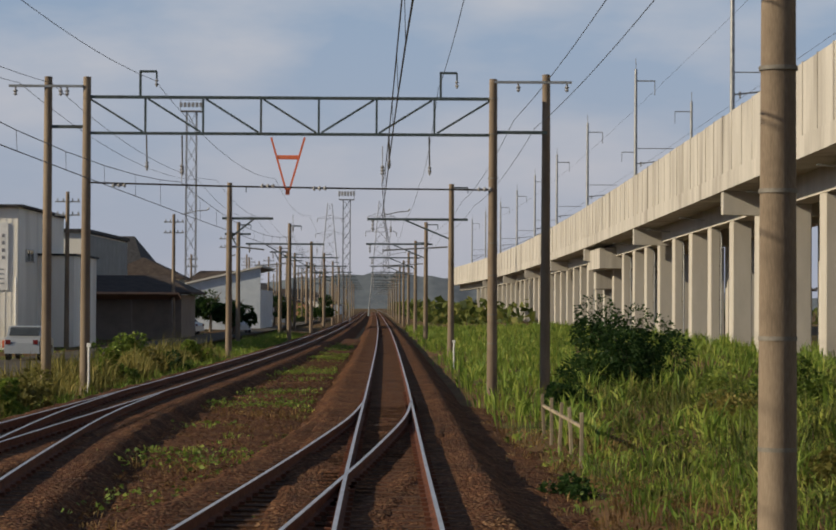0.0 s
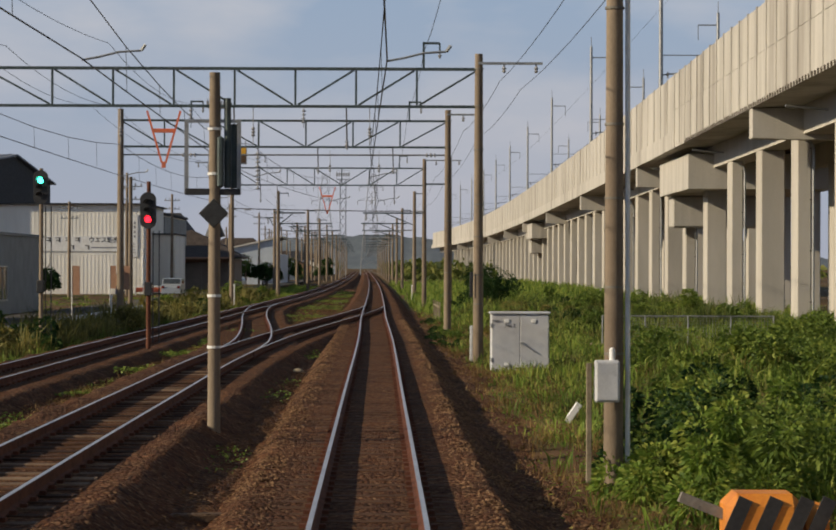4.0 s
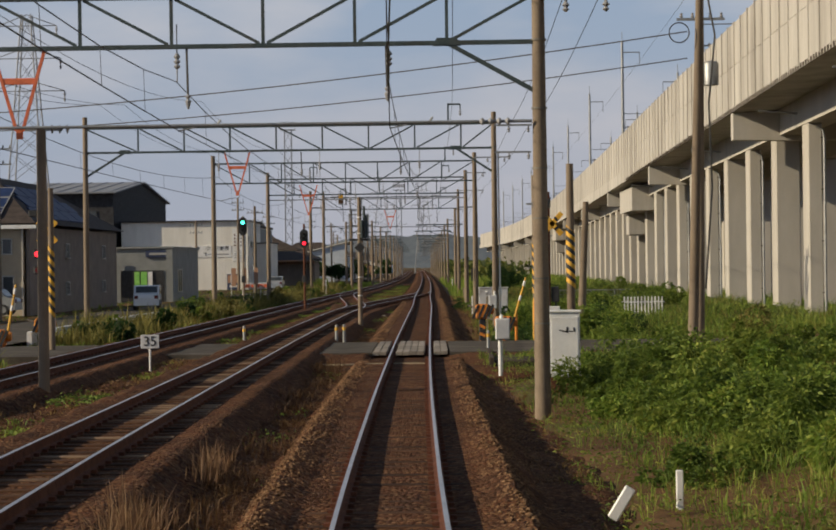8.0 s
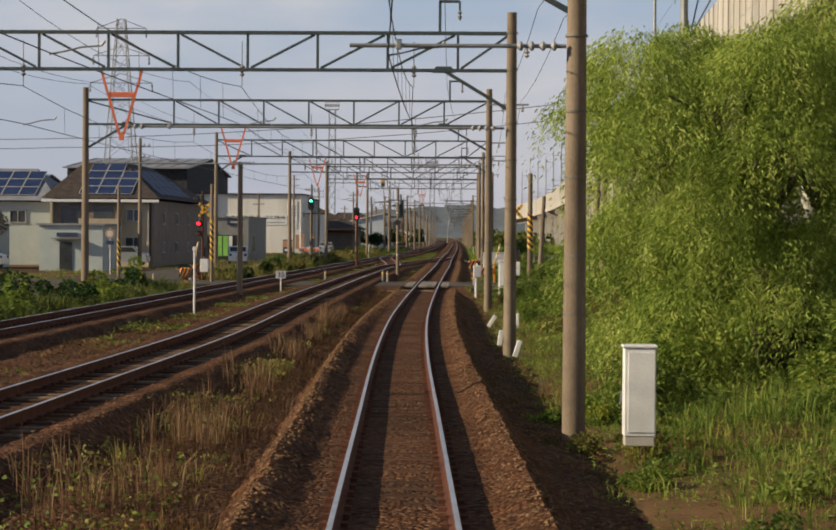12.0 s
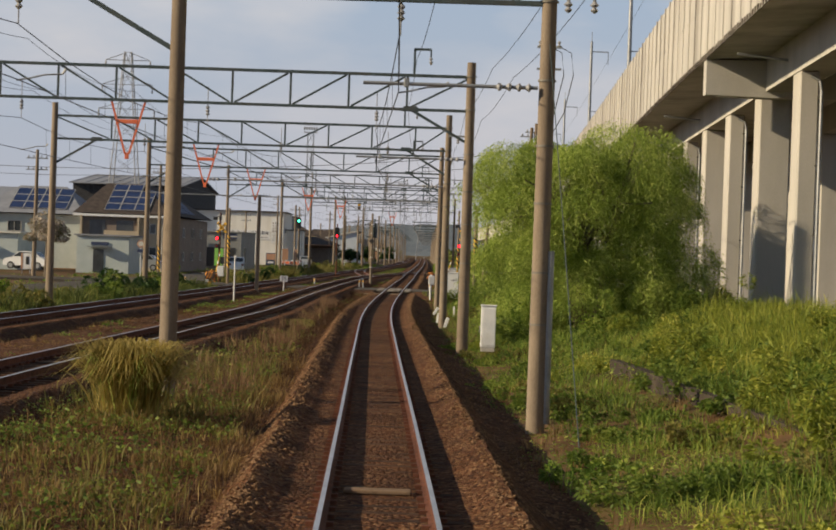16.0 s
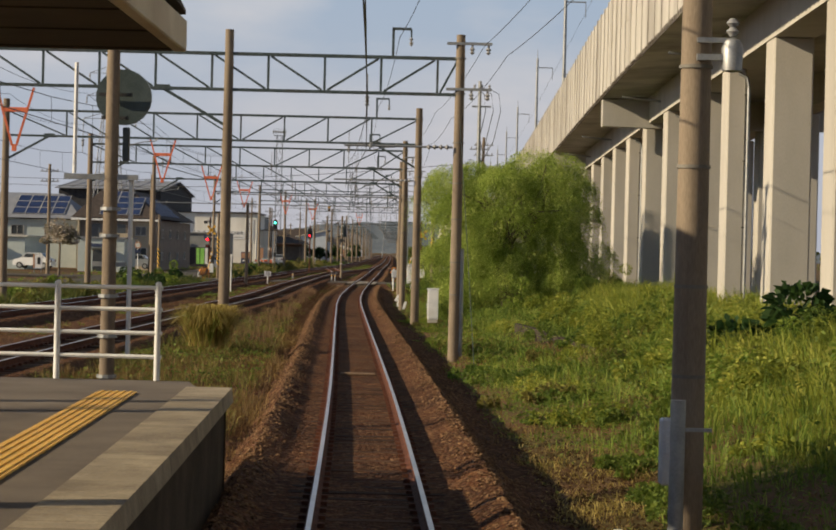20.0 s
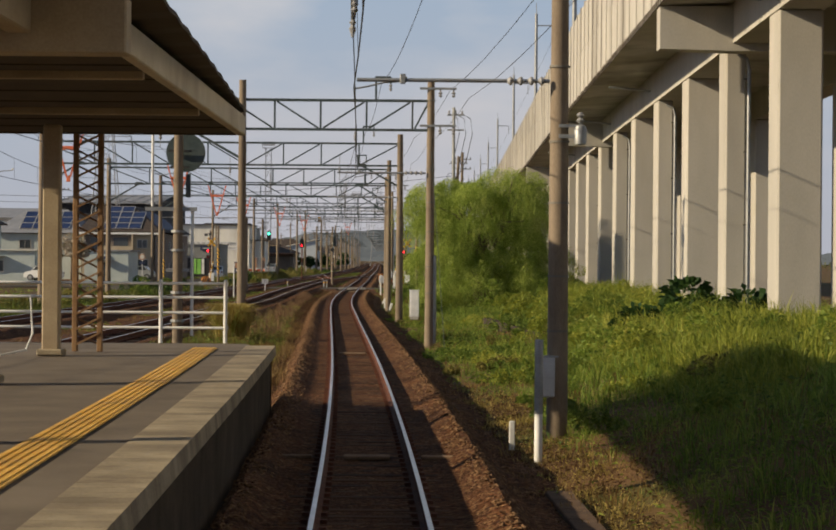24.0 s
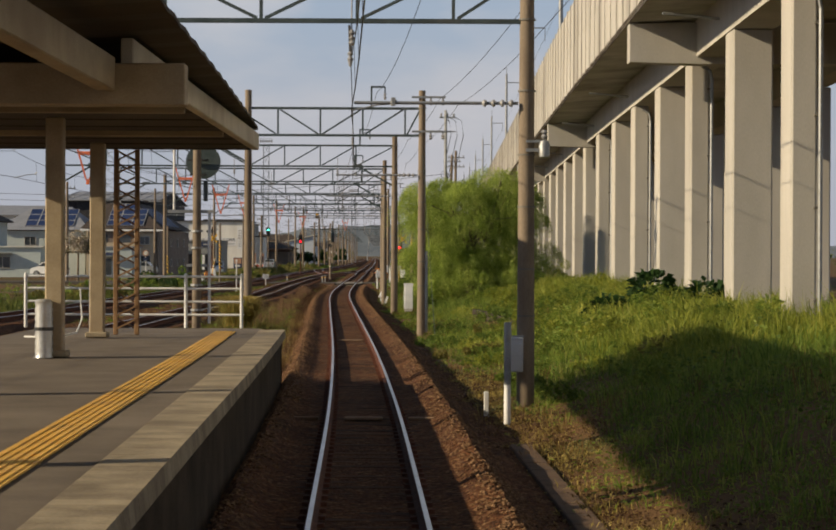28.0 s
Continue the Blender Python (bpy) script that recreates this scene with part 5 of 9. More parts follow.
def crossing_signal(x, y, face, label):
    """Crossing signal: post, crossbuck, two lamps, bell box and cabinet."""
    t = thing("crossing_signal", (x, y, -0.45), label, "crossing signal", "crossing signals")
    part("post", Geo().tube((0, 0, 0), (0, 0, 5.1), 0.055, n=10), "rust", t, "", True)
    s = face
    for a in (1, -1):
        cb_ = part("cross_board", Geo().box((0.12, -0.09 * s, 4.05), (0.95, 0.03, 0.17), 0.01, Matrix.Rotation(a * radians(48), 4, "Y")), "yellow", t, "yellow and black cross board")
        for q in (-0.33, 0.2):
            part("stripe", Geo().box((0.12 + q * math.cos(radians(48)), -0.108 * s, 4.05 - a * q * math.sin(radians(48))), (0.075, 0.012, 0.165), 0, Matrix.Rotation(a * radians(48), 4, "Y")), "black", cb_)
    for z, lit in ((3.3, True), (2.75, False)):
        lamp = part("lamp", Geo().box((-0.2, -0.04 * s, z), (0.3, 0.14, 0.28), 0.03), "black", t, "black square lamp housing")
        part("lens", Geo().tube((-0.2, -0.12 * s, z), (-0.2, -0.14 * s, z), 0.1, n=16), "red_on" if lit else "red_off", lamp, "round red lens")
        part("hood", Geo().box((-0.2, -0.19 * s, z + 0.14), (0.26, 0.2, 0.02)), "black", lamp)
    part("top_lamp", Geo().box((-0.36, 0, 4.68), (0.3, 0.2, 0.22), 0.03).box((-0.02, 0, 4.72), (0.2, 0.22, 0.3), 0.03).bar((-0.5, 0, 4.7), (0.1, 0, 4.9), 0.04), "black", t, "black bell and loudspeaker")
    part("cabinet", Geo().box((0.12, -0.05, 1.0), (0.44, 0.26, 0.72), 0.02), "white", t, "white steel control cabinet")
    part("motor_case", Geo().box((0.2, 0.1, 1.75), (0.26, 0.22, 0.5), 0.03), "black", t)
    part("cable", Geo().path([(0.1, 0.05, 0.3), (0.2, 0.05, 0.5), (0.22, 0.05, 1.5)], 0.03, 6), "cable", t)
    return t


M["red_on"] = mat_glow("red_signal_light", (1.0, 0.015, 0.03), 4.0)
M["green_on"] = mat_glow("green_signal_light", (0.05, 1.0, 0.62), 7.0)
M["red_off"] = mat("dark_red_glass", (0.10, 0.01, 0.01), (0.16, 0.02, 0.02), 5, 0.2, bump=0)
crossing_signal(5.42, -63.7, 1, "tall crossing signal with yellow cross board and lit red lamp")
crossing_signal(-11.6, -61.2, 1, "crossing signal with yellow cross board and lit red lamp by street")


def warning_pole(x, y, top, z0, z1, label, r=0.1, zy=0):
    t = thing("warning_pole", (x, y, -0.5), label, "warning pole", "striped warning poles")
    part("pole", Geo().tube((0, 0, 0), (0, 0, top + 0.5), r, r * 0.85, 12), "pole", t, "", True)
    striped(t, "bands", 0, 0, z0 + 0.5, z1 + 0.5, r * 1.06)
    if zy:
        part("foot_sleeve", Geo().tube((0, 0, 0.1), (0, 0, z0 + 0.4), r * 1.05, n=12), "yellow", t, "", True)
    return t


wp = warning_pole(5.12, -58.6, 5.4, 1.2, 2.9, "slim pole wrapped in yellow and black stripes", 0.075, 1)
part("crossarm", Geo().box((0.0, 0, 4.9), (0.5, 0.07, 0.07)), "galv", wp)
warning_pole(6.35, -59.5, 5.75, 1.55, 3.5, "stout concrete pole wrapped in yellow and black stripes", 0.15)
warning_pole(-10.45, -66.0, 4.9, 0.9, 3.0, "pole wrapped in yellow and black stripes beside the street", 0.1)
warning_pole(-14.4, -71.5, 4.6, 0.6, 2.0, "weathered striped pole at the crossing corner", 0.09)


def barrier(x, y, zc, arm_to, label, w=0.6, arm_mat="yellow"):
    """Barrier machine: striped gear case on a striped pedestal, weight, raised arm."""
    t = thing("crossing_barrier", (x, y, -0.5), label, "crossing barrier", "crossing barriers")
    part("pedestal", Geo().box((0, 0, (zc - 0.24) / 2), (0.22, 0.2, zc - 0.24), 0.02), "black", t)
    for k in range(3):
        part("stripe", Geo().box((0, -0.104, (zc - 0.3) * (0.18 + 0.3 * k)), (0.215, 0.012, 0.09), 0, Matrix.Rotation(radians(28), 4, "Y")), "amber", t)
    part("foot", Geo().box((0, 0, 0.04), (0.34, 0.32, 0.08), 0.015), "amber", t)
    c = part("gear_case", Geo().box((0, 0, zc), (w, 0.36, 0.5), 0.07), "amber", t, "orange and black striped gear case")
    for q in (-0.22, -0.04, 0.14, 0.27):
        part("stripe", Geo().box((q, -0.184, zc), (0.085, 0.012, 0.5), 0, Matrix.Rotation(radians(24), 4, "Y")), "black", c)
    part("side_drum", Geo().lathe((w / 2, 0, zc + 0.05), [(0.0, 0), (0.13, 0.01), (0.15, 0.06), (0.13, 0.15), (0.0, 0.17)], 14, "x"), "amber", t, "", True)
    part("link", Geo().bar((-w / 2 - 0.25, 0, zc + 0.22), (-w / 2 + 0.1, 0, zc + 0.08), 0.06), "deck", t)
    if arm_to:
        a = part("arm", Geo().tube((w / 2 + 0.05, 0, zc + 0.15), arm_to, 0.04, 0.028, 8), arm_mat, t, "raised orange and white barrier arm")
        p0 = Vector((w / 2 + 0.05, 0, zc + 0.15))
        d = Vector(arm_to) - p0
        for k in (0.45, 0.8):
            part("band", Geo().tube(p0 + d * k, p0 + d * (k + 0.12), 0.043, n=8), "white", a)
    return t


M["amber"] = mat("amber_paint", (0.55, 0.17, 0.02), (0.72, 0.27, 0.03), 4, 0.6, bump=0.08, c3=(0.25, 0.1, 0.04), stain=0.5)
barrier(3.95, -62.4, 0.82, (0.75, 0, 2.35), "crossing barrier with a striped gear case and raised arm")
barrier(3.25, -61.6, 1.22, None, "smaller crossing barrier case on a striped pedestal", 0.46)
barrier(-10.9, -72.2, 0.85, (0.6, 0, 2.4), "crossing barrier with a striped gear case by the street")
barrier(-12.2, -58.5, 0.85, None, "weathered crossing barrier case by the street")
for x, h in ((5.04, 1.5), (4.4, 1.15)):
    single("guard_post", Geo().tube((0, 0, 0), (0, 0, h), 0.05, 0.05, 10), "amber", "plain orange-yellow guard post at the crossing", "guard post", (x, -61.0, -0.5), group="guard posts", smooth=True)
# concrete kerb of an old foundation beside the crossing
single("foundation_kerb", Geo().box((0.75, 0, 0), (1.7, 5.8, 0.4), 0.03).box((-0.14, 0, 0.08), (0.14, 5.9, 0.42), 0.02), "dark_wall", "worn concrete foundation slab with a raised edge", "concrete slab", (3.5, -72.9, -0.5))
for x, y in ((-1.75, -60.2), (-1.5, -60.0), (3.3, -60.6), (3.35, -68.8), (-12.9, -73.4), (-12.4, -73.0), (-4.9, -60.5)):
    b = thing("bollard", (x, y, -0.35), "short steel bollard with yellow bands at the crossing", "bollard", "crossing bollards")
    part("tube", Geo().tube((0, 0, 0), (0, 0, 0.62), 0.055, 0.05, 10).lathe((0, 0, 0.62), [(0.05, 0), (0.035, 0.03), (0.0, 0.04)], 10), "galv", b, "", True)
    part("collar", Geo().tube((0, 0, 0.45), (0, 0, 0.56), 0.058, n=10), "yellow", b, "", True)
sb = thing("post_box", (3.55, -78.0, -0.6), "grey junction box on a white pipe post", "junction box")
part("post", Geo().tube((0, 0, 0), (0, 0, 0.95), 0.06, n=12), "white", sb, "", True)
part("case", Geo().box((0.06, 0, 1.22), (0.38, 0.26, 0.56), 0.025), "grey_box", sb)
part("lid", Geo().box((0.06, -0.135, 1.22), (0.33, 0.014, 0.5), 0.006), "grey_box", sb)
part("knob", Geo().lathe((0.03, 0, 1.5), [(0.05, 0), (0.05, 0.06), (0.02, 0.1)], 10), "white", sb)
cb2 = thing("relay_cabinet", (4.95, -83.4, -0.7), "tall white relay cabinet with dark scrawls on a concrete base", "relay cabinet")
part("body", Geo().box((0, 0, 1.1), (0.72, 0.62, 1.5), 0.02), "white", cb2)
part("roof", Geo().box((0, 0, 1.88), (0.78, 0.68, 0.06), 0.015), "white", cb2)
part("door", Geo().box((0, -0.318, 1.08), (0.62, 0.014, 1.34), 0.005), "white", cb2)
part("plinth", Geo().box((-0.05, 0, 0.16), (0.66, 0.58, 0.34), 0.02), "rust", cb2, "rusty base frame")
for q, (w, h) in enumerate(((0.22, 0.03), (0.05, 0.12), (0.1, 0.025), (0.04, 0.1))):
    part("scrawl", Geo().box((-0.02 + 0.08 * q, -0.328, 1.42 + 0.04 * (q % 2)), (w, 0.006, h), 0, Matrix.Rotation(0.25 - 0.1 * q, 4, "Y")), "black", cb2, "unreadable dark scrawl")
box = thing("signal_cabinet", (4.33, -14.4, -1.0), "square grey signal cabinet with two doors on short legs", "signal cabinet")
part("body", Geo().box((0, 0, 1.18), (1.6, 0.7, 1.6), 0.02), "grey_box", box)
part("roof", Geo().box((0, -0.02, 2.0), (1.68, 0.8, 0.06), 0.015), "grey_box", box)
for sx in (-1, 1):
    d = part("door", Geo().box((sx * 0.395, -0.36, 1.18), (0.77, 0.03, 1.5), 0.008), "grey_box", box)
    for z in (0.58, 1.78):
        part("hinge_pad", Geo().box((sx * 0.37, -0.385, z), (0.13, 0.025, 0.1), 0.008), "white", d, "pale square pad")
    for z in (0.7, 1.65):
        part("hinge", Geo().tube((sx * 0.79, -0.37, z - 0.06), (sx * 0.79, -0.37, z + 0.06), 0.025, n=8), "galv", d)
    part("leg", Geo().box((sx * 0.66, 0, 0.2), (0.16, 0.5, 0.4), 0.01), "rust", box, "rusty steel leg")
part("latch", Geo().box((0.06, -0.39, 1.16), (0.12, 0.03, 0.05), 0.01).bar((0.1, -0.4, 1.14), (0.44, -0.4, 0.9), 0.025), "galv", box, "latch handle with a hanging chain")
tn = bpy.data.curves.new("cabinet_number", "FONT")
tn.body, tn.size, tn.align_x, tn.align_y, tn.extrude = "No.2", 0.14, "CENTER", "CENTER", 0.002
tno = new("lettering", tn)
tno.parent, tno.location, tno.rotation_euler = box, (-0.27, -0.379, 1.645), (math.pi / 2, 0, 0)
tno.data.materials.append(M["cable"])
part("pull_handle", Geo().bar((-0.78, -0.4, 1.8), (-0.58, -0.4, 1.8), 0.022), "galv", box)


def colour_signal(x, y, zh, ztop, lit, label, hood=True):
    t = thing("colour_light_signal", (x, y, -0.6), label, "railway signal", "colour light signals")
    part("mast", Geo().tube((0, 0, 0), (0, 0, ztop + 0.6), 0.07, 0.06, 12), "pole" if lit == "green_on" else "rust", t, "", True)
    h = part("head", Geo().prism([(0.24 * math.cos(w), zh + 0.6 + (0.3 if math.sin(w) > 0 else -0.3) + 0.24 * math.sin(w)) for w in [2 * math.pi * k / 24 for k in range(24)]], "y", -0.14, -0.1), "black", t, "black oval backing board")
    part("case", Geo().box((0, -0.02, zh + 0.6), (0.26, 0.16, 0.7), 0.04), "black", h)
    for k, z in enumerate((0.22, -0.02, -0.26)):
        on = (k == 0 and lit == "green_on") or (k == 2 and lit == "red_on")
        part("lens", Geo().tube((0, -0.15, zh + 0.6 + z), (0, -0.17, zh + 0.6 + z), 0.1, n=16), lit if on else "black", h, "lit round lens" if on else "")
        part("visor", Geo().prism([(0.12 * math.cos(w), zh + 0.6 + z + 0.12 * math.sin(w)) for w in [math.pi * k2 / 8 for k2 in range(9)]] + [(0.11 * math.cos(w), zh + 0.6 + z + 0.11 * math.sin(w)) for w in [math.pi * k2 / 8 for k2 in range(8, -1, -1)]], "y", -0.42, -0.15), "black", h)
    part("ladder", Geo().bar((0.12, 0.1, 0.6), (0.12, 0.1, zh), 0.03).bar((0.3, 0.1, 0.6), (0.3, 0.1, zh), 0.03), "wire", t)
    part("case_box", Geo().box((0.0, -0.12, 2.2), (0.22, 0.18, 0.4), 0.02), "black", t)
    return t


colour_signal(-6.4, -11.0, 3.9, 4.75, "red_on", "black railway signal showing red on a rusty mast")
colour_signal(-10.4, -6.0, 4.75, 5.35, "green_on", "black railway signal showing green on a pale mast")
# pole with equipment between the first two tracks
mp_ = thing("equipment_pole", (-1.83, -40.7, -0.6), "concrete pole with a crossbar, boxes and pipes", "equipment pole")
part("pole", Geo().tube((0, 0, 0), (0, 0, 5.9), 0.105, 0.085, 14), "pole", mp_, "", True)
part("crossbar", Geo().box((-0.03, 0, 4.04), (0.86, 0.1, 0.1), 0.01), "black", mp_)
part("frame", Geo().bar((-0.44, 0, 4.0), (-0.44, 0, 5.14), 0.06).bar((0.38, 0, 4.0), (0.38, 0, 5.14), 0.06).bar((-0.47, 0, 5.14), (0.41, 0, 5.14), 0.05), "galv", mp_, "rectangular steel bracket frame")
part("diamond_board", Geo().box((0.0, -0.15, 3.7), (0.33, 0.03, 0.33), 0.01, Matrix.Rotation(radians(45), 4, "Y")), "black", mp_, "black diamond board")
part("pipe", Geo().tube((0.2, 0, 4.1), (0.2, 0, 5.5), 0.055, n=10).tube((0.3, 0.06, 4.1), (0.3, 0.06, 5.1), 0.05, n=8), "truss", mp_)
part("lamp_case", Geo().box((0.1, -0.1, 4.5), (0.1, 0.1, 0.8), 0.03), "truss", mp_)
part("signal_back", Geo().lathe((0, 0.1, 3.3), [(0.0, 0), (0.16, 0.05), (0.1, 0.2), (0.05, 0.3)], 12), "black", mp_, "black shrouded signal")
for z in (1.6, 2.4, 4.3, 5.0):
    part("clamp", Geo().tube((0, 0, z), (0, 0, z + 0.04), 0.112, n=12), "white", mp_)
sg = thing("speed_board", (-5.6, -78.0, -0.5), "white speed board reading 35 on a white post", "speed sign")
part("post", Geo().tube((0, 0, 0), (0, 0, 0.72), 0.03, n=8), "white", sg)
part("board", Geo().box((0, 0, 0.9), (0.48, 0.03, 0.36), 0.01), "grey_box", sg)
tx = bpy.data.curves.new("numerals", "FONT")
tx.body, tx.size, tx.align_x, tx.align_y, tx.extrude = "35", 0.36, "CENTER", "CENTER", 0.003
txo = new("numerals", tx)
txo.parent, txo.location, txo.rotation_euler = sg, (0, -0.022, 0.9), (math.pi / 2, 0, 0)
txo.data.materials.append(M["black"])
for x, y, h, lab in ((-5.5, -107.7, 2.2, "tall thin white post with a small cap between the tracks"), (-10.0, 66.0, 1.4, "white painted post by the poles"), (1.66, 92.0, 1.15, "white post with a small board by the track"), (-12.0, 22.0, 1.3, "white painted post by the weeds")):
    t = thing("marker_post", (x, y, -0.45), lab, "marker post", "white marker posts")
    part("post", Geo().tube((0, 0, 0), (0, 0, h), 0.035, n=8), "white", t, "", True)
    part("cap", Geo().box((0, 0, h + 0.05), (0.13, 0.06, 0.12), 0.01), "white", t)
for x, y, a in ((4.35, -109.3, 0.55), (4.6, -120.5, 0.12), (5.0, -126.0, 0.3), (4.3, -34.0, 0.6)):
    single("tilted_marker", Geo().box((0, 0, 0.1), (0.13, 0.07, 0.42), 0.015, Matrix.Rotation(a, 4, "Y")), "white", "tilted white concrete marker at the ballast edge", "marker", (x, y, -0.55), group="tilted markers")
q1l = thing("insulator_pole", (-6.2, -89.2, -0.6), "single concrete pole with insulators at its top", "concrete pole")
part("pole", Geo().tube((0, 0, 0), (0, 0, 5.9), 0.12, 0.1, 12), "pole", q1l, "", True)
part("crossarm", Geo().box((0, 0, 5.85), (0.9, 0.08, 0.07)), "galv", q1l)
for x in (0.2, 0.36, 0.52):
    part("insulator", Geo().lathe((x, 0, 5.85), [(0.02, 0), (0.1, 0.03), (0.02, 0.07)], 10, "x"), "ceramic", q1l, "", True)
# short timber fence stakes by the bank
st = thing("stake_fence", (2.75, 42.0, -0.6), "leaning pale stakes of a short fence by the bank", "stake fence")
for k in range(5):
    part("stake", Geo().box((0.05 * k, 4 - 2.0 * k, 0.5), (0.07, 0.05, 1.0), 0.008, Matrix.Rotation(0.05 * (k % 3 - 1), 4, "Y")), "coping", st)
part("rail", Geo().bar((0, 4, 0.75), (0.2, -4, 0.75), 0.05), "coping", st)
sf_ = thing("mesh_fence", (9.0, -4.0, -0.4), "grey wire mesh fence panel on a low concrete kerb", "fence")
for x in (-1.4, 0, 1.4, 2.8, 4.2):
    part("post", Geo().tube((x, 0, 0), (x, 0, 1.1), 0.03, n=8), "galv", sf_)
part("rail", Geo().tube((-1.4, 0, 1.08), (4.2, 0, 1.08), 0.022, n=8), "galv", sf_)
part("kerb", Geo().box((1.4, 0, 0.0), (6.4, 0.25, 0.4), 0.02), "coping", sf_)
mesh_ = Geo()
for k in range(57):
    mesh_.tube((-1.4 + 0.1 * k, 0, 0.2), (-1.4 + 0.1 * k, 0, 1.06), 0.004, n=4)
for k in range(9):
    mesh_.tube((-1.4, 0, 0.22 + 0.1 * k), (4.2, 0, 0.22 + 0.1 * k), 0.004, n=4)
part("mesh", mesh_, "galv", sf_, "", kind="stuff")
picket = thing("picket_fence", (11.0, -33.0, -0.3), "pale picket fence beside the crossing road", "fence")
for k in range(12):
    part("picket", Geo().box((-0.8 + 0.16 * k, 0, 0.5), (0.07, 0.03, 1.0), 0.008), "white", picket)
part("rail", Geo().box((0.08, 0.03, 0.75), (2.0, 0.03, 0.07)), "white", picket)


def utility_pole(x, y, top, lean, label, arms=2):
    t = thing("utility_pole", (x, y, -0.5), label, "utility pole", "utility poles")
    part("pole", Geo().tube((0, 0, 0), (lean, 0, top + 0.5), 0.16, 0.11, 12), "pole", t, "", True)
    for k in range(arms):
        z = top - 0.1 - 0.8 * k
        part("crossarm", Geo().box((lean, 0, z), (1.5, 0.08, 0.08)), "galv", t)
        for q in (-0.6, -0.25, 0.3, 0.65):
            part("insulator", Geo().lathe((lean + q, 0, z + 0.04), [(0.03, 0), (0.06, 0.05), (0.03, 0.1), (0.05, 0.14), (0.0, 0.17)], 8), "ceramic", t)
    return t


up = utility_pole(9.4, -70.0, 10.8, 0.35, "tall weathered utility pole with slack black cables", 1)
part("cable", Geo().path([(0.5, -0.1, 11.0), (0.75, -0.2, 9.5), (0.55, -0.15, 7.5), (0.62, -0.15, 5), (0.4, -0.1, 2)], 0.03, 6), "cable", up)
part("cable_loop", Geo().path([(0.2 + 0.3 * math.cos(w) - 0.5, -0.15, 9.6 + 0.3 * math.sin(w)) for w in [k * 0.4 for k in range(17)]], 0.02, 5), "cable", up)
up2 = utility_pole(10.0, -66.5, 11.3, 0.15, "tall grey utility pole beside the viaduct", 2)
part("transformer", Geo().lathe((0.45, 0, 8.3), [(0.0, 0), (0.24, 0.03), (0.25, 0.7), (0.2, 0.76), (0.0, 0.8)], 14), "galv", up2, "grey drum transformer", True)
utility_pole(7.0, -53.5, 4.6, 0.25, "short leaning timber pole by the crossing road", 0)
tp = thing("terminal_pole", (8.39, -132.85, -0.5), "slim steel pole with cable terminations and loops", "cable pole")
part("pole", Geo().tube((0, 0, 0), (0, 0, 10.9), 0.1, 0.08, 10), "galv", tp)
part("crossarm", Geo().box((0.1, 0, 10.5), (0.9, 0.08, 0.08)).box((0.1, 0, 9.7), (0.9, 0.08, 0.08)), "galv", tp)
for x in (-0.25, 0.1, 0.45):
    part("insulator", Geo().lathe((x, 0, 10.5), [(0.03, 0), (0.07, 0.06), (0.03, 0.12), (0.07, 0.18), (0.0, 0.26)], 8), "ceramic", tp)
    part("cable", Geo().path([(x, 0, 10.55), (x + 0.45, -0.05, 10.3), (x + 0.55, -0.05, 9.5), (x + 0.25, 0, 8.1), (0.12, 0, 7.0)], 0.018, 6), "cable", tp)
for x, y, h in ((-22.7, 110.0, 10.2), (-20.9, 129.0, 9.0), (-21.4, -23.0, 9.2), (-27.0, 106.0, 7.6), (-17.5, 200.0, 9.0), (-16.0, 60.0, 7.8), (-24.5, -62.0, 8.6), (-30.0, -95.0, 9.2), (-18.0, 160.0, 9.0)):
    utility_pole(x, y, h, 0.0, "slim grey utility pole beside the street", 2)

# things hung over the tracks by the turnout
lant = thing("hanging_signal_box", (-5.95, 19.4, 6.7), "small yellow and grey box hung from the overhead wires", "signal box")
part("frame", Geo().box((0, 0, 0.36), (0.36, 0.1, 0.74), 0.01), "galv", lant)
part("upper_panel", Geo().box((0, -0.06, 0.58), (0.3, 0.03, 0.26), 0.005), "yellow", lant, "yellow upper panel")
part("lower_panel", Geo().box((0, -0.06, 0.24), (0.3, 0.03, 0.34), 0.005), "sleeper_pale", lant, "faded pink lower panel")
part("hook", Geo().tube((-0.12, 0, 0.72), (-0.12, 0, 1.0), 0.015, n=6), "wire", lant)
part("hook", Geo().tube((0.12, 0, 0.72), (0.12, 0, 1.0), 0.015, n=6), "wire", lant)
strg = thing("insulator_string", (-5.28, 19.4, 5.45), "long hanging string of dished grey insulators", "insulator string")
for k in range(9):
    part("dish", Geo().lathe((0, 0, 0.15 + 0.19 * k), [(0.02, 0.0), (0.12, 0.03), (0.11, 0.06), (0.03, 0.11), (0.02, 0.19)], 12), "ceramic", strg, "", True)
part("rod", Geo().tube((0, 0, 1.8), (0, 0, 3.0), 0.02, n=6), "wire", strg)
for x in (-8.0, -3.2):
    st2 = thing("insulator_string", (x, 17.3, 8.15), "short hanging string of dished grey insulators", "insulator string")
    for k in range(4):
        part("dish", Geo().lathe((0, 0, 0.2 + 0.16 * k), [(0.02, 0.0), (0.1, 0.03), (0.09, 0.05), (0.03, 0.1), (0.02, 0.16)], 10), "ceramic", st2, "", True)
    part("rod", Geo().tube((0, 0, 0), (0.02, 0, 0.2), 0.015, n=6), "wire", st2)
single("pole_plate", Geo().box((0, 0, 0), (0.1, 0.03, 0.78), 0.008), "black", "narrow black plate fixed beside a concrete pole", "plate", (3.2, -7.45, 1.72))
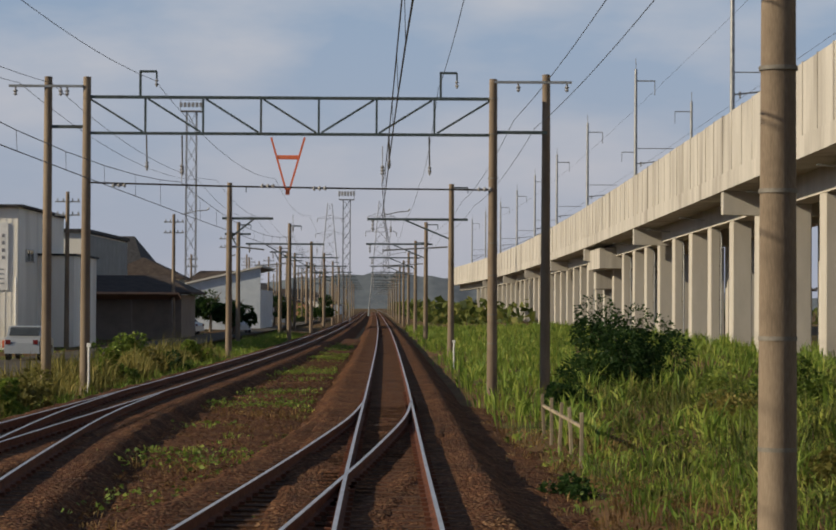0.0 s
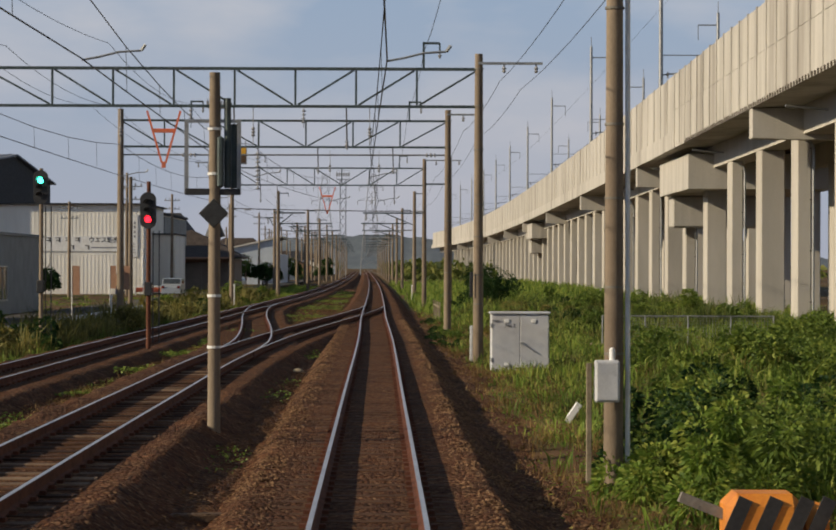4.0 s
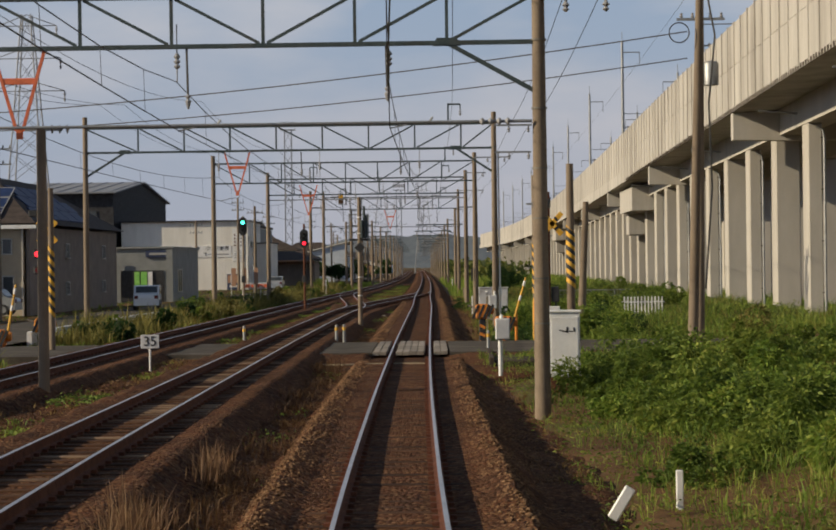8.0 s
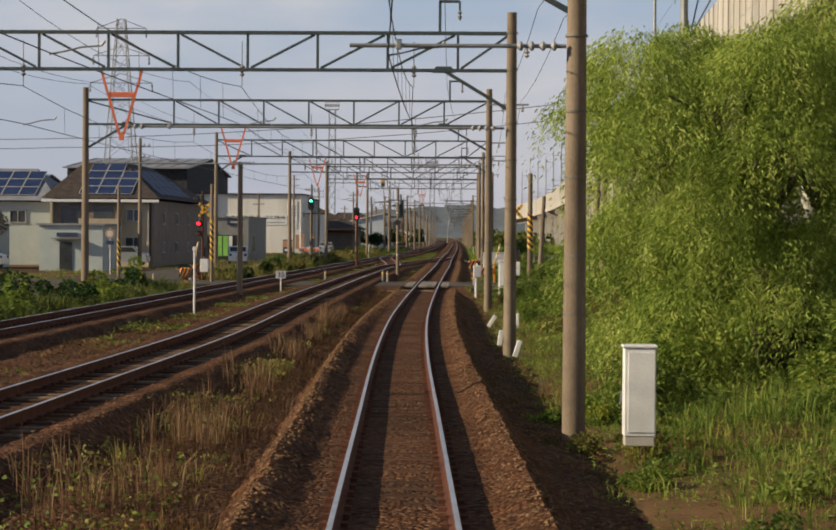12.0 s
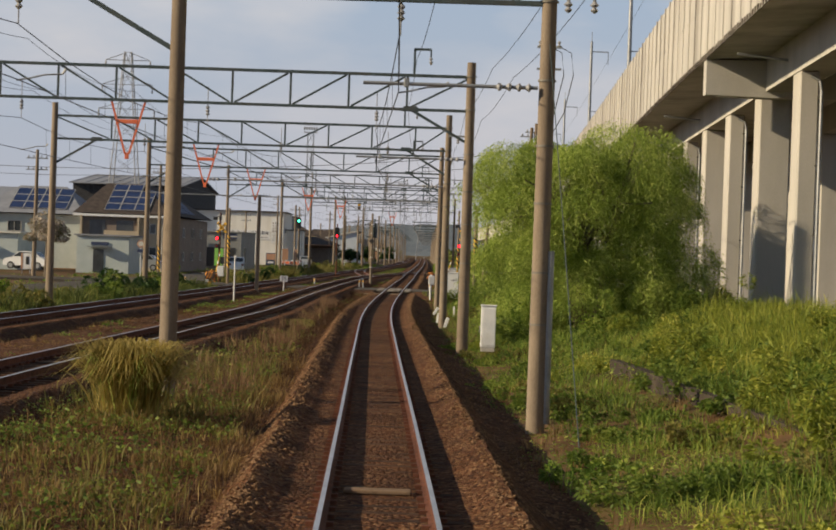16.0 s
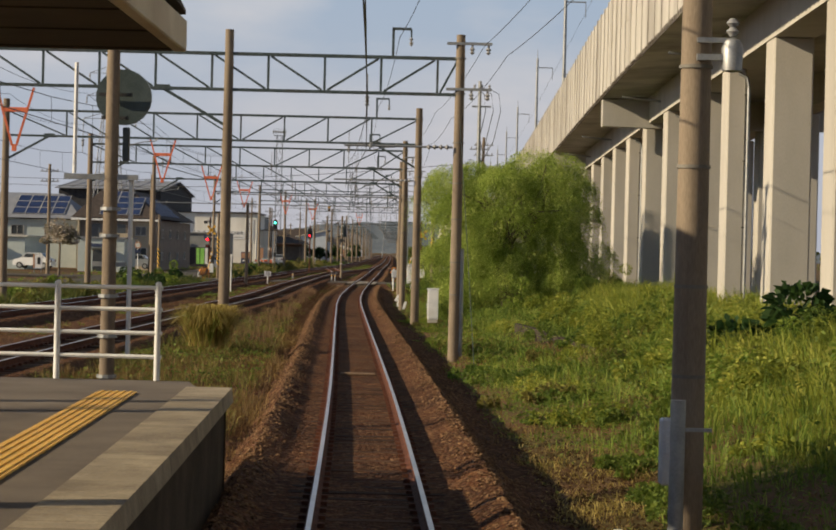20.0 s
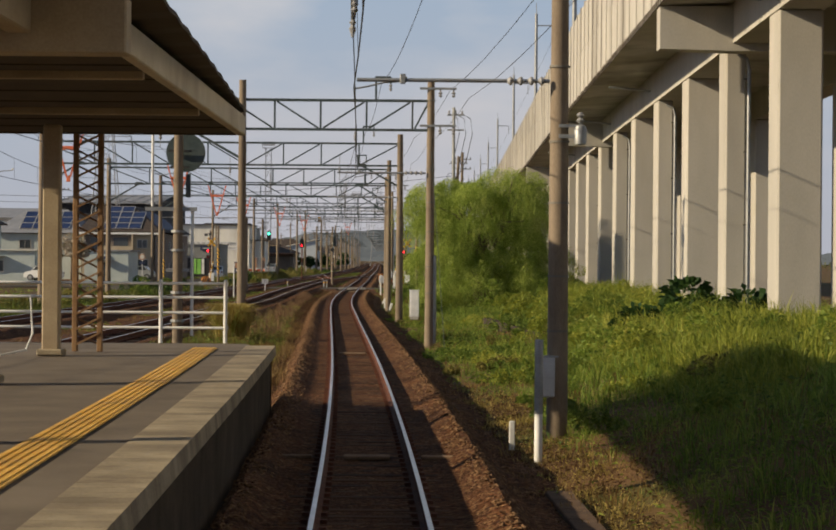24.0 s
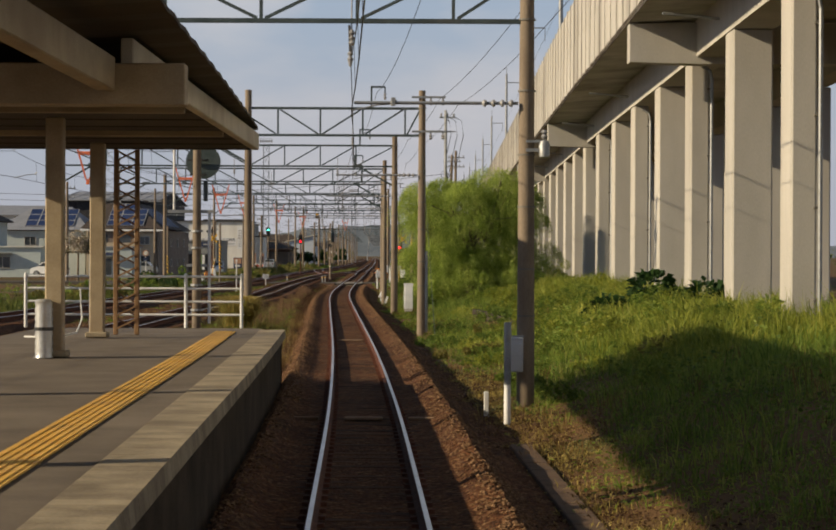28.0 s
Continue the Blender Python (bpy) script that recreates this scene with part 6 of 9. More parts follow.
single("marker_stake", Geo().box((0, 0, 0.5), (0.09, 0.07, 1.1), 0.012), "white", "white and rust-stained marker stake beside a pole", "marker stake", (3.2, -7.6, -0.6), group="marker stakes")
# odds and ends on the gravel
random.seed(31)
for x, y in ((-6.2, -10.5), (-1.0, -73.3), (-2.4, -74.2), (-4.9, 8.0), (-1.6, -19.0), (-2.1, -28.0)):
    single("pale_stone", Geo().lathe((0, 0, 0), [(0.0, 0.0), (0.14, 0.02), (0.16, 0.09), (0.1, 0.15), (0.0, 0.17)], 9), "coping", "pale lump of concrete on the gravel", "stone", (x, y, -0.36 + drop(y)), smooth=True)
single("cross_pipe", Geo().path([(-2.6, -74.3, -0.43), (-0.7, -75.2, -0.4), (0.3, -75.0, -0.39), (0.98, -74.9, -0.395), (1.6, -75.0, -0.4)], 0.03, 8), "coping", "pale cable duct laid across the ballast", "cable duct")
for x, y, a in ((-2.0, -31.5, 0.3), (-4.9, -27.0, -0.2), (-1.2, -50.5, 0.1), (-5.6, -33.0, 1.2)):
    single("old_timber", Geo().box((0, 0, 0), (0.95, 0.2, 0.1), 0.015, Matrix.Rotation(a, 4, "Z")), "sleeper_pale", "old weathered timber lying on the gravel", "timber", (x, y, -0.30 + drop(y)))

# ---- buildings along the street ----
M["siding"] = mat("pale_siding", (0.50, 0.49, 0.46), (0.62, 0.61, 0.57), 1.2, 0.7, bump=0.1, c3=(0.36, 0.33, 0.29), stain=0.4, stretch=(1, 1, 0.2))
M["beige"] = mat("beige_render", (0.40, 0.33, 0.24), (0.50, 0.42, 0.31), 1.0, 0.8, bump=0.1, c3=(0.3, 0.24, 0.17), stain=0.3)
# plain brown walls, and the solar house's painted shade
M["brown"] = mat("brown_render_and_shade", (0.17, 0.135, 0.115), (0.24, 0.195, 0.165), 1.0, 0.8, bump=0.1)
M["shopgrey"] = mat("grey_cladding", (0.17, 0.18, 0.18), (0.25, 0.26, 0.26), 1.0, 0.7, bump=0.06)
M["tile"] = mat("dark_roof_tile", (0.03, 0.03, 0.034), (0.065, 0.065, 0.07), 2.0, 0.85, bump=0.3)
M["browntile"] = mat("brown_roof_tile", (0.045, 0.036, 0.033), (0.085, 0.068, 0.06), 2.0, 0.85, bump=0.3)
M["redtile"] = mat("faded_red_roof", (0.35, 0.18, 0.11), (0.46, 0.27, 0.17), 2.0, 0.7, bump=0.2)
M["solar"] = mat("solar_cell", (0.012, 0.025, 0.075), (0.03, 0.05, 0.13), 1.0, 0.3, 0.0, bump=0)
M["glass"] = mat("window_glass", (0.03, 0.035, 0.04), (0.07, 0.08, 0.09), 0.8, 0.08, 0.0, bump=0)
M["frame"] = mat("window_frame_metal", (0.35, 0.34, 0.32), (0.46, 0.45, 0.43), 2, 0.45, 0.3, bump=0)
M["bluewhite"] = mat("blue_white_sheet", (0.40, 0.46, 0.54), (0.52, 0.57, 0.63), 1.0, 0.6, bump=0.08)
M["paleblue"] = mat("pale_blue_render", (0.36, 0.42, 0.42), (0.45, 0.50, 0.50), 1.0, 0.7, bump=0.08)
M["slate"] = mat("grey_metal_roof", (0.17, 0.18, 0.21), (0.25, 0.26, 0.29), 1.0, 0.7, bump=0.1)
M["redsign"] = mat("red_sign_panel", (0.45, 0.03, 0.03), (0.6, 0.06, 0.06), 2.0, 0.5, bump=0)
M["whitewall"] = mat("white_wall", (0.74, 0.72, 0.67), (0.84, 0.82, 0.77), 1.0, 0.7, bump=0.08, c3=(0.5, 0.47, 0.42), stain=0.4, stretch=(1, 1, 0.2))
M["solar"].node_tree.nodes["Principled BSDF"].inputs["Roughness"].default_value = 0.55
for _k in ("tile", "browntile", "solar"):
    M[_k].node_tree.nodes["Principled BSDF"].inputs["Specular IOR Level"].default_value = 0.15
M["banner"] = mat("green_banner", (0.12, 0.42, 0.06), (0.3, 0.6, 0.14), 3.0, 0.7, bump=0)
M["navy"] = mat("navy_panel", (0.02, 0.03, 0.07), (0.035, 0.05, 0.11), 3.0, 0.5, bump=0)
M["car_white"] = mat("white_car_paint", (0.66, 0.67, 0.68), (0.74, 0.75, 0.76), 0.8, 0.25, bump=0)
M["car_silver"] = mat("silver_car_paint", (0.36, 0.38, 0.40), (0.44, 0.46, 0.48), 0.8, 0.3, 0.4, bump=0)


def window(parent, x, y, z, w, h, axis="x", panes=2):
    """Window set into a wall: frame proud of the wall, glass behind it, sill below."""
    def pt(a, b, c):
        return (x + a, y + b, z + c) if axis == "x" else (x - b, y + a, z + c)
    def bx(c, s):
        return Geo().box(pt(*c), s if axis == "x" else (s[1], s[0], s[2]), 0.0)
    wdw = part("window", bx((0, 0.0, 0), (w, 0.05, h)), "glass", parent, "dark glass window")
    for c, s in (((0, -0.03, h / 2), (w + 0.1, 0.09, 0.07)), ((0, -0.04, -h / 2), (w + 0.16, 0.13, 0.08)), ((-w / 2, -0.03, 0), (0.07, 0.09, h)), ((w / 2, -0.03, 0), (0.07, 0.09, h))):
        part("frame", bx(c, s), "frame", wdw)
    for k in range(1, panes):
        part("mullion", bx((-w / 2 + w * k / panes, -0.03, 0), (0.06, 0.07, h)), "frame", wdw)
    return wdw


def walls(x0, x1, y0, y1, z0, z1, t=0.2):
    """Four walls in one ring, open above and below, with thickness t."""
    out = [(x0, y0), (x1, y0), (x1, y1), (x0, y1)]
    inn = [(x0 + t, y0 + t), (x1 - t, y0 + t), (x1 - t, y1 - t), (x0 + t, y1 - t)]
    v = [(x, y, z) for z in (z0, z1) for ring in (out, inn) for x, y in ring]
    f = []
    for k in range(4):
        n = (k + 1) % 4
        f += [(k, n, 8 + n, 8 + k), (4 + n, 4 + k, 12 + k, 12 + n), (8 + k, 8 + n, 12 + n, 12 + k), (n, k, 4 + k, 4 + n)]
    return Geo().add(v, f)


def hip(x0, x1, y0, y1, z, zr, inset_x, t=0.14):
    ym = (y0 + y1) / 2
    v = [(x0, y0, z), (x1, y0, z), (x1, y1, z), (x0, y1, z), (x0 + inset_x, ym, zr), (x1 - inset_x, ym, zr)]
    v += [(a, b, c - t) for a, b, c in v[:4]]
    return Geo().add(v, [(0, 1, 5, 4), (1, 2, 5), (2, 3, 4, 5), (3, 0, 4), (0, 6, 7, 1), (1, 7, 8, 2), (2, 8, 9, 3), (3, 9, 6, 0), (6, 9, 8, 7)])


def gable_y(x0, x1, y0, y1, z, zr, t=0.14):
    """Gable roof with its ridge along y."""
    xm = (x0 + x1) / 2
    return Geo().prism([(x0, z), (xm, zr), (x1, z), (x1, z - t), (xm, zr - t * 1.2), (x0, z - t)], "y", y0, y1)


# warehouse with lettered boards
wx0, wx1, wy0, wy1 = -38.3, -23.0, 124.5, 140.5
wh = thing("warehouse", (-34, 140, -0.4), "pale corrugated warehouse with lettered boards on its front", "warehouse")


def L(x, y, z=0.0):
    return (x + 34, y - 140, z + 0.4)


g = walls(wx0 + 34, wx1 + 34, wy0 - 140, wy1 - 140, 0, 8.3)
part("wall", g, "whitewall", wh, "pale corrugated metal wall")
for k in range(44):
    x = wx0 + 0.3 + k * 0.347
    part("wall_rib", Geo().box(L(x, wy0 - 0.005, 3.75), (0.09, 0.02, 8.2)), "whitewall", wh)
part("roof", Geo().prism([(wx0 + 33.7, 8.25), (wx0 + 33.7, 8.4), (wx1 + 34.3, 8.4), (wx1 + 34.3, 8.25)], "y", wy0 - 140.4, wy1 - 139.6), "tile", wh, "thin dark roof edge")
sgn = part("sign_board", Geo().box(L(-29.5, wy0 - 0.05, 4.25), (8.9, 0.06, 1.4)), "white", wh, "white lettered sign board")
sg2 = part("sign_board", Geo().box(L(-24.24, wy0 - 0.05, 5.0), (1.32, 0.06, 3.9)), "white", wh, "tall white lettered sign board")
for k in range(6):
    x = -33.6 + k * 0.9
    part("lettering", Geo().box(L(x, wy0 - 0.085, 4.78), (0.5, 0.02, 0.07)).box(L(x, wy0 - 0.085, 4.56), (0.42, 0.02, 0.07)).box(L(x + 0.1, wy0 - 0.1, 4.6), (0.08, 0.02, 0.42)), "black", sgn)
wt = bpy.data.curves.new("board_words", "FONT")
wt.body, wt.size, wt.align_x, wt.align_y, wt.extrude, wt.offset = "ウエス販売", 0.56, "CENTER", "CENTER", 0.004, 0.006
wto = new("lettering", wt)
wto.parent, wto.location, wto.rotation_euler = sgn, L(-26.69, wy0 - 0.09, 4.58), (math.pi / 2, 0, 0)
wto.data.materials.append(M["black"])
for x in (-29.6, -28.2):
    part("lettering", Geo().box(L(x, wy0 - 0.085, 4.08), (0.4, 0.02, 0.07)).box(L(x + 0.08, wy0 - 0.1, 3.92), (0.08, 0.02, 0.36)), "black", sgn)
part("small_lettering", Geo().box(L(-26.6, wy0 - 0.085, 3.9), (2.5, 0.02, 0.11)), "slate", sgn)
for i in range(3):
    for j in range(4):
        part("lettering", Geo().box(L(-24.6 + 0.37 * i, wy0 - 0.085, 6.2 - 0.42 * j), (0.17, 0.02, 0.2)), "slate" if i else "rust", sg2)
for j in range(4):
    part("small_lettering", Geo().box(L(-24.24, wy0 - 0.085, 4.25 - 0.27 * j), (0.85, 0.02, 0.06)), "slate", sg2)
part("shed", walls(wx1 + 34, wx1 + 36.2, -9.0, 0.2, 0, 5.6), "whitewall", wh, "lower grey side shed")
part("shed_roof", Geo().box((wx1 + 35.1, -4.4, 5.66), (2.5, 9.6, 0.12)), "tile", wh)
window(wh, wx1 + 34 + 0.02, -12, 5.5, 2.2, 0.7, "y")
part("down_pipe", Geo().tube(L(wx1 - 0.1, wy0 - 0.1, 0), L(wx1 - 0.1, wy0 - 0.1, 3.8), 0.06, n=8), "white", wh)
vend = thing("vending_machine", (-24.7, 123.4, -0.4), "dark blue vending machine with a red top panel", "vending machine")
part("body", Geo().box((0, 0, 0.95), (1.5, 0.75, 1.9), 0.03), "navy", vend)
part("front_panel", Geo().box((0, -0.39, 1.3), (1.3, 0.03, 0.9), 0.01), "redtile", vend)
part("slot", Geo().box((0, -0.39, 0.45), (0.9, 0.03, 0.25), 0.01), "white", vend)
rb = thing("road_barrier", (-20.8, 112.0, -0.3), "low red and white road barrier on legs", "road barrier")
part("beam", Geo().box((0, 0, 0.75), (3.0, 0.1, 0.12), 0.01), "white", rb)
for k in range(4):
    part("stripe_panel", Geo().box((-1.1 + 0.72 * k, -0.01, 0.45), (0.62, 0.08, 0.38), 0.01), "orange", rb)
for x in (-1.4, 0, 1.4):
    part("leg", Geo().box((x, 0, 0.35), (0.07, 0.5, 0.7)), "white", rb)

# dark house and porch behind
dh = thing("dark_house", (-36, 250, -0.4), "dark two-storey house with a broad tiled roof", "house")
part("wall", walls(-8.5, 4.5, -6, 8, 0, 7.2), "brown", dh)
part("roof", hip(-9.5, 5.2, -7, 9, 7.2, 10.6, 2.0), "tile", dh)
for x in (-5.5, -2.0, 1.5):
    window(dh, x, -6.02, 5.0, 1.7, 1.2)
ph = thing("porch_house", (-22.5, 165, -0.4), "low house with a faded red porch roof", "house")
part("wall", walls(-5, 5, -4, 6, 0, 3.4), "brown", ph)
part("roof", hip(-5.8, 5.8, -4.6, 6.6, 3.6, 4.9, 2.5), "browntile", ph)
part("porch_roof", Geo().box((1.5, -5.2, 3.3), (7.0, 2.0, 0.15), 0, Matrix.Rotation(-0.2, 4, "X")), "redtile", ph, "faded red porch roof")
for x in (-1.5, 1.5, 4.5):
    part("post", Geo().box((x, -6.0, 1.5), (0.12, 0.12, 3.0)), "brown", ph)
bs = thing("blue_shed", (-21.0, 235, -0.4), "blue-white sheet metal building with a gable end", "industrial shed")
part("wall", walls(-5.5, 4.5, -6, 14, 0, 4.3), "bluewhite", bs)
part("gable", Geo().prism([(-5.5, 4.3), (4.5, 4.3), (4.5, 6.6)], "y", -6, -5.8), "bluewhite", bs)
part("roof", Geo().prism([(-5.9, 4.25), (4.7, 6.7), (4.7, 6.9), (-5.9, 4.45)], "y", -6.4, 14.4), "siding", bs)
window(bs, -2, -6.02, 2.2, 2.2, 1.2)

# apartment house with solar panels
ah = thing("solar_house", (-29, 0, -0.4), "beige two-storey apartment house with solar panels on a brown hip roof", "apartment house")
ax0, ax1, ay0, ay1 = -2.1, 6.1, -8.0, 24.0
part("wall", walls(ax0, ax1 - 0.25, ay0, ay1, 0, 5.3), "beige", ah, "beige rendered wall")
# side away from the sun: its shade is put in as brown
part("side_wall", Geo().box((ax1, (ay0 + ay1) / 2, 2.65), (0.2, ay1 - ay0, 5.3)), "brown", ah, "side wall with its shade painted in as brown")
part("eaves_board", Geo().box(((ax0 + ax1) / 2, ay0 - 0.5, 5.25), (ax1 - ax0 + 1.2, 0.12, 0.22)), "white", ah, "pale eaves board")
rx0, rx1, ry0, ry1 = ax0 - 0.6, ax1 + 0.6, ay0 - 0.6, ay1 + 0.6
part("roof", Geo().add([(rx0, ry0, 5.45), (rx1, ry0, 5.45), (rx1, ry1, 5.45), (rx0, ry1, 5.45), (-0.7, -1.2, 8.5), (2.7, -1.2, 8.5), (2.7, 12.0, 8.5), (-0.7, 12.0, 8.5)], [(0, 1, 5, 4), (1, 2, 6, 5), (2, 3, 7, 6), (3, 0, 4, 7), (4, 5, 6, 7), (3, 2, 1, 0)]), "browntile", ah, "brown tiled hip roof")
ridge_y = -1.2


def on_front(u, w, lift=0.1):
    """Point on the front slope: u metres along x, w from eaves (0) to ridge (1)."""
    return Vector((u, ay0 - 0.6 + (ridge_y - ay0 + 0.6) * w, 5.45 + 3.05 * w + lift))


for i in range(3):
    for j in range(4):
        u0, w0 = 0.2 + i * 1.42, 0.09 + j * 0.215
        if i == 2 and j == 3:
            continue
        p = [on_front(u0, w0), on_front(u0 + 1.36, w0), on_front(u0 + 1.36, w0 + 0.2), on_front(u0, w0 + 0.2)]
        q = [a - Vector((0, 0, 0.06)) for a in p]
        pan = part("solar_panel", Geo().add(p + q, [(0, 1, 2, 3), (4, 7, 6, 5), (0, 4, 5, 1), (1, 5, 6, 2), (2, 6, 7, 3), (3, 7, 4, 0)]), "solar", ah, "dark blue solar panel")
        part("panel_edge", Geo().bar(p[0], p[1], 0.05).bar(p[1], p[2], 0.05).bar(p[2], p[3], 0.05).bar(p[3], p[0], 0.05), "frame", pan, "pale metal panel edge")
for i in range(5):
    for j in range(3):
        v0, w0 = -5.0 + i * 3.4 + j * 1.4, 0.1 + j * 0.24
        if v0 + 3 + j > 20 - j * 3:
            continue
        f2 = lambda vv, ww: Vector((ax1 + 0.6 - 4.0 * ww, vv, 5.45 + 3.05 * ww + 0.1))
        p = [f2(v0, w0), f2(v0 + 3.2, w0), f2(v0 + 3.2, w0 + 0.22), f2(v0, w0 + 0.22)]
        q = [a - Vector((0, 0, 0.06)) for a in p]
        part("solar_panel", Geo().add(p + q, [(0, 1, 2, 3), (4, 7, 6, 5), (0, 4, 5, 1), (1, 5, 6, 2), (2, 6, 7, 3), (3, 7, 4, 0)]), "solar", ah, "dark blue solar panel")
for x, w in ((4.6, 1.1),):
    window(ah, x, ay0 - 0.02, 4.1, w, 0.9)
# balcony with its parapet, open garage below; their shade painted as flat panels
bay = part("balcony_bay", Geo().box((0.9, ay0 - 0.03, 4.2), (5.4, 0.06, 1.9)), "brown", ah, "brown panel painted as the shade of a recessed balcony")
part("balcony_front", Geo().box((1.9, ay0 - 0.5, 3.25), (3.2, 0.12, 1.15)), "beige", bay, "beige balcony front")
part("balcony_side", Geo().box((-1.9, ay0 - 0.32, 4.1), (0.18, 0.55, 2.2)).box((3.55, ay0 - 0.32, 4.1), (0.18, 0.55, 2.2)), "beige", bay)
part("balcony_door", Geo().box((-0.4, ay0 - 0.075, 4.0), (1.5, 0.04, 1.6)), "glass", bay, "dark glazed balcony door")
part("bay_window", Geo().box((2.2, ay0 - 0.075, 4.3), (1.6, 0.04, 1.0)), "glass", bay, "dark window")
# black panel stands in for the shade inside the opening
part("garage", Geo().box((1.2, ay0 - 0.04, 1.2), (3.6, 0.08, 2.2)), "black", ah, "black panel painted as the shade in an open garage")
part("porch_beam", Geo().box((1.2, ay0 - 0.45, 2.5), (5.0, 0.9, 0.22)), "beige", ah)
window(ah, 4.6, ay0 - 0.02, 1.5, 1.3, 1.7)
part("down_pipe", Geo().tube((ax1 - 0.3, ay0 - 0.1, 0), (ax1 - 0.3, ay0 - 0.1, 5.2), 0.05, n=6), "frame", ah)
# low pale annex in front of it
an = thing("pale_annex", (-25.4, -24.0, -0.4), "low pale blue-green annex with a small dark sign", "shop")
part("wall", walls(-2.4, 2.1, -3.5, 4.0, 0, 3.2), "paleblue", an)
part("roof", Geo().box((-0.15, 0.25, 3.28), (4.9, 7.9, 0.14)), "slate", an)
part("sign", Geo().box((-0.4, -3.56, 2.55), (1.5, 0.08, 0.3)), "navy", an, "small dark sign")
part("door", Geo().box((-0.5, -3.53, 1.05), (0.9, 0.05, 2.0)), "glass", an)
part("awning", Geo().box((-0.4, -3.9, 2.28), (2.0, 0.7, 0.06)), "shopgrey", an)
for y in (-3, 4, 11, 18):
    window(ah, ax1 + 0.12, y, 3.9, 1.1, 0.9, "y")
    window(ah, ax1 + 0.12, y, 1.5, 1.0, 0.8, "y")
# pale house behind, with panels on its own hip roof
nh = thing("pale_house", (-36.4, 2.0, -0.4), "pale blue-grey two-storey house with solar panels on its roof", "house")
part("wall", walls(-5.5, 4.4, -5.0, 7.0, 0, 5.2), "paleblue", nh)
part("roof", Geo().add([(-6.1, -5.6, 5.3), (5.0, -5.6, 5.3), (5.0, 7.6, 5.3), (-6.1, 7.6, 5.3), (-2.8, 1.0, 8.1), (1.9, 1.0, 8.1)], [(0, 1, 5, 4), (1, 2, 5), (2, 3, 4, 5), (3, 0, 4), (3, 2, 1, 0)]), "slate", nh, "dark grey hip roof")
for i in range(4):
    for j in range(3):
        u0, w0 = -2.7 + i * 1.42, 0.14 + 0.25 * j
        p = [Vector((u, -5.6 + 6.6 * w, 5.4 + 2.8 * w)) for u, w in ((u0, w0), (u0 + 1.36, w0), (u0 + 1.36, w0 + 0.235), (u0, w0 + 0.235))]
        q = [a - Vector((0, 0, 0.06)) for a in p]
        pan = part("solar_panel", Geo().add(p + q, [(0, 1, 2, 3), (4, 7, 6, 5), (0, 4, 5, 1), (1, 5, 6, 2), (2, 6, 7, 3), (3, 7, 4, 0)]), "solar", nh, "dark blue solar panel")
        part("panel_edge", Geo().bar(p[0], p[1], 0.05).bar(p[1], p[2], 0.05).bar(p[2], p[3], 0.05).bar(p[3], p[0], 0.05), "frame", pan, "pale metal panel edge")
window(nh, 1.6, -5.02, 4.0, 1.3, 1.0)
window(nh, -2.0, -5.02, 4.0, 1.3, 1.0)
# pale blue house beside it
pb = thing("pale_blue_house", (-40, -22, -0.4), "pale blue-green rendered house with a flat roof", "house")
part("wall", walls(-6, 7.0, -5, 8, 0, 3.2), "paleblue", pb)
part("roof", Geo().box((0.5, 1.5, 3.27), (13.6, 13.6, 0.14)), "siding", pb)
window(pb, 3.0, -5.02, 1.6, 1.6, 1.2)
part("awning", Geo().box((2.0, -5.5, 2.6), (4.0, 1.0, 0.1)), "shopgrey", pb)
part("upper_wall", walls(-6, 1.0, -3, 8, 3.34, 6.0), "paleblue", pb)
part("upper_roof", hip(-6.6, 1.6, -3.6, 8.6, 6.1, 7.8, 2.5), "browntile", pb)
for i in range(6):
    part("solar_panel", Geo().box((-5.2 + 1.05 * i, -1.6, 6.95), (0.98, 3.0, 0.06), 0, Matrix.Rotation(0.28, 4, "X")), "solar", pb, "dark blue solar panel")

# dark warehouse behind
dw = thing("dark_warehouse", (-52, 150, -0.4), "large dark warehouse with a grey metal gable roof", "warehouse")
part("wall", walls(-4.0, 13.0, -27, 19, 0, 11.85), "tile", dw, "dark metal wall")
for xx in (12.8, -4.0):
    part("gable", Geo().prism([(-27, 11.85), (19, 11.85), (-4, 13.8)], "x", xx, xx + 0.2), "tile", dw, "dark gable end")
part("roof", Geo().prism([(-28, 11.75), (-4, 13.82), (20, 11.75), (20, 11.93), (-4, 14.0), (-28, 11.93)], "x", -4.5, 13.5), "slate", dw, "grey metal gable roof")
part("window_band", Geo().box((9.0, -27.05, 9.2), (4.0, 0.1, 0.9)), "glass", dw)
for k in range(9):
    part("roof_rib", Geo().bar((-4.0 + k * 2.1, -27.8, 11.98), (-4.0 + k * 2.1, -4.2, 14.02), 0.08), "slate", dw)
lw = thing("long_shed", (-70, 120, -0.4), "long low grey industrial shed with a shallow roof", "industrial shed")
part("wall", walls(-22, 12, -14, 14, 0, 8.8), "whitewall", lw)
part("roof", Geo().prism([(-14.6, 8.75), (0, 10.6), (14.6, 8.75), (14.6, 8.95), (0, 10.8), (-14.6, 8.95)], "x", -22.5, 12.5), "slate", lw, "grey metal roof")
for x in (-16, -8, 0, 8):
    window(lw, x, -14.02, 5.5, 3.0, 1.2)
